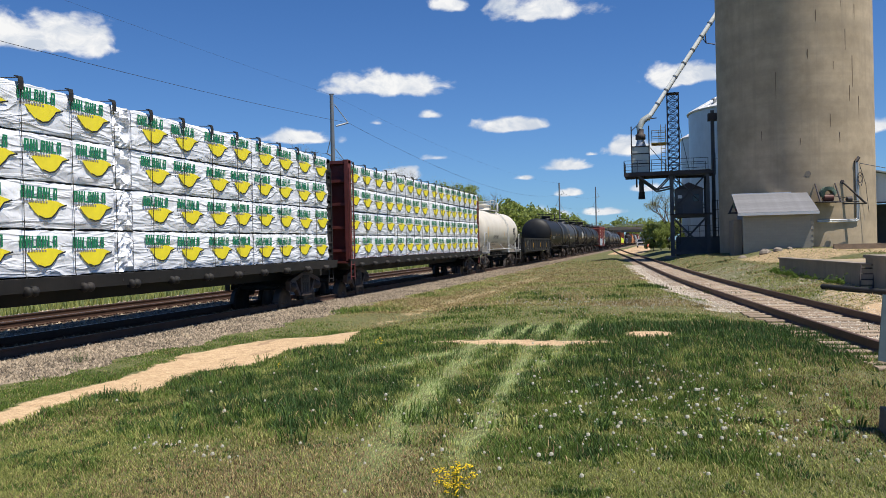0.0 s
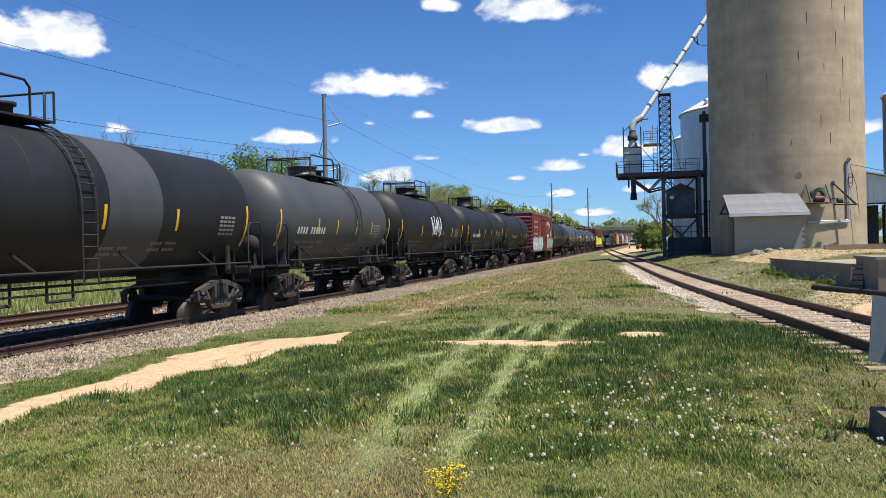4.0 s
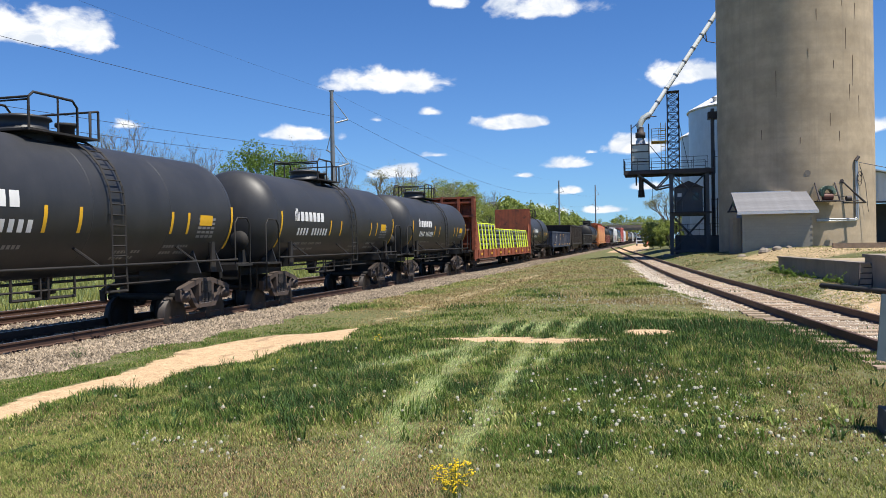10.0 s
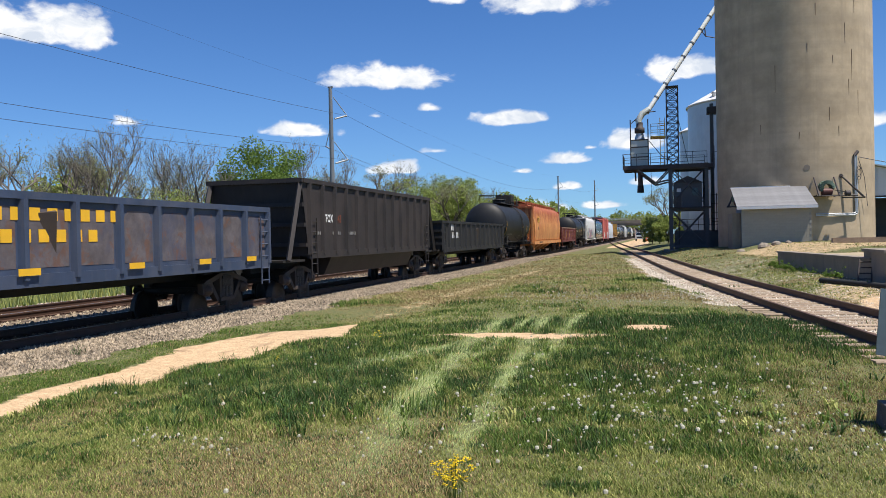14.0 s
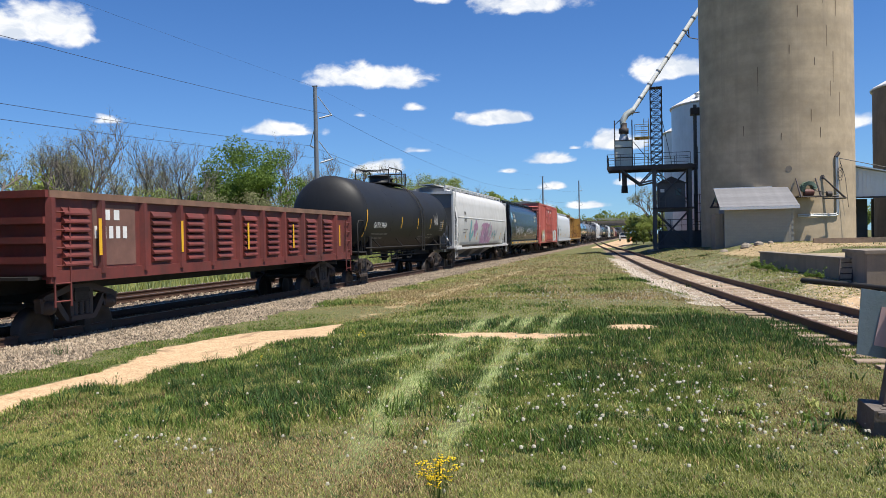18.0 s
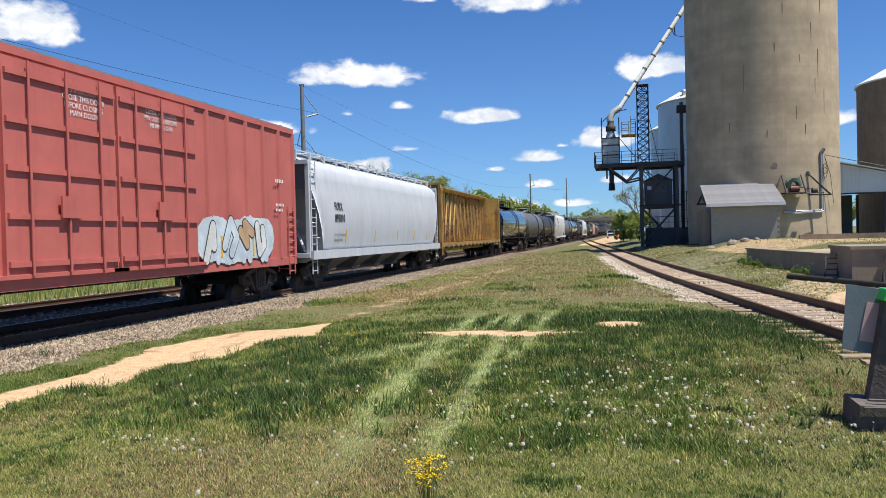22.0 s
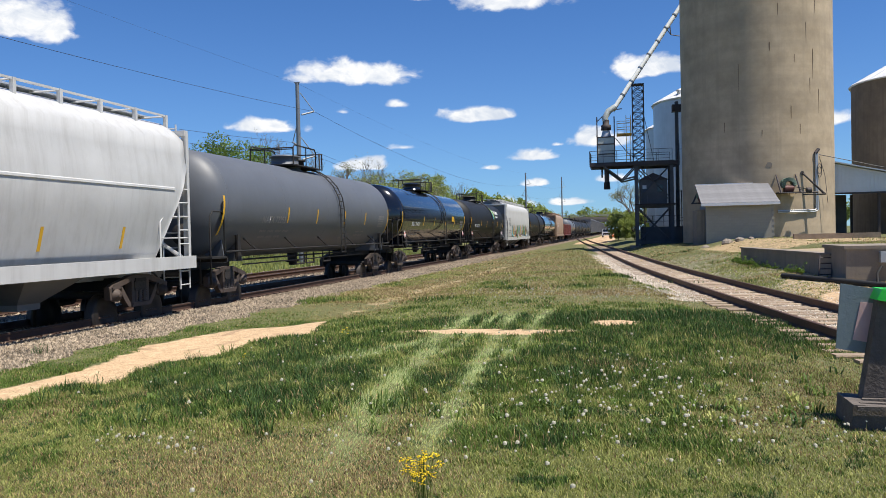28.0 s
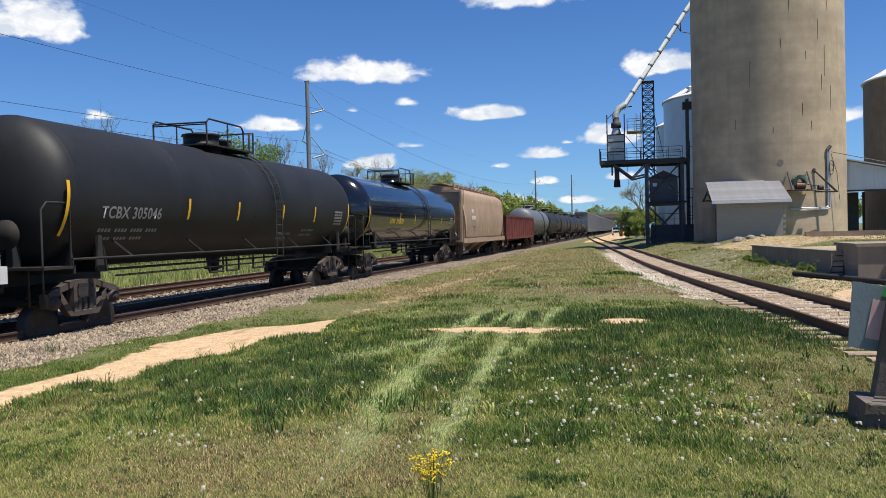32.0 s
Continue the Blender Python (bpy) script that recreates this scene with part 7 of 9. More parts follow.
def bulkhead(car, half, s, mat, top, w=1.42, inset=0.62, thick=0.3):
    flip = pose(0, 0, 0) if s > 0 else pose(0, 0, 0, 0, 0, 180)
    y1 = half - inset
    b = part("bulkhead", Mesh().box(-w, w, y1 - thick, y1 - thick + 0.06, 1.1, top), mat, car, at=flip)
    for x in (-w + 0.07, -0.5, 0.5, w - 0.07):
        part("bulkhead_post", Mesh().box(x - 0.07, x + 0.07, y1 - thick + 0.06, y1, 1.1, top), mat, b)
    for z in (1.5, 2.3, 3.1, 3.9, top - 0.08):
        if z < top:
            part("bulkhead_rib", Mesh().box(-w, w, y1 - thick + 0.06, y1 - 0.05, z - 0.05, z + 0.05), mat, b)
    part("end_ladder", side_ladder(w + 0.03, y1 - 0.2, 0.5, top - 0.3, 10, 0.34), mat, car, at=flip if s > 0 else pose(0, -2 * (y1 - 0.2), 0))
    return b


def centerbeam(L, mat, label, loaded, top=4.62):
    car = thing("centerbeam_flatcar", label, "centerbeam flatcar", group="train cars")
    half = L / 2
    e = half - 0.62
    part("deck", Mesh().box(-1.42, 1.42, -e, e, 1.06, 1.14), mat, car)
    for s in (-1, 1):
        part("side_sill", Mesh().prism([(s * 1.36, 0.96), (s * 1.44, 0.96), (s * 1.48, 1.2), (s * 1.36, 1.2)], "y", -e, e), M_STEEL_BLACK if loaded else mat, car)
        add_truck(car, s * (half - 2.3))
        bulkhead(car, half, s, mat, top if s < 0 else top - 0.12, 1.42 if s < 0 or not loaded else 1.28)
        wn = int(L / 1.45)
        for i in range(wn):
            y = -e + 1.0 + (2 * e - 2.0) * i / (wn - 1)
            if s > 0:
                part("winch", Mesh().turned([(-0.13, 0.03), (-0.12, 0.09), (-0.05, 0.09), (-0.04, 0.06), (0.04, 0.06), (0.05, 0.09), (0.12, 0.09), (0.13, 0.03)], "y", 8, (1.47, y, 0.98)), M_STEEL_BLACK if loaded else M_FRAME_RUST, car)
    part("centre_sill", Mesh().box(-0.36, 0.36, -half + 0.5, half - 0.5, 0.66, 1.06), M_STEEL_BLACK if loaded else mat, car)
    add_coupler(car, L)
    tr = part("top_chord", Mesh().prism([(-0.42, top - 0.02), (-0.36, top - 0.16), (0.36, top - 0.16), (0.42, top - 0.02), (0.42, top + 0.03), (-0.42, top + 0.03)], "y", -e, e), mat, car)
    n = 16
    for i in range(n + 1):
        y = -e + 0.3 + (2 * e - 0.6) * i / n
        part("post", Mesh().prism([(-0.15, 1.14), (0.15, 1.14), (0.10, top - 0.14), (-0.10, top - 0.14)], "y", y - 0.10, y + 0.10), mat if loaded else M_CENTER_POST, car)
        if i < n and not loaded:
            d = (2 * e - 0.6) / n
            a, b = (1.25, top - 0.3) if i < n / 2 else (top - 0.3, 1.25)
            part("diagonal", Mesh().strut((0.04, y + 0.1, a), (0.04, y + d - 0.1, b), 0.11), mat, car)
            if i % 3 == 1:
                part("diagonal", Mesh().strut((-0.1, y + 0.1, b), (-0.1, y + d - 0.1, a), 0.11), mat, car)
            part("tie_cable", Mesh().tube((0.40, y, 2.3), (1.40, y + 0.7, 1.2), 0.012, 4), M_STEEL_BLACK, car)
    if loaded:
        # two packs to each half of the car; the first car's load leaves a gathered fold amidships
        fold = 0.62 if mat is M_STEEL_BLACK else 0.0
        long_ = (2 * e - 0.5 - fold) / 4
        rng = random.Random(int(L * 100))
        for s in (1, -1):
            for layer in range(4):
                z = 1.22 + layer * 0.835
                for i in range(4):
                    y = -e + 0.25 + long_ * (i + 0.5) + (fold if i > 1 else 0.0)
                    ob = part("lumber_pack", rng.choice(BUNDLES), None, car, "lumber pack in white printed wrap", pose(rng.uniform(-.025, .02), y, z, rng.uniform(-.25, .25), 0, 0 if s > 0 else 180))
                    ob.scale = (1, (long_ - 0.015) / 5.10, 1)
                    if s > 0:
                        off = rng.uniform(-0.30, 0.18)
                        for n_ in range(4):
                            at = pose(0, max(-2.05, min(1.88, -1.86 + 1.27 * n_ + off + rng.uniform(-.06, .06))), rng.uniform(-.03, .015), rng.uniform(-1.2, 1.2))
                            for nm, me in zip(("wrap_print", "wrap_lettering", "wrap_line", "wrap_outline"), rng.choice(PRINTS)):
                                bit = part(nm, me, None, ob, at=at)
                                if nm in ("wrap_line", "wrap_lettering"):
                                    bit["kind"] = "stuff"
                if fold:
                    part("wrap_fold", rng.choice(FOLDED), None, car, "gathered end of the white wrap", pose(0, -e + 0.25 + 2 * long_ + fold / 2, z, 0, 0, 0 if s > 0 else 180))
        for i in range(int(2 * e / 1.22)):
            y = -e + 0.7 + i * 1.22
            part("tie_cable", Mesh().bars([(0.45, y, top + 0.02), (1.30, y, 4.585), (1.352, y, 4.52), (1.352, y + 0.02, 1.25), (1.47, y + 0.02, 1.05)], 0.008, 4), M_RUBBER, car)
            part("corner_guard", Mesh().prism([(1.27, 4.60), (1.345, 4.585), (1.362, 4.50), (1.362, 4.38), (1.372, 4.38), (1.374, 4.53), (1.355, 4.605), (1.28, 4.62)], "y", y - 0.055, y + 0.055), M_RUBBER, car)
    return car


def bulkhead_flat(L, mat, label):
    car = thing("bulkhead_flatcar", label, "bulkhead flatcar", group="train cars")
    half = L / 2
    e = half - 0.62
    part("deck", Mesh().box(-1.4, 1.4, -e, e, 1.02, 1.12), M_TIMBER, car)
    for s in (-1, 1):
        part("side_sill", Mesh().prism([(s * 1.36, 0.62), (s * 1.46, 0.62), (s * 1.46, 1.16), (s * 1.36, 1.16)], "y", -e, e), mat, car)
        add_truck(car, s * (half - 2.3))
        flip = pose(0, 0, 0) if s > 0 else pose(0, 0, 0, 0, 0, 180)
        bulkhead(car, half, s, mat, 4.25, inset=0.62, thick=0.55)
        for x in (-1.4, 1.4):
            part("bulkhead_brace", Mesh().prism([(e - 0.55, 1.1), (e - 1.7, 1.1), (e - 0.55, 3.0)], "x", x - 0.03, x + 0.03), mat, car, at=flip)
    add_coupler(car, L)
    part("centre_sill", Mesh().box(-0.36, 0.36, -half + 0.5, half - 0.5, 0.66, 1.02), M_STEEL_BLACK, car)
    for i in range(15):
        y = -e + 0.9 + (2 * e - 1.8) * i / 14
        part("stake_pocket", Mesh().box(1.46, 1.52, y - 0.08, y + 0.08, 0.72, 1.12), mat, car)
    for i in range(7):
        y = -e + 1.6 + (2 * e - 3.2) * i / 6
        part("reflector", Mesh().box(1.522, 1.526, y - 0.2, y + 0.2, 0.82, 0.95), M_STRIPE, car)
    pipe = Mesh().tube((0, -3.0, 0), (0, 3.0, 0), 0.128, 14, caps=True)
    pipe.turned([(2.78, 0.142), (3.02, 0.142)], "y", 14)
    pipe_data = pipe.data("pipe", M_PIPE)
    for b in range(3):
        yc = -e + 4.1 + b * (2 * e - 8.2) / 2
        rows = 5 if b == 0 else 4
        for yy in (-2.2, 0, 2.2):
            part("dunnage", Mesh().box(-1.25, 1.25, yc + yy - 0.08, yc + yy + 0.08, 1.12, 1.28), M_TIMBER_PALE, car)
        for rz in range(rows):
            for i in range(8):
                part("pipe", pipe_data, None, car, at=pose(-1.10 + i * 0.314, yc + (0.06 if (rz + i) % 2 else -0.05), 1.41 + rz * 0.29))
        top = 1.41 + rows * 0.29 - 0.14
        for yy in (-2.5, -1.5, -0.55, 0.55, 1.5, 2.5):
            for dy in (-0.14, 0.14):
                st = Mesh().bars([(1.44, yc + yy + dy * 1.0, 1.1), (1.30, yc + yy, top), (-1.30, yc + yy, top), (-1.44, yc + yy + dy * 1.0, 1.1)], 0.036, 4)
                part("strap", st, M_STRAP, car, "lime-green tie-down strap")
    return car


# ---- the train, car by car ----
# where the gaps between cars stand at the clip's start
ENDS = [2.9, 25.75, 48.6, 62.7, 79.7, 97.6, 109.2, 122.5, 135.6, 148.85, 165.2, 183.0, 200.1, 213.0, 225.95, 238.9, 261.7, 274.2, 292.1, 309.1,
        326.7, 340.0, 361.05, 377.9, 393.7, 413.4, 432.9, 452.6, 472.3, 494.9, 513.0, 530.2, 545.7, 564.85, 582.6, 600.6, 618.3, 637.6,
        655.4, 673.9, 691.3, 711.2]
TRAIN = []


def couple(make, *args, **kw):
    """Builds the next car to the length of its place and sets it there."""
    i = len(TRAIN)
    car = make(ENDS[i + 1] - ENDS[i], *args, **kw)
    TRAIN.append((car, 0.5 * (ENDS[i] + ENDS[i + 1])))
    car.matrix_basis = pose(TRACK_X, TRAIN[-1][1], 0)
    return car


def scrap(car, e, w, floor, top):
    rng = random.Random(2)
    m = Mesh()
    for i in range(60):
        y, x = rng.uniform(-e + 0.5, e - 0.5), rng.uniform(-w + 0.3, w - 0.3)
        s = rng.uniform(0.1, 0.3)
        m.tube((x, y, floor), (x + rng.uniform(-.2, .2), y + rng.uniform(-.3, .3), top - 0.25 + rng.uniform(-.2, .22)), s, 5)
    tagged(part("load", m, M_FRAME_RUST, car, "scrap load"), kind="stuff")


def stone_load(car, e, w, floor, top):
    rng = random.Random(4)
    m = Mesh()
    nx, ny = 10, 60
    for j in range(ny + 1):
        for i in range(nx + 1):
            x, y = -w + 0.06 + (2 * w - 0.12) * i / nx, -e + 0.1 + (2 * e - 0.2) * j / ny
            m.v.append((x, y, top - 0.28 + 0.22 * math.sin(math.pi * i / nx) + rng.uniform(-0.06, 0.06)))
    for j in range(ny):
        for i in range(nx):
            a = j * (nx + 1) + i
            m.face((a, a + 1, a + nx + 2, a + nx + 1))
    part("load", m, M_CONCRETE, car, "pale heaped load")


def words(name, lines, size, mat, parent, at):
    """Readable writing with the built-in font, turned into a mesh on the car's side."""
    cu = bpy.data.curves.new(name, "FONT")
    cu.body, cu.size, cu.align_x, cu.extrude = "\n".join(lines), size, "CENTER", 0.002
    tmp = bpy.data.objects.new(name, cu)
    me = bpy.data.meshes.new_from_object(tmp)
    bpy.data.objects.remove(tmp)
    me.materials.clear()
    me.materials.append(mat)
    return part("writing", me, None, parent, at=at)


T = tank_car
couple(centerbeam, M_STEEL_BLACK, "dark centerbeam flatcar stacked with white-wrapped lumber packs", True)
couple(centerbeam, M_CENTER_RED, "oxide-red centerbeam flatcar stacked with white-wrapped lumber packs", True)
couple(T, M_TANK[4], "cream-white tank car with rust stains and black marks", r=1.40, zc=2.48, letter=M_LETTER_BLACK, rail_mat=M_HOPPER_WHITE, stripes=(-.37, .02), letter_at=-0.24, big=0.2, marks="SHPX 204683",
       extra=scrawl(0.27, 4, 5, M_LETTER_BLACK, 0.4), dim=True)
gon_a = couple(gondola, M_GON_BLACK, "black ribbed steel gondola with white marks", top=2.0, posts=12)
for txt, yy, zz, sz in (("SUEX", -6.27, 1.58, 0.34), ("721", -6.08, 1.30, 0.32), ("LD LMT 194500", -6.27, 1.18, 0.11), ("LT WT   68500", -6.27, 1.07, 0.11)):
    side_text(gon_a, txt, sz, M_LETTER, lambda z: 1.53, yy, zz)
for f in (-0.44, -0.2, 0.05, 0.28):
    part("reflector", Mesh().box(1.63, 1.634, f * 17, f * 17 + 0.09, 1.25, 1.65), M_STRIPE, gon_a)
couple(T, M_TANK[0], "long black tank car with white marks and yellow reflectors", bands=((0.16, 0.9),), marks="GATX 202232")
couple(T, M_TANK[5], "short dusty charcoal tank car with pale streaks", r=1.46)
couple(T, M_TANK[0], "black tank car with white spray tag near the end", r=1.50, extra=scrawl(-0.06, 5, 9, M_LETTER, 0.7), letter=None)
couple(T, M_TANK[0], "short black tank car with white marks", r=1.46, dome=0.7)
couple(T, M_TANK[0], "short black tank car with yellow lettering", r=1.46, letter=M_LETTER_YELLOW, letter_at=-0.22, marks="UTLX 600736")
cn = couple(boxcar, M_BOX_RED, "oxide-red ribbed boxcar with sprayed graffiti along its foot", top=4.36, ribs=15, doors=((-0.055, 0.135),))
flat_marks(cn, 1.575, [(-6.6, 3.48, 8, 0.30, 0.2), (-6.6, 3.02, 8, 0.30, 0.2), (-6.6, 2.38, 9, 0.27, 0.2)], plain("worn_cream_paint", (0.44, 0.31, 0.25), 0.6))
flat_marks(cn, 1.575, [(-6.6, 2.82, 1, 4.4, 0.05), (-6.6, 2.16, 1, 4.4, 0.05), (-6.6, 1.8, 6, 0.12, 0.1), (-4.9, 1.8, 6, 0.12, 0.1), (-3.0, 2.6, 6, 0.12, 0.08), (-3.0, 2.4, 6, 0.12, 0.08), (-3.0, 2.2, 5, 0.12, 0.08)], M_LETTER_DIM)
graffiti_piece(cn, lambda z: 1.574, -7.3, -0.7, 0.92, 2.25, 3, ("white", "cloud", "pale_blue", "white"), "white and blue spray-painted lettering shapes", "pale_blue", 1.3)
graffiti_piece(cn, lambda z: 1.574, 2.0, 7.3, 1.05, 2.2, 6, ("tan", "cloud"), "tan spray-painted lettering shapes", "teal", 0.95)
worm = Mesh()
ribbon(worm, [(4.15, 3.58), (2.95, 3.58), (2.72, 3.50), (2.62, 3.28), (2.62, 2.62), (2.72, 2.42), (2.95, 2.34), (4.05, 2.34), (4.28, 2.42), (4.38, 2.62), (4.40, 3.25), (4.55, 3.50), (4.78, 3.56), (5.0, 3.42),
              (5.85, 2.48), (6.05, 2.36), (6.28, 2.42), (6.36, 2.62), (6.38, 3.62)], 0.34, lambda z: 1.576, 0.0)
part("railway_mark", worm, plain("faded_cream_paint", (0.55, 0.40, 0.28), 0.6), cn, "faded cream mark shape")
for y in (-7.2, -4.6, -3.6, -1.9, 2.2, 4.6):
    part("reflector", Mesh().box(1.584, 1.588, y, y + (0.09 if y < -7 else 0.5), 1.15, 1.9 if y < -7 else 1.3), M_STRIPE, cn)
couple(T, M_TANK[0], "long black tank car with white marks and many reflectors", stripes=(-.40, -.22, -.14, -.06, .06, .18, .3, .42), marks="CGTX 30139", letter_at=-0.385, big=0.22)
couple(T, M_TANK[5], "long dusty grey-black tank car with a dark painted patch", stripes=(-.43, -.2, -.05, .1, .17, .27, .42), r=1.52, marks="CGTX 30126", big=0.24, letter_at=-0.365,
       extra=lambda car, r, zc, L: part("patch", curved_patch(Mesh(), r, zc, 0.21 * L, 0.32 * L, zc + 0.18, zc + 0.62, 0.005, 5), M_TANK[0], car))
for k in range(3):
    couple(T, M_TANK[1], "short black tank car with white maker's mark shapes", r=1.36, zc=2.40, stripes=(-.38, -.1, -.03, .2, .25, .4), extra=logo_procor, letter_at=-0.29, big=0.21, walk_len=0.95, ladder_y=0.62, dome=0.36)
couple(bulkhead_flat, M_FLAT_ORANGE, "rusty orange bulkhead flatcar loaded with strapped grey pipes")
couple(T, M_TANK[1], "short black tank car behind the pipe load", r=1.36, zc=2.40, stripes=(-.38, -.1, -.03, .2, .25, .4), extra=logo_procor, letter_at=-0.29, big=0.21, walk_len=0.95, ladder_y=0.62, dome=0.36, marks="PROX 16536")
gb = couple(gondola, M_GON_BLUE, "worn blue gondola with scuffed panels", top=2.5, posts=13, panel=M_GON_PANEL, load=scrap)
for txt, yy, zz, sz in (("WFRX", -5.48, 1.85, 0.36), ("3200", -5.48, 1.50, 0.36), ("43", -4.22, 1.50, 0.36)):
    side_text(gb, txt, sz, M_LETTER, lambda z: 1.535, yy, zz)
flat_marks(gb, 1.535, [(-6.0, 1.3, 9, 0.11, 0.1)], M_LETTER)
flat_marks(gb, 1.535, [(-1.3, 2.05, 8, 0.42, 0.22), (-1.1, 1.68, 6, 0.42, 0.22)], M_STRIPE)
for f in (-0.42, -0.2, -0.05, 0.12, 0.27, 0.4):
    part("reflector", Mesh().box(1.64, 1.644, f * 17, f * 17 + 0.5, 1.13, 1.25), M_STRIPE, gb)
gt = couple(gondola, M_GON_BROWN, "tall black-brown open hopper gondola with flared ends", top=3.45, posts=13, slope=0.4, floor=1.2, inset=0.75)
side_text(gt, "TFOX", 0.34, M_LETTER, lambda z: 1.53, -5.42, 2.2)
side_text(gt, "343", 0.34, M_FLAT_ORANGE, lambda z: 1.53, -4.38, 2.2)
flat_marks(gt, 1.535, [(-6.1, 1.8, 4, 0.12, 0.1), (-4.7, 1.8, 6, 0.12, 0.1), (-3.3, 1.8, 6, 0.12, 0.1)], M_LETTER_DIM)
part("belly", Mesh().prism([(-1.5, 1.22), (1.5, 1.22), (1.15, 0.5), (-1.15, 0.5)], "y", -4.6, 4.6), M_GON_BROWN, gt, "deep belly between the trucks")
gs = couple(gondola, M_GON_BLACK, "black gondola with rusted scrap load", top=2.45, posts=13, load=scrap)
flat_marks(gs, 1.535, [(-6.2, 2.0, 4, 0.28, 0.3), (-6.0, 1.6, 5, 0.28, 0.3)], M_LETTER)
couple(T, M_TANK[0], "black tank car with long top platform and two valve boxes", r=1.50, walk_len=3.6, stripes=(-.4, .14, .28, .40), letter=None,
       extra=lambda car, r, zc, L: part("valve_box", Mesh().box(-0.6, 0.6, 1.6, 3.0, zc + r + 0.06, zc + r + 0.85), M_STEEL_BLACK, car))


def utility_marks(car, L):
    part("owner_panel", Mesh().box(1.572, 1.580, -0.36 * L, -0.36 * L + 1.05, 2.85, 3.35), M_STRIPE, car, "yellow owner panel")
    side_text(car, "UTCX", 0.36, M_LETTER_BLACK, lambda z: 1.576, -0.36 * L + 0.06, 2.98)
    side_text(car, "54593", 0.34, M_LETTER_BLACK, lambda z: hopper_ring(z, 1.58, 4.40) + 0.006, -0.36 * L, 2.2)
    flat_marks(car, 1.612, [(-0.32 * L, 1.04, 15, 0.13, 0.11)], M_LETTER_BLACK)


couple(hopper_car, M_HOPPER_ORANGE, "rust-streaked orange covered hopper with yellow owner panel", marks=utility_marks, bays=4, roof=4.40)
gr = couple(gondola, M_GON_RED, "brown-red corrugated gondola with patched sides", top=2.55, posts=11, louver=True, load=stone_load)
part("patch_panel", Mesh().box(1.526, 1.534, -6.45, -5.1, 1.2, 2.38), surface("patched_panel", (0.17, 0.085, 0.065), 0.75, 0.0, 0.3, 2.0, 20, 0.1, dirt=(0.09, 0.05, 0.04), dirt_amount=0.6), gr, "patched side panel with the car's marks")
flat_marks(gr, 1.535, [(-6.1, 2.08, 2, 0.3, 0.2)], M_LETTER)
flat_marks(gr, 1.535, [(-6.4, 1.72, 5, 0.22, 0.24)], M_LETTER)
for f in (-0.40, -0.22, -0.02, 0.16, 0.4):
    part("reflector", Mesh().box(1.63, 1.634, f * 16, f * 16 + 0.09, 1.4, 2.1), M_STRIPE, gr)
couple(T, M_TANK[0], "black tank car with white spray tag", r=1.53, extra=scrawl(0.24, 4, 21, M_LETTER_DIM, 0.42), stripes=(-.42, -.12, .05, .2, .36), marks="GATX 9964", letter_at=-0.36, big=0.22)


def marks_at(f, z=2.4, n=(4, 6), mat=M_LETTER_BLACK, size=0.26, tuck=0.0, lines=()):
    def out(h):
        return hopper_ring(h, 1.58, 4.40, tuck) + 0.004

    def draw(car, L):
        for k, txt in enumerate(lines):
            side_text(car, txt, size * 1.3, mat, out, f * L, z + 0.42 - 0.42 * k)
        for k, (dz, w) in enumerate(() if lines else ((0.42, size), (0.0, size))):
            flat_marks(car, out(z + dz + 0.15), [(f * L, z + dz, n[k], w, w * 1.15)], mat)
        flat_marks(car, out(z - 0.5), [(f * L, z - 0.5, 12, 0.1, 0.08)], M_LETTER_DIM)
        flat_marks(car, out(z - 0.65), [(f * L, z - 0.68, 9, 0.1, 0.08)], M_LETTER_DIM)
        for g in (-0.3, -0.12, 0.05, 0.2, 0.33):
            part("reflector", Mesh().sheet([(out(1.45), g * L, 1.45), (out(1.45), g * L + 0.08, 1.45), (out(1.9), g * L + 0.08, 1.9), (out(1.9), g * L, 1.9)], 0.006, (1, 0, 0)), M_STRIPE, car)
    return draw


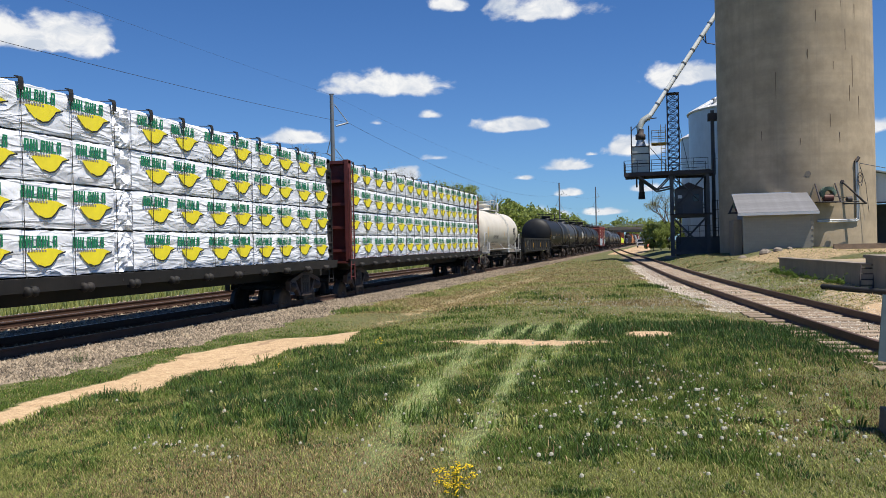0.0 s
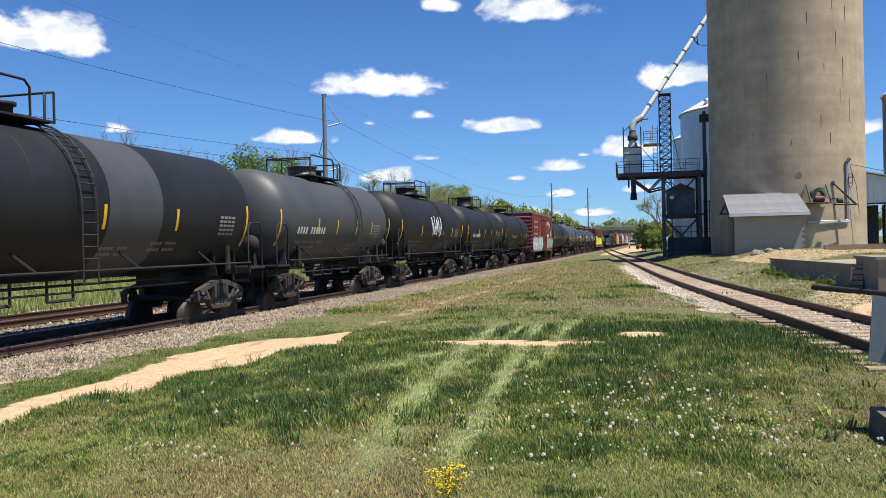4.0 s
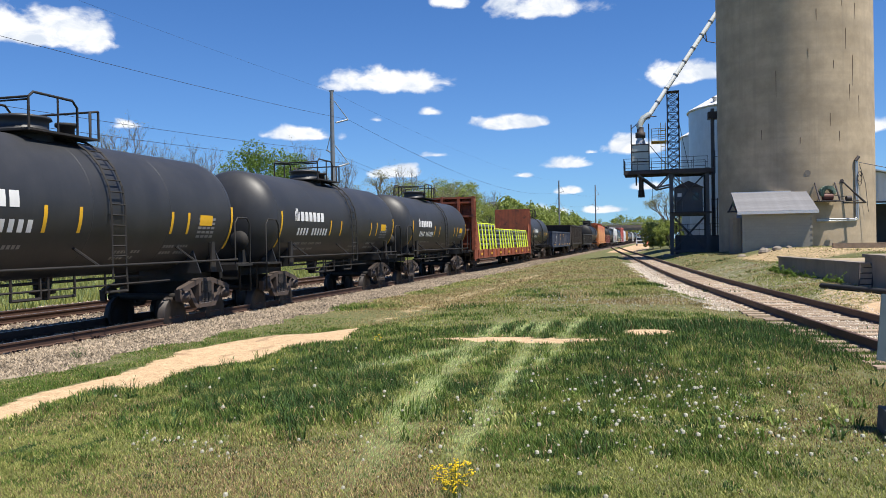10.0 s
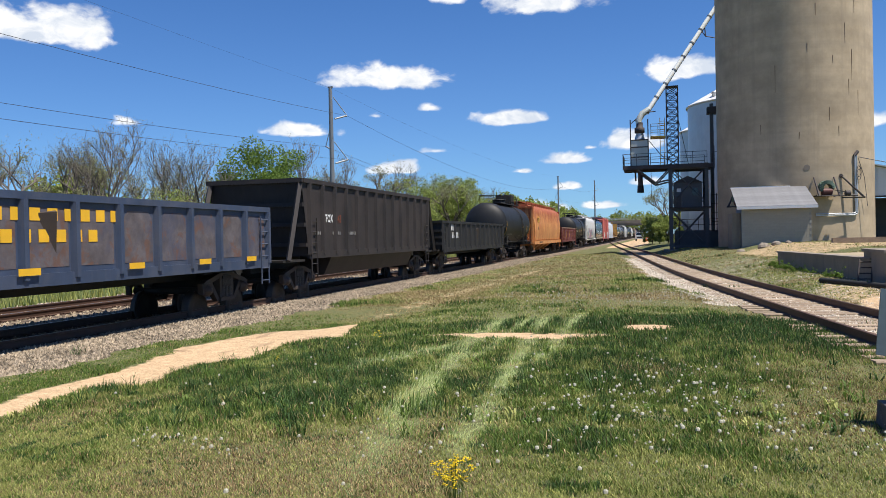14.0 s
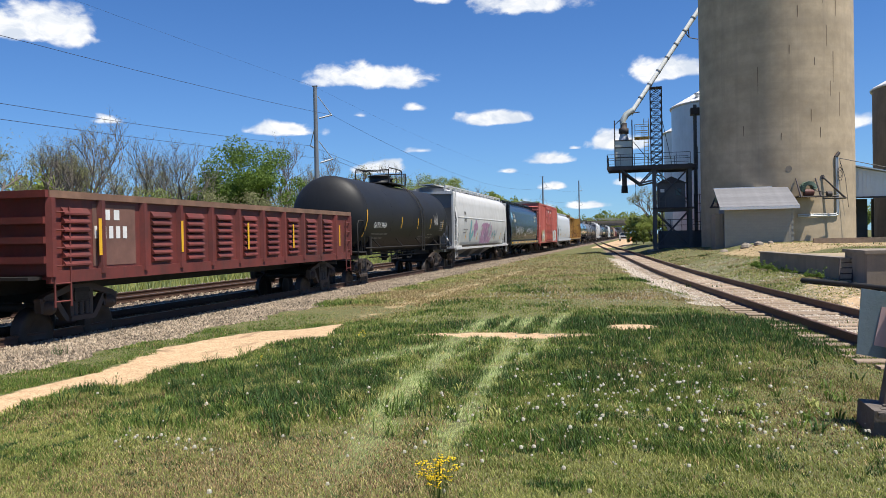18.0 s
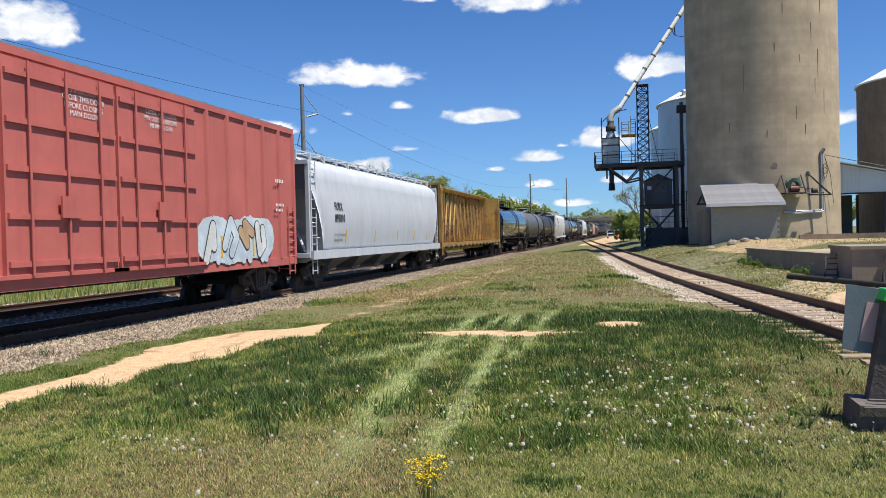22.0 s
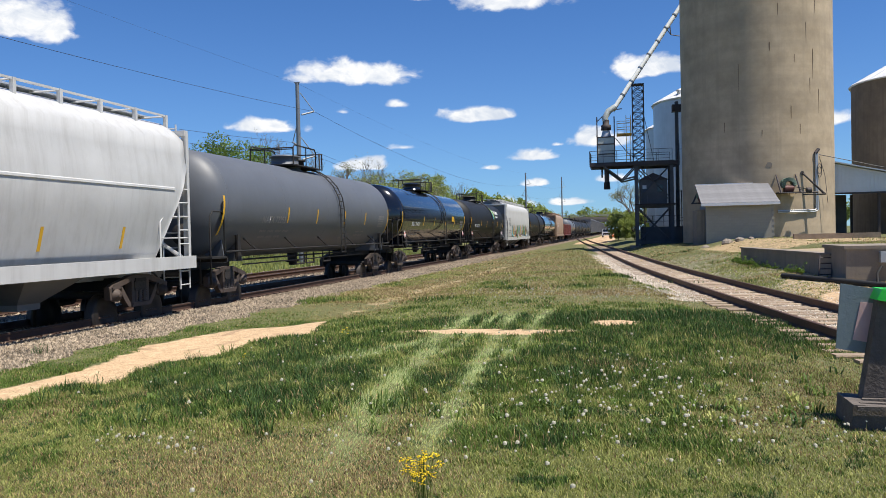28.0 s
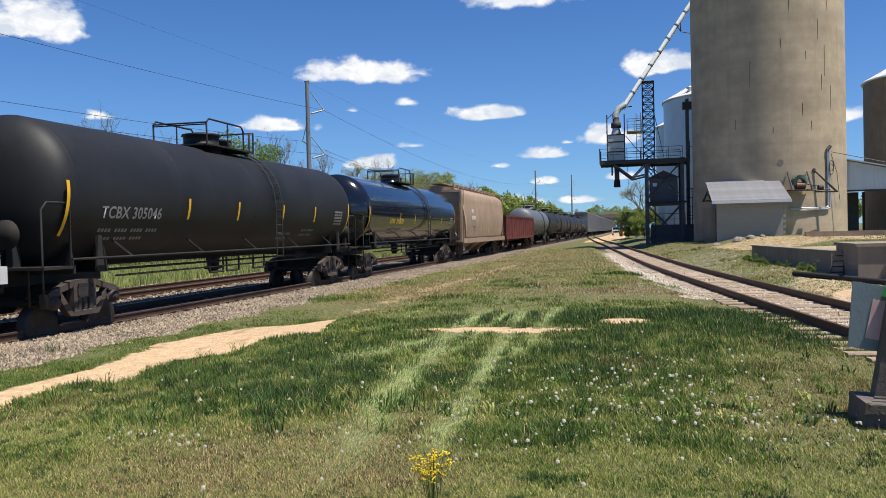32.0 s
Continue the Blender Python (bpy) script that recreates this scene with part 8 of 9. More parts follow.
couple(hopper_car, M_HOPPER_WHITE, "white covered hopper with pink and teal graffiti", end_mat=M_HOPPER_SHADE, marks=marks_at(-0.34, 2.55, size=0.19, tuck=0.11, lines=("TCMX", "450720")), bays=3, tuck=0.11, sill=False,
       graffiti=((-4.9, -2.6, 1.15, 2.75, (("teal", "pink"), None, 5, 1.1)), (-1.0, 2.3, 1.15, 2.6, (("pink", "mauve", "grey"), "pink", 9, 1.0)), (2.8, 4.8, 1.5, 2.1, (("teal", "grey"), None, 11, 0.5))))
def black_hopper_marks(car, L):
    def side(z):
        return max(hopper_ring(max(z, 1.15), 1.58, 4.35), 1.612 if z < 1.24 else 0)

    cream = plain("cream_lettering", (0.52, 0.44, 0.30), 0.6)
    white = plain("white_spray", (0.62, 0.62, 0.62), 0.7)
    spray_tag(car, side, -5.9, -1.3, 1.75, 2.55, 3, white)
    spray_tag(car, side, 0.6, 4.9, 1.75, 2.40, 5, white)
    spray_tag(car, side, -0.75, 0.05, 1.62, 1.95, 8, white, 0.025)
    spray_tag(car, side, 7.2, 7.9, 1.65, 1.95, 9, cream, 0.025)
    tag = words("hopper_number", ["75"], 0.66, cream, car, pose(side(3.15) + 0.03, 6.95, 2.95, 90, 0, 90))
    tag["label"] = "cream painted numerals"
    part("owner_mark", Mesh().box(side(3.5), side(3.5) + 0.02, 6.55, 7.35, 3.44, 3.52), cream, car)
    flat_marks(car, side(2.0) + 0.006, [(0.4, 2.02, 9, 0.1, 0.08), (5.4, 1.62, 3, 0.1, 0.12), (5.9, 1.72, 1, 0.45, 0.06), (5.9, 2.05, 1, 0.45, 0.05)], M_LETTER_DIM)
    flat_marks(car, side(3.4) + 0.012, [(8.0, 3.42, 7, 0.12, 0.06)], cream)
    for k, txt in enumerate(("TILX", "570024")):
        side_text(car, txt, 0.34, cream, lambda z: side(z) + 0.004, -6.6, 3.2 - 0.42 * k)
    spray_tag(car, side, -7.9, -7.2, 2.9, 3.7, 14, plain("pale_blue_spray", (0.22, 0.45, 0.58), 0.7), 0.04, 12)


couple(hopper_car, M_HOPPER_BLACK, "black covered hopper with yellow sill stripe and white tags", marks=black_hopper_marks, bays=4, roof=4.35, stripe=M_STRIPE)
bs = couple(boxcar, M_BOX_SALMON, "tall faded-red boxcar with two plug doors and graffiti", top=5.0, width=3.04, ribs=17, doors=((-0.16, -0.005), (0.0, 0.155)), end_ribs=11)
graffiti_piece(bs, lambda z: 1.592, 3.4, 7.0, 1.0, 2.3, 12, ("white", "cloud", "tan"), "white spray-painted lettering shapes", "cloud", 0.8)
graffiti_piece(bs, lambda z: 1.592, -6.9, -4.6, 0.95, 2.2, 15, ("white", "cloud"), "white spray-painted lettering shapes", "tan", 0.8)
flat_marks(bs, 1.60, [(7.6, 3.3, 5, 0.12, 0.1), (7.6, 2.6, 6, 0.1, 0.08), (7.6, 2.45, 5, 0.1, 0.08)], M_LETTER)
for txt, yy, zz in (("NR", -8.5, 2.55), ("LX", -7.82, 2.55), ("401", -8.5, 2.1), ("211", -7.82, 2.1)):
    side_text(bs, txt, 0.34, M_LETTER, lambda z: 1.532, yy, zz)
for y in (-5.0, -3.4, 0.9, 2.6, 4.2, 6.0):
    part("reflector", Mesh().box(1.60, 1.604, y, y + 0.09, 1.2, 1.75), M_STRIPE, bs)


words("door_notice", ["-IMPORTANT-", "CLOSE THIS DOOR", "BEFORE CLOSING", "MAIN DOOR"], 0.145, M_LETTER, bs, pose(1.622, -1.05, 4.45, 90, 0, 90))
words("lock_notice", ["CLOSE AND LOCK", "PIN DOORS BEFORE", "MOVING CAR"], 0.145, M_LETTER, bs, pose(1.622, 1.6, 4.4, 90, 0, 90))
couple(hopper_car, M_HOPPER_GREY, "pale grey covered hopper with black marks", marks=marks_at(-0.36, 2.2, size=0.30, lines=("FURX", "893010")), bays=4, end_mat=M_HOPPER_SHADE)
couple(centerbeam, M_CENTER_YELLOW, "empty rust-stained yellow centerbeam flatcar", False)
couple(T, M_TANK[2], "glossy blue-black tank car with white marks", letter_at=-0.36, long_deck=True, walk_len=1.6, placards=True, marks="VMSX 311059", letter=M_LETTER_DIM)
couple(T, M_TANK[3], "matt grey tank car with yellow lettering", letter=M_LETTER_YELLOW, letter_at=-0.27, marks="UTLX 212341")
couple(T, M_TANK[1], "charcoal tank car with faint marks", r=1.48)
couple(hopper_car, M_HOPPER_WHITE, "white covered hopper with black marks", marks=marks_at(-0.25, 3.0, (4, 5), M_LETTER_BLACK, 0.33, 0.16), bays=5, end_mat=M_HOPPER_SHADE, tuck=0.16)
couple(T, M_TANK[3], "grey tank car with faint marks", letter=M_LETTER_DIM, letter_at=-0.3, marks="NATX 72293")
couple(T, M_TANK[2], "glossy black tank car with yellow warning panels", letter_at=-0.33, placards=True, marks="TILX 316089", letter=M_LETTER,
       extra=lambda car, r, zc, L: part("warning_panel", curved_patch(Mesh(), r, zc, 0.2 * L, 0.2 * L + 0.5, zc - 0.2, zc + 0.1, 0.006, 3), M_STRIPE, car))
couple(T, M_TANK[0], "black tank car with blue and green disc mark", letter_at=-0.34, placards=True, big=0.23, marks="TILX 362315", extra=logo_energy)
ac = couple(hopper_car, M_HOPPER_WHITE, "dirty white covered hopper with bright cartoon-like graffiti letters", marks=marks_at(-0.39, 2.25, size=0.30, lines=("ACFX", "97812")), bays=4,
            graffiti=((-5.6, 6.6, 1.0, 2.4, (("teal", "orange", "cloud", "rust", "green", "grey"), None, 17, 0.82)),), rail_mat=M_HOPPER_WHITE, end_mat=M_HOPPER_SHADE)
grey_spray = plain("grey_spray", (0.20, 0.22, 0.24), 0.7)
for a, b, sd in ((-4.6, -2.3, 31), (-3.9, -2.4, 33), (6.2, 8.3, 35), (5.6, 7.6, 37)):
    spray_tag(ac, lambda z: max(hopper_ring(max(z, 1.15), 1.58, 4.40), 1.612 if z < 1.24 else 0), a, b, 1.0, 2.0, sd, grey_spray, 0.03)
couple(T, M_TANK[0], "matt black tank car with faded marks", letter=M_LETTER_DIM, letter_at=-0.38, big=0.24, marks="TCBX 305046")
couple(T, M_TANK[2], "glossy black tank car reflecting the grass", letter=M_LETTER_YELLOW, letter_at=-0.28)
couple(hopper_car, M_HOPPER_TAN, "dusty tan covered hopper with stained sides", bays=3, marks=marks_at(-0.3, 2.4, (4, 6), M_LETTER, 0.22))
couple(gondola, M_GON_RED, "dark maroon gondola with white mark", top=2.9, posts=12)

# the far end of the train: plain tank cars, then tall pale auto racks
far_tanks = []
y0 = ENDS[-1]
for i in range(6):
    L = 17.6
    if i < 2:
        car = tank_car(L, M_TANK[3] if i == 0 else M_TANK[0], ("grey" if i == 0 else "black") + " tank car far down the train", full=False, dim=False, letter=None, panel=False)
        far_tanks.append(car)
    else:
        car = copy_thing(far_tanks[1], pose(0, 0, 0))
    TRAIN.append((car, y0 + L / 2))
    car.matrix_basis = pose(TRACK_X, y0 + L / 2, 0)
    y0 += L


def auto_rack(L, label):
    car = thing("auto_rack", label, "auto rack", group="train cars")
    half = L / 2
    part("body", Mesh().box(-1.5, 1.5, -half + 0.6, half - 0.6, 1.1, 5.4), M_HOPPER_SHADE, car)
    part("roof", Mesh().prism([(-1.55, 5.38), (1.55, 5.38), (1.3, 5.6), (0, 5.75), (-1.3, 5.6)], "y", -half + 0.5, half - 0.5), M_HOPPER_SHADE, car)
    for i in range(12):
        y = -half + 0.8 + (L - 1.6) * i / 11
        part("side_post", Mesh().box(1.5, 1.58, y - 0.1, y + 0.1, 1.1, 5.4), M_HOPPER_SHADE, car)
    for s in (-1, 1):
        add_truck(car, s * (half - 3.0), False)
    add_coupler(car, L)
    return car


rack = None
for i in range(11):
    L = 28.3
    rack = auto_rack(L, "tall pale steel auto rack far down the train") if rack is None else copy_thing(rack, pose(0, 0, 0))
    TRAIN.append((rack, y0 + L / 2))
    rack.matrix_basis = pose(TRACK_X, y0 + L / 2, 0)
    y0 += L


# ---- plants and loose stone ----
GRASS_LUSH = leafy("grass_lush", (0.018, 0.045, 0.013), (0.088, 0.162, 0.040), 0.26)
GRASS_MID = leafy("grass_mid", (0.050, 0.100, 0.016), (0.205, 0.290, 0.060), 0.3)
GRASS_PALE = leafy("grass_pale", (0.135, 0.176, 0.034), (0.486, 0.486, 0.162), 0.3)
GRASS_DRY = leafy("grass_dry", (0.22, 0.155, 0.065), (0.66, 0.50, 0.26), 0.2)
GRASS_BROWN = leafy("grass_brown", (0.075, 0.050, 0.026), (0.32, 0.20, 0.115), 0.2)
# paler tone stands for light glancing off pressed blades; also pale meadow grass
GRASS_SHEEN = leafy("grass_sheen_pale", (0.15, 0.21, 0.065), (0.46, 0.52, 0.235), 0.25)
GRASSES = [GRASS_LUSH, GRASS_MID, GRASS_PALE, GRASS_DRY, GRASS_BROWN, GRASS_SHEEN]
M_PUFF = plain("seed_head", (0.42, 0.40, 0.31), 0.9, vary=0.25)
M_BLOSSOM = plain("yellow_blossom", (0.85, 0.62, 0.01), 0.7)
M_STONE = leafy("ballast_stone", (0.046, 0.036, 0.026), (0.45, 0.36, 0.255), 0.0)
M_STONE_PALE = leafy("pale_gravel", (0.30, 0.245, 0.185), (0.74, 0.66, 0.55), 0.0)
rs = np.random.RandomState(7)


def lushness(x, y):
    """How tall and dark the grass grows."""
    v = 0.42 + 0.9 * (cloudy(x, y, 0.8, 2) - 0.5) + 0.9 * (cloudy(x, y, 3.0, 3) - 0.5)
    v = v + 0.50 * blob(x, y, -4.4, 9.6, 1.7, 2.9) + 0.30 * blob(x, y, -3.3, 7.7, 0.5, 0.9) + 0.25 * blob(x, y, -5.0, 8.2, 0.6, 0.5)
    v = v + 0.55 * np.exp(-((y - 15.7 - 0.25 * x) / 1.0) ** 2) * ease(-4.5, -3, x)
    v = v + 0.30 * blob(x, y, 1.0, 12.0, 2.2, 3.0) + 0.35 * blob(x, y, 2.2, 17.5, 1.2, 4.5) + 0.25 * blob(x, y, -0.6, 11.5, 1.0, 2.2)
    v = v - 0.35 * ease(17.5, 21, y) - 0.25 * ease(6.6, 5.2, y)
    v = v + 0.35 * blob(x, y, -3.7, 23.5, 1.0, 1.6) + 0.8 * ease(18, 21, y) * np.clip(2.6 * cloudy(x, y, 0.5, 16) - 1.25, 0, 1)
    return np.clip(v - 0.7 * dryness(x, y) - 0.35 * sheen(x, y), 0, 1)


def dryness(x, y):
    """Where straw and dead stems take over."""
    v = 0.9 * blob(x, y, -2.8, 5.6, 1.1, 0.9) + 0.7 * blob(x, y, -3.2, 4.9, 1.0, 0.5) + 0.7 * blob(x, y, -2.0, 6.3, 0.5, 1.2) + 0.6 * blob(x, y, -1.5, 5.2, 0.5, 0.6)
    v = v + 0.8 * blob(x, y, 2.0, 8.4, 1.0, 2.0) + 0.6 * blob(x, y, 2.5, 11.0, 0.8, 1.6) + 0.5 * blob(x, y, 1.2, 7.3, 0.6, 0.9) + 0.5 * blob(x, y, 0.0, 9.9, 0.5, 0.35)
    v = v + 0.5 * blob(x, y, -5.9, 7.4, 0.7, 1.2) + 0.8 * np.exp(-((x + 6.2 - 0.012 * (y - 30)) / 0.9) ** 2) * ease(16, 18, y) * ease(60, 48, y) + 1.3 * ease(17.5, 20, y) * ease(75, 55, y) * np.clip(2.4 * cloudy(x, y, 0.45, 6) - 0.95, 0, 1)
    v = v + 0.9 * blob(x, y, -1.2, 21.3, 1.6, 1.3) + 0.5 * ease(30, 45, y)
    return np.clip(v * (0.35 + 1.2 * cloudy(x, y, 1.6, 8)), 0, 1)


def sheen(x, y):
    """Grass pressed down by wheels, lying over; its sheen is put into paler blades."""
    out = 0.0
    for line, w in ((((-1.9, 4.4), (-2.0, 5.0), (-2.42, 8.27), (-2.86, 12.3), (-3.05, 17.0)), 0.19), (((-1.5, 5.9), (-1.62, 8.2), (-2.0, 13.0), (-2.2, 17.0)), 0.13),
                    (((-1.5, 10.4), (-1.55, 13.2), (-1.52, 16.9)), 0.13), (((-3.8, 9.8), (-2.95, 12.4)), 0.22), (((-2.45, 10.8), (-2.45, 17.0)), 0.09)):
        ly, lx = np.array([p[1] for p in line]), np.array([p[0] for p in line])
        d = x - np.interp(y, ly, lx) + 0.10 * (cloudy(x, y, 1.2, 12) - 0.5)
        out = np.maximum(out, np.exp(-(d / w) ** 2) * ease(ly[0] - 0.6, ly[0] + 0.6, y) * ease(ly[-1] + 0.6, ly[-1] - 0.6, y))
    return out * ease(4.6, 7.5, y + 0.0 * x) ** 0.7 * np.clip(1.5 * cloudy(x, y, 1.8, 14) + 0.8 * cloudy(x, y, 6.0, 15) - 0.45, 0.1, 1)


def blades(count, yr, size, seed, width, bent):
    """Tapering grass blades as arrays, denser towards the near verge."""
    r = np.random.RandomState(seed)
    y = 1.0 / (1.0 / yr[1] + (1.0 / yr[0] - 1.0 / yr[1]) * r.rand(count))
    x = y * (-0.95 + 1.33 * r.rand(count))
    bare = path_amount(x, y)
    sx = siding_x(np.clip(y, -26, 190))
    edge = np.where(x < sx, 0.86 + 1.0 * ease(21, 27, y) + 0.4 * ease(22, 19, y) * ease(16.5, 18, y), 1.25)
    on_stone = np.abs(x - sx) < edge + 0.25 * (cloudy(x, y, 2.0, 31) - 0.5)
    shoulder = -8.80 + 0.5 * (cloudy(x, y, 1.3, 33) - 0.5)
    ok = (bare + 0.55 * (cloudy(x, y, 5.0, 35) - 0.5) + 0.25 * (r.rand(count) - 0.5) < 0.42) & (x > shoulder) & (x < 16) & ~(on_stone & (r.rand(count) > 0.035))
    yard = (x > sx + 1.2) & (y > 15)
    ok &= ~(yard & (cloudy(x, y, 0.9, 37) + 0.3 * (r.rand(count) - 0.5) < 0.45))
    x, y = x[ok], y[ok]
    lush, dry, flat = lushness(x, y), dryness(x, y), sheen(x, y)
    strip = (x < -7.0) & (y < 20)
    n = len(x)
    h = size * (0.34 + 0.9 * lush ** 1.3) * (0.35 + 1.0 * r.rand(n)) * np.where(strip, 0.7, 1.0)
    a = r.rand(n) * 2 * np.pi
    lean = h * (0.15 + 0.6 * r.rand(n))
    d = np.stack([np.cos(a), np.sin(a)], 1)
    off = d * lean[:, None] + np.stack([-0.10 * h, 0.04 * h], 1)
    # pressed blades all lie along the wheel marks
    off = off * (1 - 0.8 * flat)[:, None] + np.stack([0.15 * h, 1.3 * h], 1) * flat[:, None]
    h = h * (1 - 0.45 * flat)
    b = r.rand(n) * np.pi
    w = np.stack([np.cos(b), np.sin(b)], 1) * (width * y * (0.6 + 0.8 * r.rand(n)))[:, None]
    z = ground_z(x, y) - 0.012
    p = np.stack([x, y], 1)
    u = r.rand(n)
    mix = lush + 0.42 * (r.rand(n) - 0.5)
    kind = np.where(mix > 0.64, 0, np.where(mix > 0.30, 1, 2))
    spot, fleck = cloudy(x, y, 4.5, 71), cloudy(x, y, 9.0, 72)
    near = y < 13
    kind = np.where(near & (spot > 0.66), 0, kind)
    kind = np.where(near & (spot < 0.37) & (kind < 2), 2, kind)
    kind = np.where(near & (fleck > 0.66), 1, kind)
    kind = np.where(strip & (u < 0.7), 1, kind)
    kind = np.where(u < 0.06 + np.where(y > 16.5, 0.90, 0.62) * dry, np.where(r.rand(n) < np.where(y > 16.5, 0.12, 0.42), 4, 3), kind)
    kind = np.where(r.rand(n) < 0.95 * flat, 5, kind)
    if bent:
        v = np.empty((n, 5, 3), np.float32)
        v[:, 0, :2], v[:, 1, :2] = p - w, p + w
        v[:, 2, :2], v[:, 3, :2] = p - w * 0.75 + off * 0.38, p + w * 0.75 + off * 0.38
        v[:, 4, :2] = p + off
        v[:, 0, 2] = v[:, 1, 2] = z
        v[:, 2, 2] = v[:, 3, 2] = z + h * 0.6
        v[:, 4, 2] = z + h * 0.92
        base = np.arange(n)[:, None] * 5
        return v.reshape(-1, 3), np.concatenate([base + [0, 1, 3], base + [0, 3, 2], base + [2, 3, 4]], 0), np.concatenate([kind] * 3)
    v = np.empty((n, 3, 3), np.float32)
    v[:, 0, :2], v[:, 1, :2], v[:, 2, :2] = p - w, p + w, p + off
    v[:, 0, 2] = v[:, 1, 2] = z
    v[:, 2, 2] = z + h
    return v.reshape(-1, 3), np.arange(3 * n).reshape(-1, 3), kind


def add_grass(name, label, *args):
    v, f, k = blades(*args)
    tagged(new(name, big_mesh(name, v, f, GRASSES, k)), label, "grass", kind="stuff")


add_grass("near_grass", "mixed green and dry grass blades of the near verge", 240000, (4.2, 8.0), 0.105, 1, 0.00062, True)
add_grass("mid_grass", "green grass tufts with pale wheel tracks", 440000, (7.7, 22.0), 0.092, 2, 0.00068, False)
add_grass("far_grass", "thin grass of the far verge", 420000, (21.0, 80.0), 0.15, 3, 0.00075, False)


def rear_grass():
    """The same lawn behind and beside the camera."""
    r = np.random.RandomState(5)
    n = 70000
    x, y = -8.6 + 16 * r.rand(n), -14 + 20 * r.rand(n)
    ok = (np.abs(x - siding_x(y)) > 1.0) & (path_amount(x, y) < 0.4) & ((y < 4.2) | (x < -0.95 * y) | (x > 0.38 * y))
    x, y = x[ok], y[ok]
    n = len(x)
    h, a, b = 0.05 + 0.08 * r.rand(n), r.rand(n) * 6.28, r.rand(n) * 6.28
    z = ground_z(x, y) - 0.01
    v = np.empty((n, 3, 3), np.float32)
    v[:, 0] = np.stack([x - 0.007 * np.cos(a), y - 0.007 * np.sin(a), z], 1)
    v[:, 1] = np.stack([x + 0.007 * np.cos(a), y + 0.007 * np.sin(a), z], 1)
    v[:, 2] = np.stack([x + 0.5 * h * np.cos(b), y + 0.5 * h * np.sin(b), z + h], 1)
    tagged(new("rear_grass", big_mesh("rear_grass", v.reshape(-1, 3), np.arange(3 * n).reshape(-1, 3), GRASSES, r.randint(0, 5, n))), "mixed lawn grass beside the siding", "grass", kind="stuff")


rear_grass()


def tufts():
    """Clumps of long arching leaves standing out of the lawn, and flat rosettes of broad ones."""
    r = np.random.RandomState(41)
    spots = [(-0.63, 8.7, 0.30, 60), (-5.2, 8.3, 0.28, 50), (-4.7, 8.3, 0.28, 46), (-3.9, 7.6, 0.26, 40), (-3.2, 7.9, 0.26, 40), (0.31, 9.2, 0.26, 36), (-5.6, 9.3, 0.24, 36), (2.9, 9.6, 0.34, 50), (2.2, 7.2, 0.26, 30)]
    spots += [(-4.6 + 2.2 * r.randn(), 9.5 + 1.7 * r.randn(), 0.22 + 0.06 * r.rand(), 26) for _ in range(34)]
    spots += [(-1 + 2.6 * r.randn(), 7 + 1.6 * abs(r.randn()), 0.10 + 0.05 * r.rand(), 12) for _ in range(110)]
    v, f, kk, n = [], [], [], 0
    for cx, cy, ln, cnt in spots:
        if path_amount(cx, cy) > 0.2 or cy < 4.8:
            continue
        k = r.randint(0, 2) if ln > 0.2 else r.choice((0, 1, 1, 2))
        for _ in range(cnt):
            a, l, e = r.rand() * 6.28, ln * (0.6 + 0.6 * r.rand()), 0.25 + 0.6 * r.rand()
            d, w = np.array([np.cos(a), np.sin(a)]), 0.0035 if ln > 0.2 else 0.008
            o, q = np.array([cx, cy]) + 0.06 * r.randn(2) * ln * 4, np.array([-d[1], d[0]])
            z0 = float(ground_z(o[0], o[1])) - 0.01
            for s, zz, ww in ((0, 0, 1), (0.45 * e, 0.62, 1), (0.8 * e, 0.86, 0.8), (1.15 * e, 0.80, 0.1)):
                for sg in (-1, 1):
                    c = o + d * s * l + q * w * ww * sg
                    v.append((c[0], c[1], z0 + zz * l * (1.1 - 0.55 * e)))
            for j in range(3):
                f.append((n + 2 * j, n + 2 * j + 1, n + 2 * j + 3, n + 2 * j + 2)), kk.append(k)
            n += 8
    tagged(new("grass_tufts", big_mesh("grass_tufts", v, f, GRASSES, kk)), "arching grass tufts and low weed rosettes in the lawn", "grass", kind="stuff")


tufts()


def meadow():
    """Rank grass beyond the tracks, glimpsed under and between the cars."""
    r = np.random.RandomState(9)
    n = 45000
    y = 8 + 110 * r.rand(n) ** 1.5
    x = -19.6 - 22 * r.rand(n) ** 1.4
    h = 0.25 + 0.45 * r.rand(n)
    a = r.rand(n) * 6.28
    w = 0.03 + 0.03 * r.rand(n)
    z = ground_z(x, y) - 0.02
    v = np.empty((n, 3, 3), np.float32)
    v[:, 0] = np.stack([x - w * np.cos(a), y - w * np.sin(a), z], 1)
    v[:, 1] = np.stack([x + w * np.cos(a), y + w * np.sin(a), z], 1)
    v[:, 2] = np.stack([x + 0.15 * np.sin(a), y + 0.1 * np.cos(a), z + h], 1)
    f = np.arange(3 * n).reshape(-1, 3)
    k = np.where(r.rand(n) < 0.25, 0, 1)
    tagged(new("meadow_grass", big_mesh("meadow_grass", v.reshape(-1, 3), f, [GRASS_SHEEN, GRASS_PALE], k)), "rank spring grass beyond the second track", "grass", kind="stuff")


meadow()


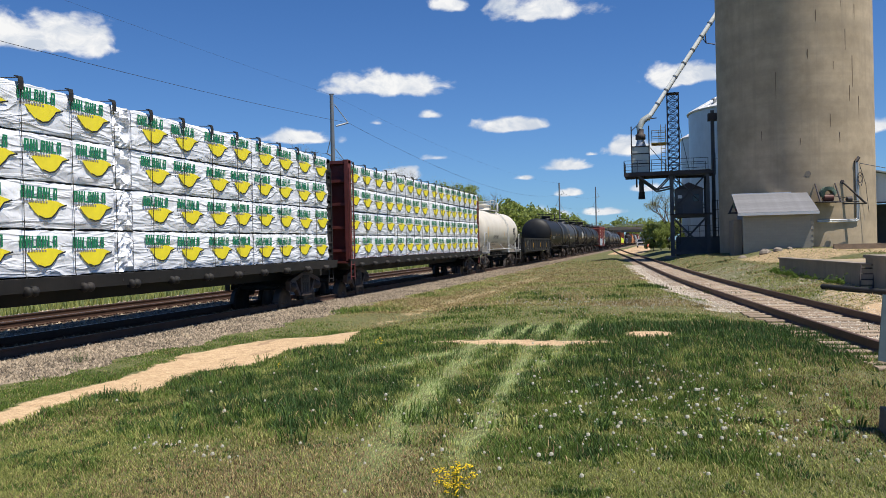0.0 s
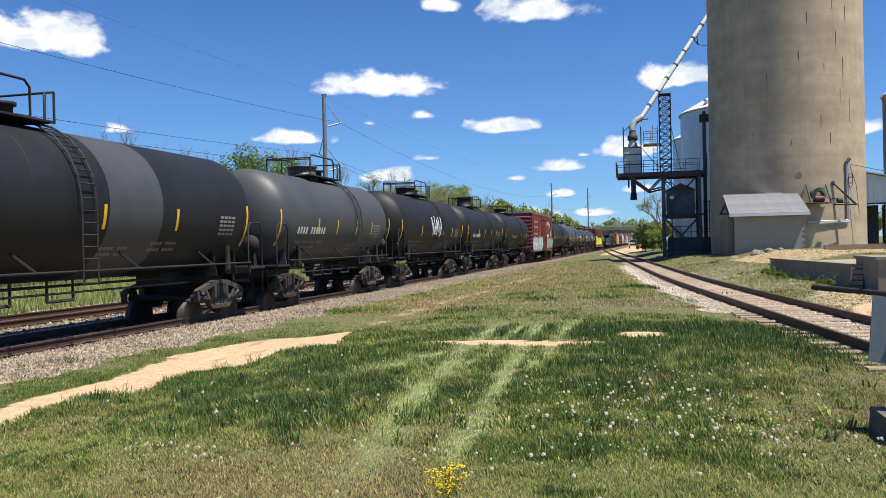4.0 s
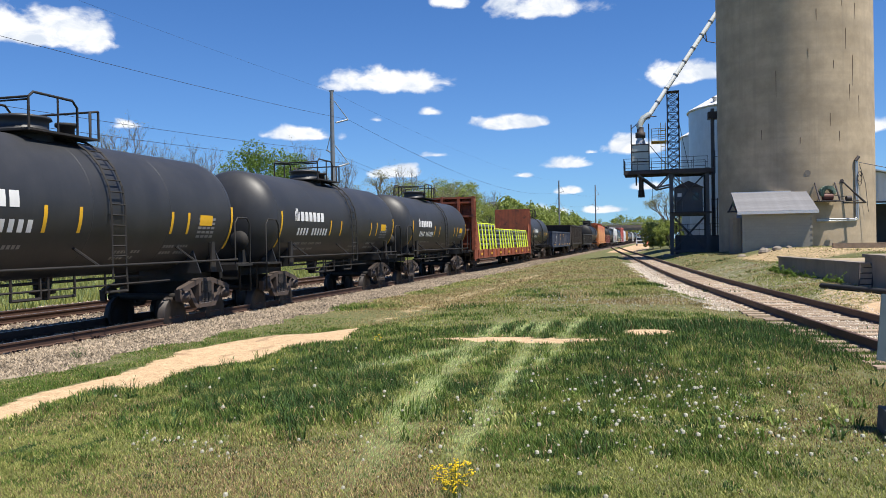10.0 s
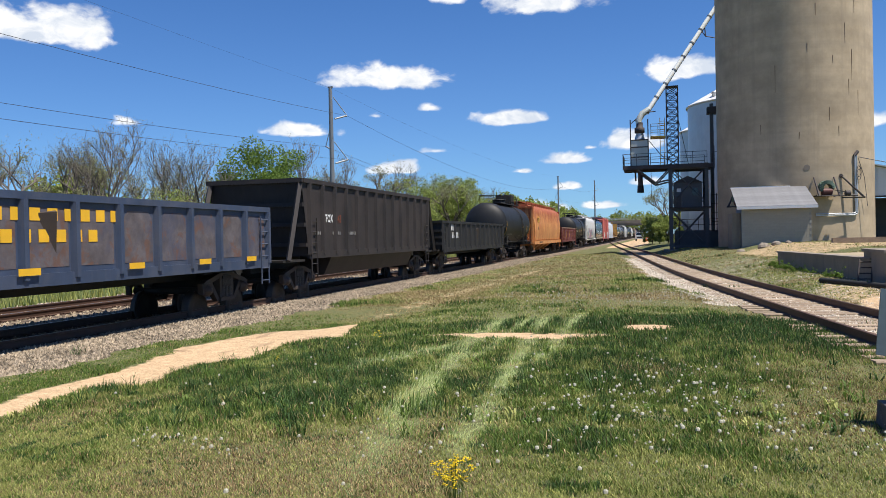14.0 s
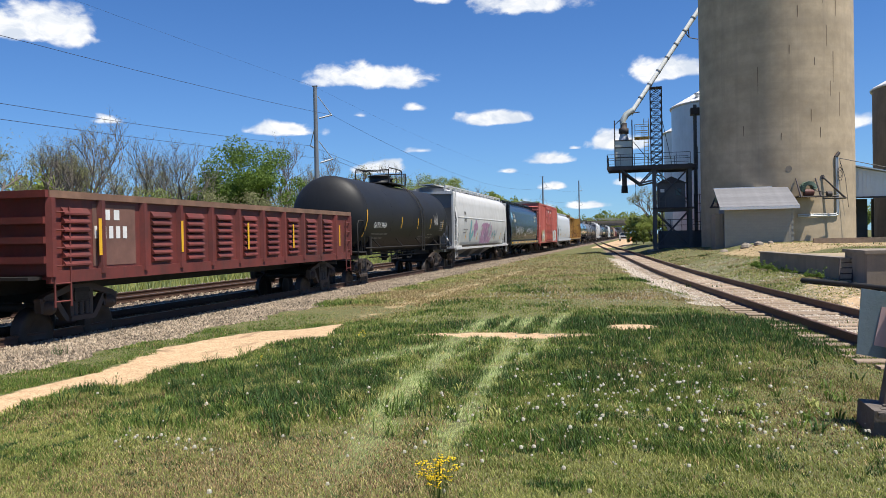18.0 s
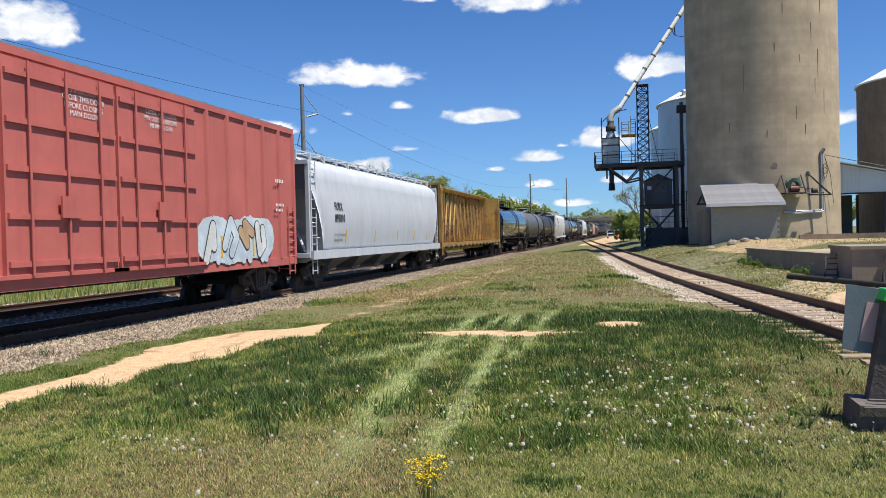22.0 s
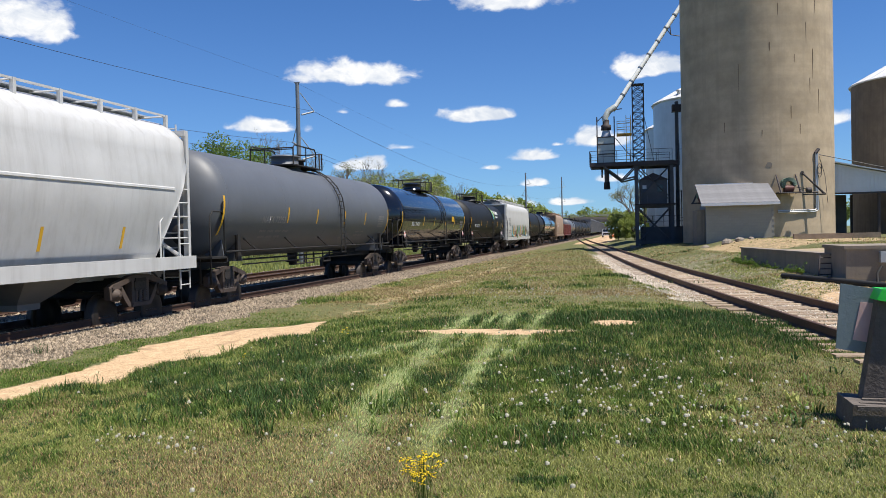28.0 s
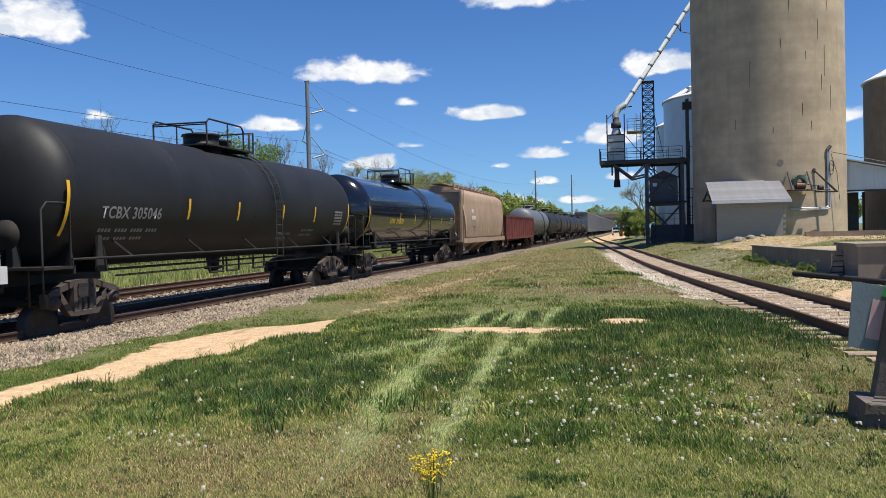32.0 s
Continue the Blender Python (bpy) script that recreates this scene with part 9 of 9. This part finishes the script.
def stones(name, label, n, xf, yf, size, mat, seed, zoff=0.0, zf=None):
    """Broken stone: squashed, skewed eight-faced lumps."""
    r = np.random.RandomState(seed)
    y = yf(r.rand(n))
    x = xf(r.rand(n), y)
    s = size * (0.55 + 0.8 * r.rand(n))
    z = (ground_z(x, y) if zf is None else zf(x, y)) + zoff + 0.25 * s * r.rand(n)
    base = np.array([[1, 0, -0.3], [0, 1, -0.3], [-1, 0, -0.3], [0, -1, -0.3], [0, 0, 1]], float)
    v = base[None] * s[:, None, None] * (0.6 + 0.75 * r.rand(n, 5, 3))
    v += (r.rand(n, 5, 3) - 0.5) * s[:, None, None] * 0.8
    v[:, :, 2] *= 0.85
    v += np.stack([x, y, z], 1)[:, None]
    tri = np.array([[0, 1, 4], [1, 2, 4], [2, 3, 4], [3, 0, 4]])
    f = (np.arange(n)[:, None, None] * 5 + tri[None]).reshape(-1, 3)
    tagged(new(name, big_mesh(name, v.reshape(-1, 3), f, mat)), label, "stones", kind="stuff")


stones("ballast", "grey and brownish crushed ballast on the track shoulder", 85000, lambda u, y: -8.75 - 2.3 * u + 0.18 * np.sin(y * 1.9) + 0.1 * np.sin(y * 5.1), lambda u: 7.5 + 70 * u ** 1.9, 0.033, M_STONE, 11)
stones("ballast", "dark crushed ballast between the rails", 13000, lambda u, y: -11.0 - 2.2 * u, lambda u: 7.0 + 55 * u ** 1.8, 0.042, M_STONE, 12, -0.01)
stones("ballast", "crushed ballast of the second track", 12000, lambda u, y: -13.2 - 5.6 * u, lambda u: 10.0 + 60 * u ** 1.8, 0.046, M_STONE, 13)
stones("siding_gravel", "pale limestone gravel beside the siding", 16000, lambda u, y: siding_x(y) - 0.9 - 1.35 * u * (0.55 + 0.45 * np.sin(y * 0.7) ** 2), lambda u: 21.0 + 40 * u ** 1.5, 0.032, M_STONE_PALE, 14)
stones("siding_gravel", "sparse gravel between the siding ties", 15000, lambda u, y: siding_x(y) - 0.75 + 1.5 * u, lambda u: 8.0 + 60 * u ** 1.6, 0.028, M_STONE_PALE, 15, 0.0)
stones("siding_gravel", "brownish gravel of the yard by the dock", 8000, lambda u, y: siding_x(y) + 0.85 + 3.0 * u ** 1.4, lambda u: 13.0 + 34 * u ** 1.4, 0.024, M_STONE_PALE, 16, -0.005)


def seed_heads():
    """Dandelion clocks: round pale heads on thin stems."""
    r = np.random.RandomState(21)
    spots = [(0.1, 8.0, 0.9, 1.1, 130), (1.0, 7.0, 0.8, 0.8, 36), (0.9, 9.6, 1.2, 1.0, 14), (-1, 7, 3, 2.2, 110), (-3.6, 5.7, 0.8, 0.35, 26), (-0.5, 6.4, 1.3, 1.0, 70), (-1.5, 20.5, 2.4, 2.2, 420), (0.6, 22, 1.2, 2.6, 240), (-3.0, 9.0, 3.5, 3.0, 45), (1.4, 6.4, 0.8, 0.9, 26), (-3.2, 26, 1.8, 3.6, 200), (-0.5, 11.2, 2.0, 1.6, 24)]
    xs = np.concatenate([cx + rx * r.randn(n) * 0.6 for cx, cy, rx, ry, n in spots])
    ys = np.concatenate([cy + ry * r.randn(n) * 0.6 for cx, cy, rx, ry, n in spots])
    ok = (ys > 4.6) & (path_amount(xs, ys) < 0.3) & (np.abs(xs - siding_x(ys)) > 1.3)
    xs, ys = xs[ok], ys[ok]
    bm = bmesh.new()
    bmesh.ops.create_icosphere(bm, subdivisions=1, radius=1.0)
    for w in bm.verts:
        w.co *= r.uniform(0.72, 1.12)
    bv = np.array([v.co[:] for v in bm.verts])
    bf = np.array([[v.index for v in f.verts] for f in bm.faces])
    bm.free()
    n = len(xs)
    rad = 0.006 + 0.015 * r.rand(n) ** 1.7
    hgt = (0.10 + 0.16 * r.rand(n)) * (0.6 + 0.6 * lushness(xs, ys))
    z = ground_z(xs, ys) + hgt
    v = bv[None] * rad[:, None, None] + np.stack([xs, ys, z], 1)[:, None]
    f = (np.arange(n)[:, None, None] * len(bv) + bf[None]).reshape(-1, 3)
    k0 = len(v.reshape(-1, 3))
    st = np.empty((n, 3, 3))
    st[:, 0] = np.stack([xs - 0.002, ys, z - hgt], 1)
    st[:, 1] = np.stack([xs + 0.002, ys, z - hgt], 1)
    st[:, 2] = np.stack([xs, ys, z], 1)
    f = np.concatenate([f, k0 + np.arange(3 * n).reshape(-1, 3)])
    k = np.concatenate([np.zeros(n * len(bf), int), np.ones(n, int)])
    tagged(new("dandelion_clocks", big_mesh("dandelion_clocks", np.concatenate([v.reshape(-1, 3), st.reshape(-1, 3)]), f, [M_PUFF, GRASS_PALE], k)), "pale dandelion seed heads scattered through the grass", "flowers", kind="stuff")


seed_heads()


def yellow_plant(x, y, n, h, spread_, seed):
    ob = thing("wildflower", "yellow flowering weed in the grass", "flower", pose(x, y, float(ground_z(x, y))), "wildflowers")
    r = random.Random(seed)
    for i in range(n):
        a, d = r.uniform(0, 6.28), r.uniform(0.1, 1) * spread_
        tip = (d * math.cos(a), d * math.sin(a), h * r.uniform(0.62, 1.05))
        part("stem", Mesh().bars([(0.25 * tip[0], 0.25 * tip[1], 0), (0.5 * tip[0], 0.5 * tip[1], tip[2] * 0.6), tip], 0.0013, 3), GRASS_MID, ob)
        fl = Mesh()
        for k in range(6):
            b = k * 1.05
            rr = r.uniform(0.006, 0.017)
            fl.turned([(-0.003, 0.002), (0.0, 0.0078), (0.003, 0.002)], "z", 5, (tip[0] + rr * math.cos(b), tip[1] + rr * math.sin(b), tip[2] + r.uniform(-.016, .012)))
        part("blossom", fl, M_BLOSSOM, ob)


yellow_plant(-1.17, 4.62, 44, 0.33, 0.13, 1)
yellow_plant(-4.2, 11.9, 5, 0.26, 0.08, 2)
yellow_plant(-4.9, 9.9, 2, 0.18, 0.05, 3)


# ---- trees ----
def leaf_cloud(centres, radii, per, size, seed, squash=0.8):
    """Leaf quads strewn on and in a set of clumps."""
    r = np.random.RandomState(seed)
    c = np.repeat(np.array(centres), per, 0)
    q = np.repeat(np.array(radii), per)
    n = len(c)
    d = r.randn(n, 3)
    d /= np.linalg.norm(d, axis=1, keepdims=True)
    p = c + d * (q * (0.55 + 0.5 * r.rand(n)))[:, None] * np.array([1, 1, squash])
    u = r.randn(n, 3)
    u /= np.linalg.norm(u, axis=1, keepdims=True)
    w = np.cross(u, d + 0.3 * r.randn(n, 3))
    w /= np.linalg.norm(w, axis=1, keepdims=True) + 1e-9
    s = (size * (0.6 + 0.8 * r.rand(n)))[:, None]
    v = np.stack([p - u * s, p + w * s * 0.6, p + u * s, p - w * s * 0.6], 1).reshape(-1, 3)
    return v, np.arange(4 * n).reshape(-1, 4)


def branch_mesh(h, seed, spread_=0.5, depth=4, r0=0.16):
    """Trunk and limbs; also returns where the limbs end."""
    rng_ = random.Random(seed)
    m, tips = Mesh(), []

    def grow(p, d, length, r, level):
        q = p + d * length
        m.tube(p, q, r, 7 if level < 2 else 4, r * 0.62, caps=False)
        if level >= depth:
            tips.append(tuple(q))
            return
        if level >= depth - 1:
            tips.append(tuple(q))
        for i in range(rng_.choice((2, 3, 3)) if level else 4):
            e = Vector((rng_.uniform(-1, 1), rng_.uniform(-1, 1), rng_.uniform(0.1, 0.9)))
            nd = (d * (1 - spread_) + e.normalized() * spread_).normalized()
            start = p.lerp(q, rng_.uniform(0.55, 1.0) if level else rng_.uniform(0.6, 1.0))
            grow(start, nd, length * rng_.uniform(0.55, 0.8), r * 0.6, level + 1)

    grow(Vector((0, 0, -0.3)), Vector((rng_.uniform(-.05, .05), rng_.uniform(-.05, .05), 1)).normalized(), h * 0.36, r0, 0)
    return m, tips


def make_tree(kind_, h, seed, mat, per=130, leaf=0.16, r0=0.18, name="tree", label="leafy tree", wide=1.0):
    ob = thing(name, label, "tree")
    if kind_ == "bare":
        m, tips = branch_mesh(h, seed, 0.42, 6, r0)
        part("trunk", m, M_BARK_PALE, ob)
        v, f = leaf_cloud(tips, [0.22] * len(tips), 2, 0.035, seed)
        part("crown", big_mesh("crown", v, f, mat), None, ob, "thin budding twigs")
        return ob
    m, tips = branch_mesh(h, seed, 0.55, 4 if kind_ == "open" and h > 6 else 3, r0)
    part("trunk", m, M_BARK_PALE if kind_ == "open" else M_BARK, ob)
    r = random.Random(seed + 50)
    cs, rd = [], []
    for t in tips:
        cs.append((t[0] * 1.15 * wide, t[1] * 1.15 * wide, min(t[2], h * 0.92)))
        rd.append(r.uniform(0.55, 1.15) * h / 10)
    if kind_ == "open" and h > 6:
        cs, rd = cs[::2], [0.55 * q for q in rd[::2]]
    n = 34 if kind_ == "round" else 4
    if name == "shrub":
        n = 46
    for i in range(n):
        a, b = r.uniform(0, 6.28), r.uniform(-1.25 if name == "shrub" else -0.4, 1.0)
        rr = h * (0.36 if kind_ == "round" else 0.28) * wide * math.sqrt(max(0.3 if name == "shrub" else 0.05, 1 - b * b * 0.85)) * r.uniform(0.75, 1.05)
        cs.append((rr * math.cos(a), rr * math.sin(a), h * (0.54 + 0.36 * b)))
        rd.append(r.uniform(0.6, 1.2) * h / 9)
    v, f = leaf_cloud(cs, rd, per, leaf, seed)
    part("crown", big_mesh("crown", v, f, mat), None, ob)
    return ob


def plant(proto, x, y, s, turn):
    ob = copy_thing(proto, Matrix.Translation((x, y, float(ground_z(x, y)))) @ Matrix.Rotation(turn, 4, "Z") @ Matrix.Scale(s, 4))
    ob.scale = (s, s, s)
    return ob


BIG = make_tree("round", 11.5, 3, M_LEAF, 330, 0.10, 0.3, label="large round tree in full green leaf", wide=1.0)
BIG.matrix_basis = pose(-45.6, 91.0, float(ground_z(-45.6, 91.0)), 0, 0, 40)
BIG.scale = (1.35, 1.35, 1.35)
protos = [make_tree("round", 9.0, 11, M_LEAF_SPRING, 190, 0.08, label="spring-green tree of the hedgerow"),
          make_tree("open", 9.5, 12, M_LEAF_SPRING, 60, 0.065, label="half-leafed spring tree of the hedgerow"),
          make_tree("open", 10.0, 13, M_LEAF_BROWN, 60, 0.05, label="budding brownish tree of the hedgerow"),
          make_tree("bare", 10.5, 14, M_LEAF_BROWN, r0=0.12, label="bare grey tree with fine twigs"),
          make_tree("bare", 9.0, 15, M_LEAF_BROWN, r0=0.10, label="bare grey tree with fine twigs"),
          make_tree("round", 8.0, 16, M_LEAF_SPRING, 170, 0.08, label="fresh green tree of the hedgerow"),
          make_tree("round", 9.5, 17, M_LEAF_SPRING, 40, 0.24, label="spring-green tree of the distant woods"),
          make_tree("open", 9.5, 18, M_LEAF_SPRING, 26, 0.20, label="thin spring tree of the distant woods")]
shrubs = [make_tree("round", 4.2, 31, M_LEAF_SPRING, 110, 0.07, 0.08, "shrub", "fresh green shrub at the wood's edge", 1.5),
          make_tree("round", 4.6, 32, M_LEAF_BROWN, 90, 0.06, 0.08, "shrub", "twiggy brown shrub at the wood's edge", 1.5)]
homes = [(-47, 63, 1.4, 3), (-50, 66, 1.45, 4), (-46, 71, 1.0, 5), (-49, 69, 1.2, 2), (-47, 79, 1.35, 3), (-52, 82, 1.25, 4), (-46, 101, 1.6, 3), (-44, 106, 1.55, 4), (-42, 104, 1.4, 3), (-49, 113, 1.3, 2), (-47, 119, 1.25, 3)]
rt = random.Random(77)
row_y = 52.0
while row_y < 420:
    near = row_y < 118
    k = rt.choice([1, 2, 3, 4, 2, 3, 5]) if near else rt.choice([0, 1, 2, 0, 1, 3, 5]) if row_y < 210 else rt.choice([6, 7, 6])
    homes.append((rt.uniform(-56, -47) if near else rt.uniform(-45, -37), row_y, rt.uniform(1.2, 1.5) if near else rt.uniform(1.4, 1.75), k))
    if rt.random() < 0.6:
        homes.append((rt.uniform(-70, -58), row_y + rt.uniform(-3, 3), rt.uniform(0.9, 1.25), rt.choice([7, 6, 2])))
    row_y += rt.uniform(3.0, 5.2) * (1 if near else 1.5)
first = set()
for x, y, s, k in homes:
    if 82 < y < 94 and x > -50:
        continue
    if k not in first:
        first.add(k)
        protos[k].matrix_basis = pose(x, y, float(ground_z(x, y)), 0, 0, rt.uniform(0, 360))
        protos[k].scale = (s, s, s)
    else:
        plant(protos[k], x, y, s, rt.uniform(0, 6.28))
for i in range(84):
    y = 45 + i * 2.4 + rt.uniform(-1.2, 1.2)
    x = -44.5 + rt.uniform(-4.5, 2.5)
    s = rt.uniform(1.0, 1.9)
    if i < 2:
        shrubs[i].matrix_basis = pose(x, y, float(ground_z(x, y)))
        shrubs[i].scale = (s, s, s)
    else:
        plant(shrubs[rt.choice((0, 0, 1))], x, y, s, rt.uniform(0, 6.28))
# right of the line: the bush beside the loadout, trees behind it, woods past the bridge
BUSH = make_tree("round", 4.2, 35, M_LEAF_SPRING, 160, 0.075, 0.08, "shrub", "dense fresh green bush beside the loadout", 1.5)
BUSH.matrix_basis, BUSH.scale = pose(-0.6, 118, float(ground_z(-0.6, 118))), (0.95, 0.95, 0.95)
plant(BUSH, 1.5, 112, 0.9, 2.0), plant(BUSH, 0.4, 124, 1.05, 3.0)
plant(protos[2], 2.2, 140, 1.15, 1.0), plant(protos[1], 4.0, 150, 1.2, 2.5), plant(protos[0], 6.0, 135, 1.0, 2.5)
for i in range(26):
    plant(protos[rt.choice((6, 7))], -70 + i * 3.6 + rt.uniform(-1, 1), 470 + rt.uniform(0, 60), rt.uniform(1.2, 2.0) if i > 8 else rt.uniform(1.4, 2.2), rt.uniform(0, 6.28))
for i in range(12):
    plant(protos[rt.choice((6, 7))], 14 + i * 6 + rt.uniform(-2, 2), 190 + rt.uniform(0, 60), rt.uniform(0.8, 1.2), rt.uniform(0, 6.28))


WEED = make_tree("open", 1.1, 61, M_LEAF, 16, 0.05, 0.012, "weed", "leafy green weed", 1.4)


def weeds(n, place_, seed, label):
    """Leafy weeds along the foot of the dock."""
    r = random.Random(seed)
    for i in range(n):
        x, y = place_(r)
        s = r.uniform(0.06, 0.13)
        s = s * 4.0
        if i:
            ob = plant(WEED, x, y, s, r.uniform(0, 6.28))
        else:
            ob = WEED
            ob.matrix_basis, ob.scale = pose(x, y, float(ground_z(x, y))), (s, s, s)
        tagged(ob, label, "weed", "dock weeds")


weeds(16, lambda r: (lambda t: (4.9 + 1.05 * t + r.uniform(-.5, -.25), 36.8 - 10 * t))(r.uniform(0.02, 0.95)), 4, "leafy green weed at the foot of the wall")


# ---- movement ----
def run(t):
    """How far the train has rolled toward the camera after t seconds."""
    s = t / 32.0
    return -(617.82 * s + 7.50 * s * s + 0.77 * s ** 3) + 0.6 * min(t, 1.0)


def motions():
    for car, y in TRAIN:
        walk(car, [(t, pose(TRACK_X, y + run(t), 0)) for t in (0, 1, 2, 4, 8, 12, 16, 20, 24, 28, 32)])


motions()
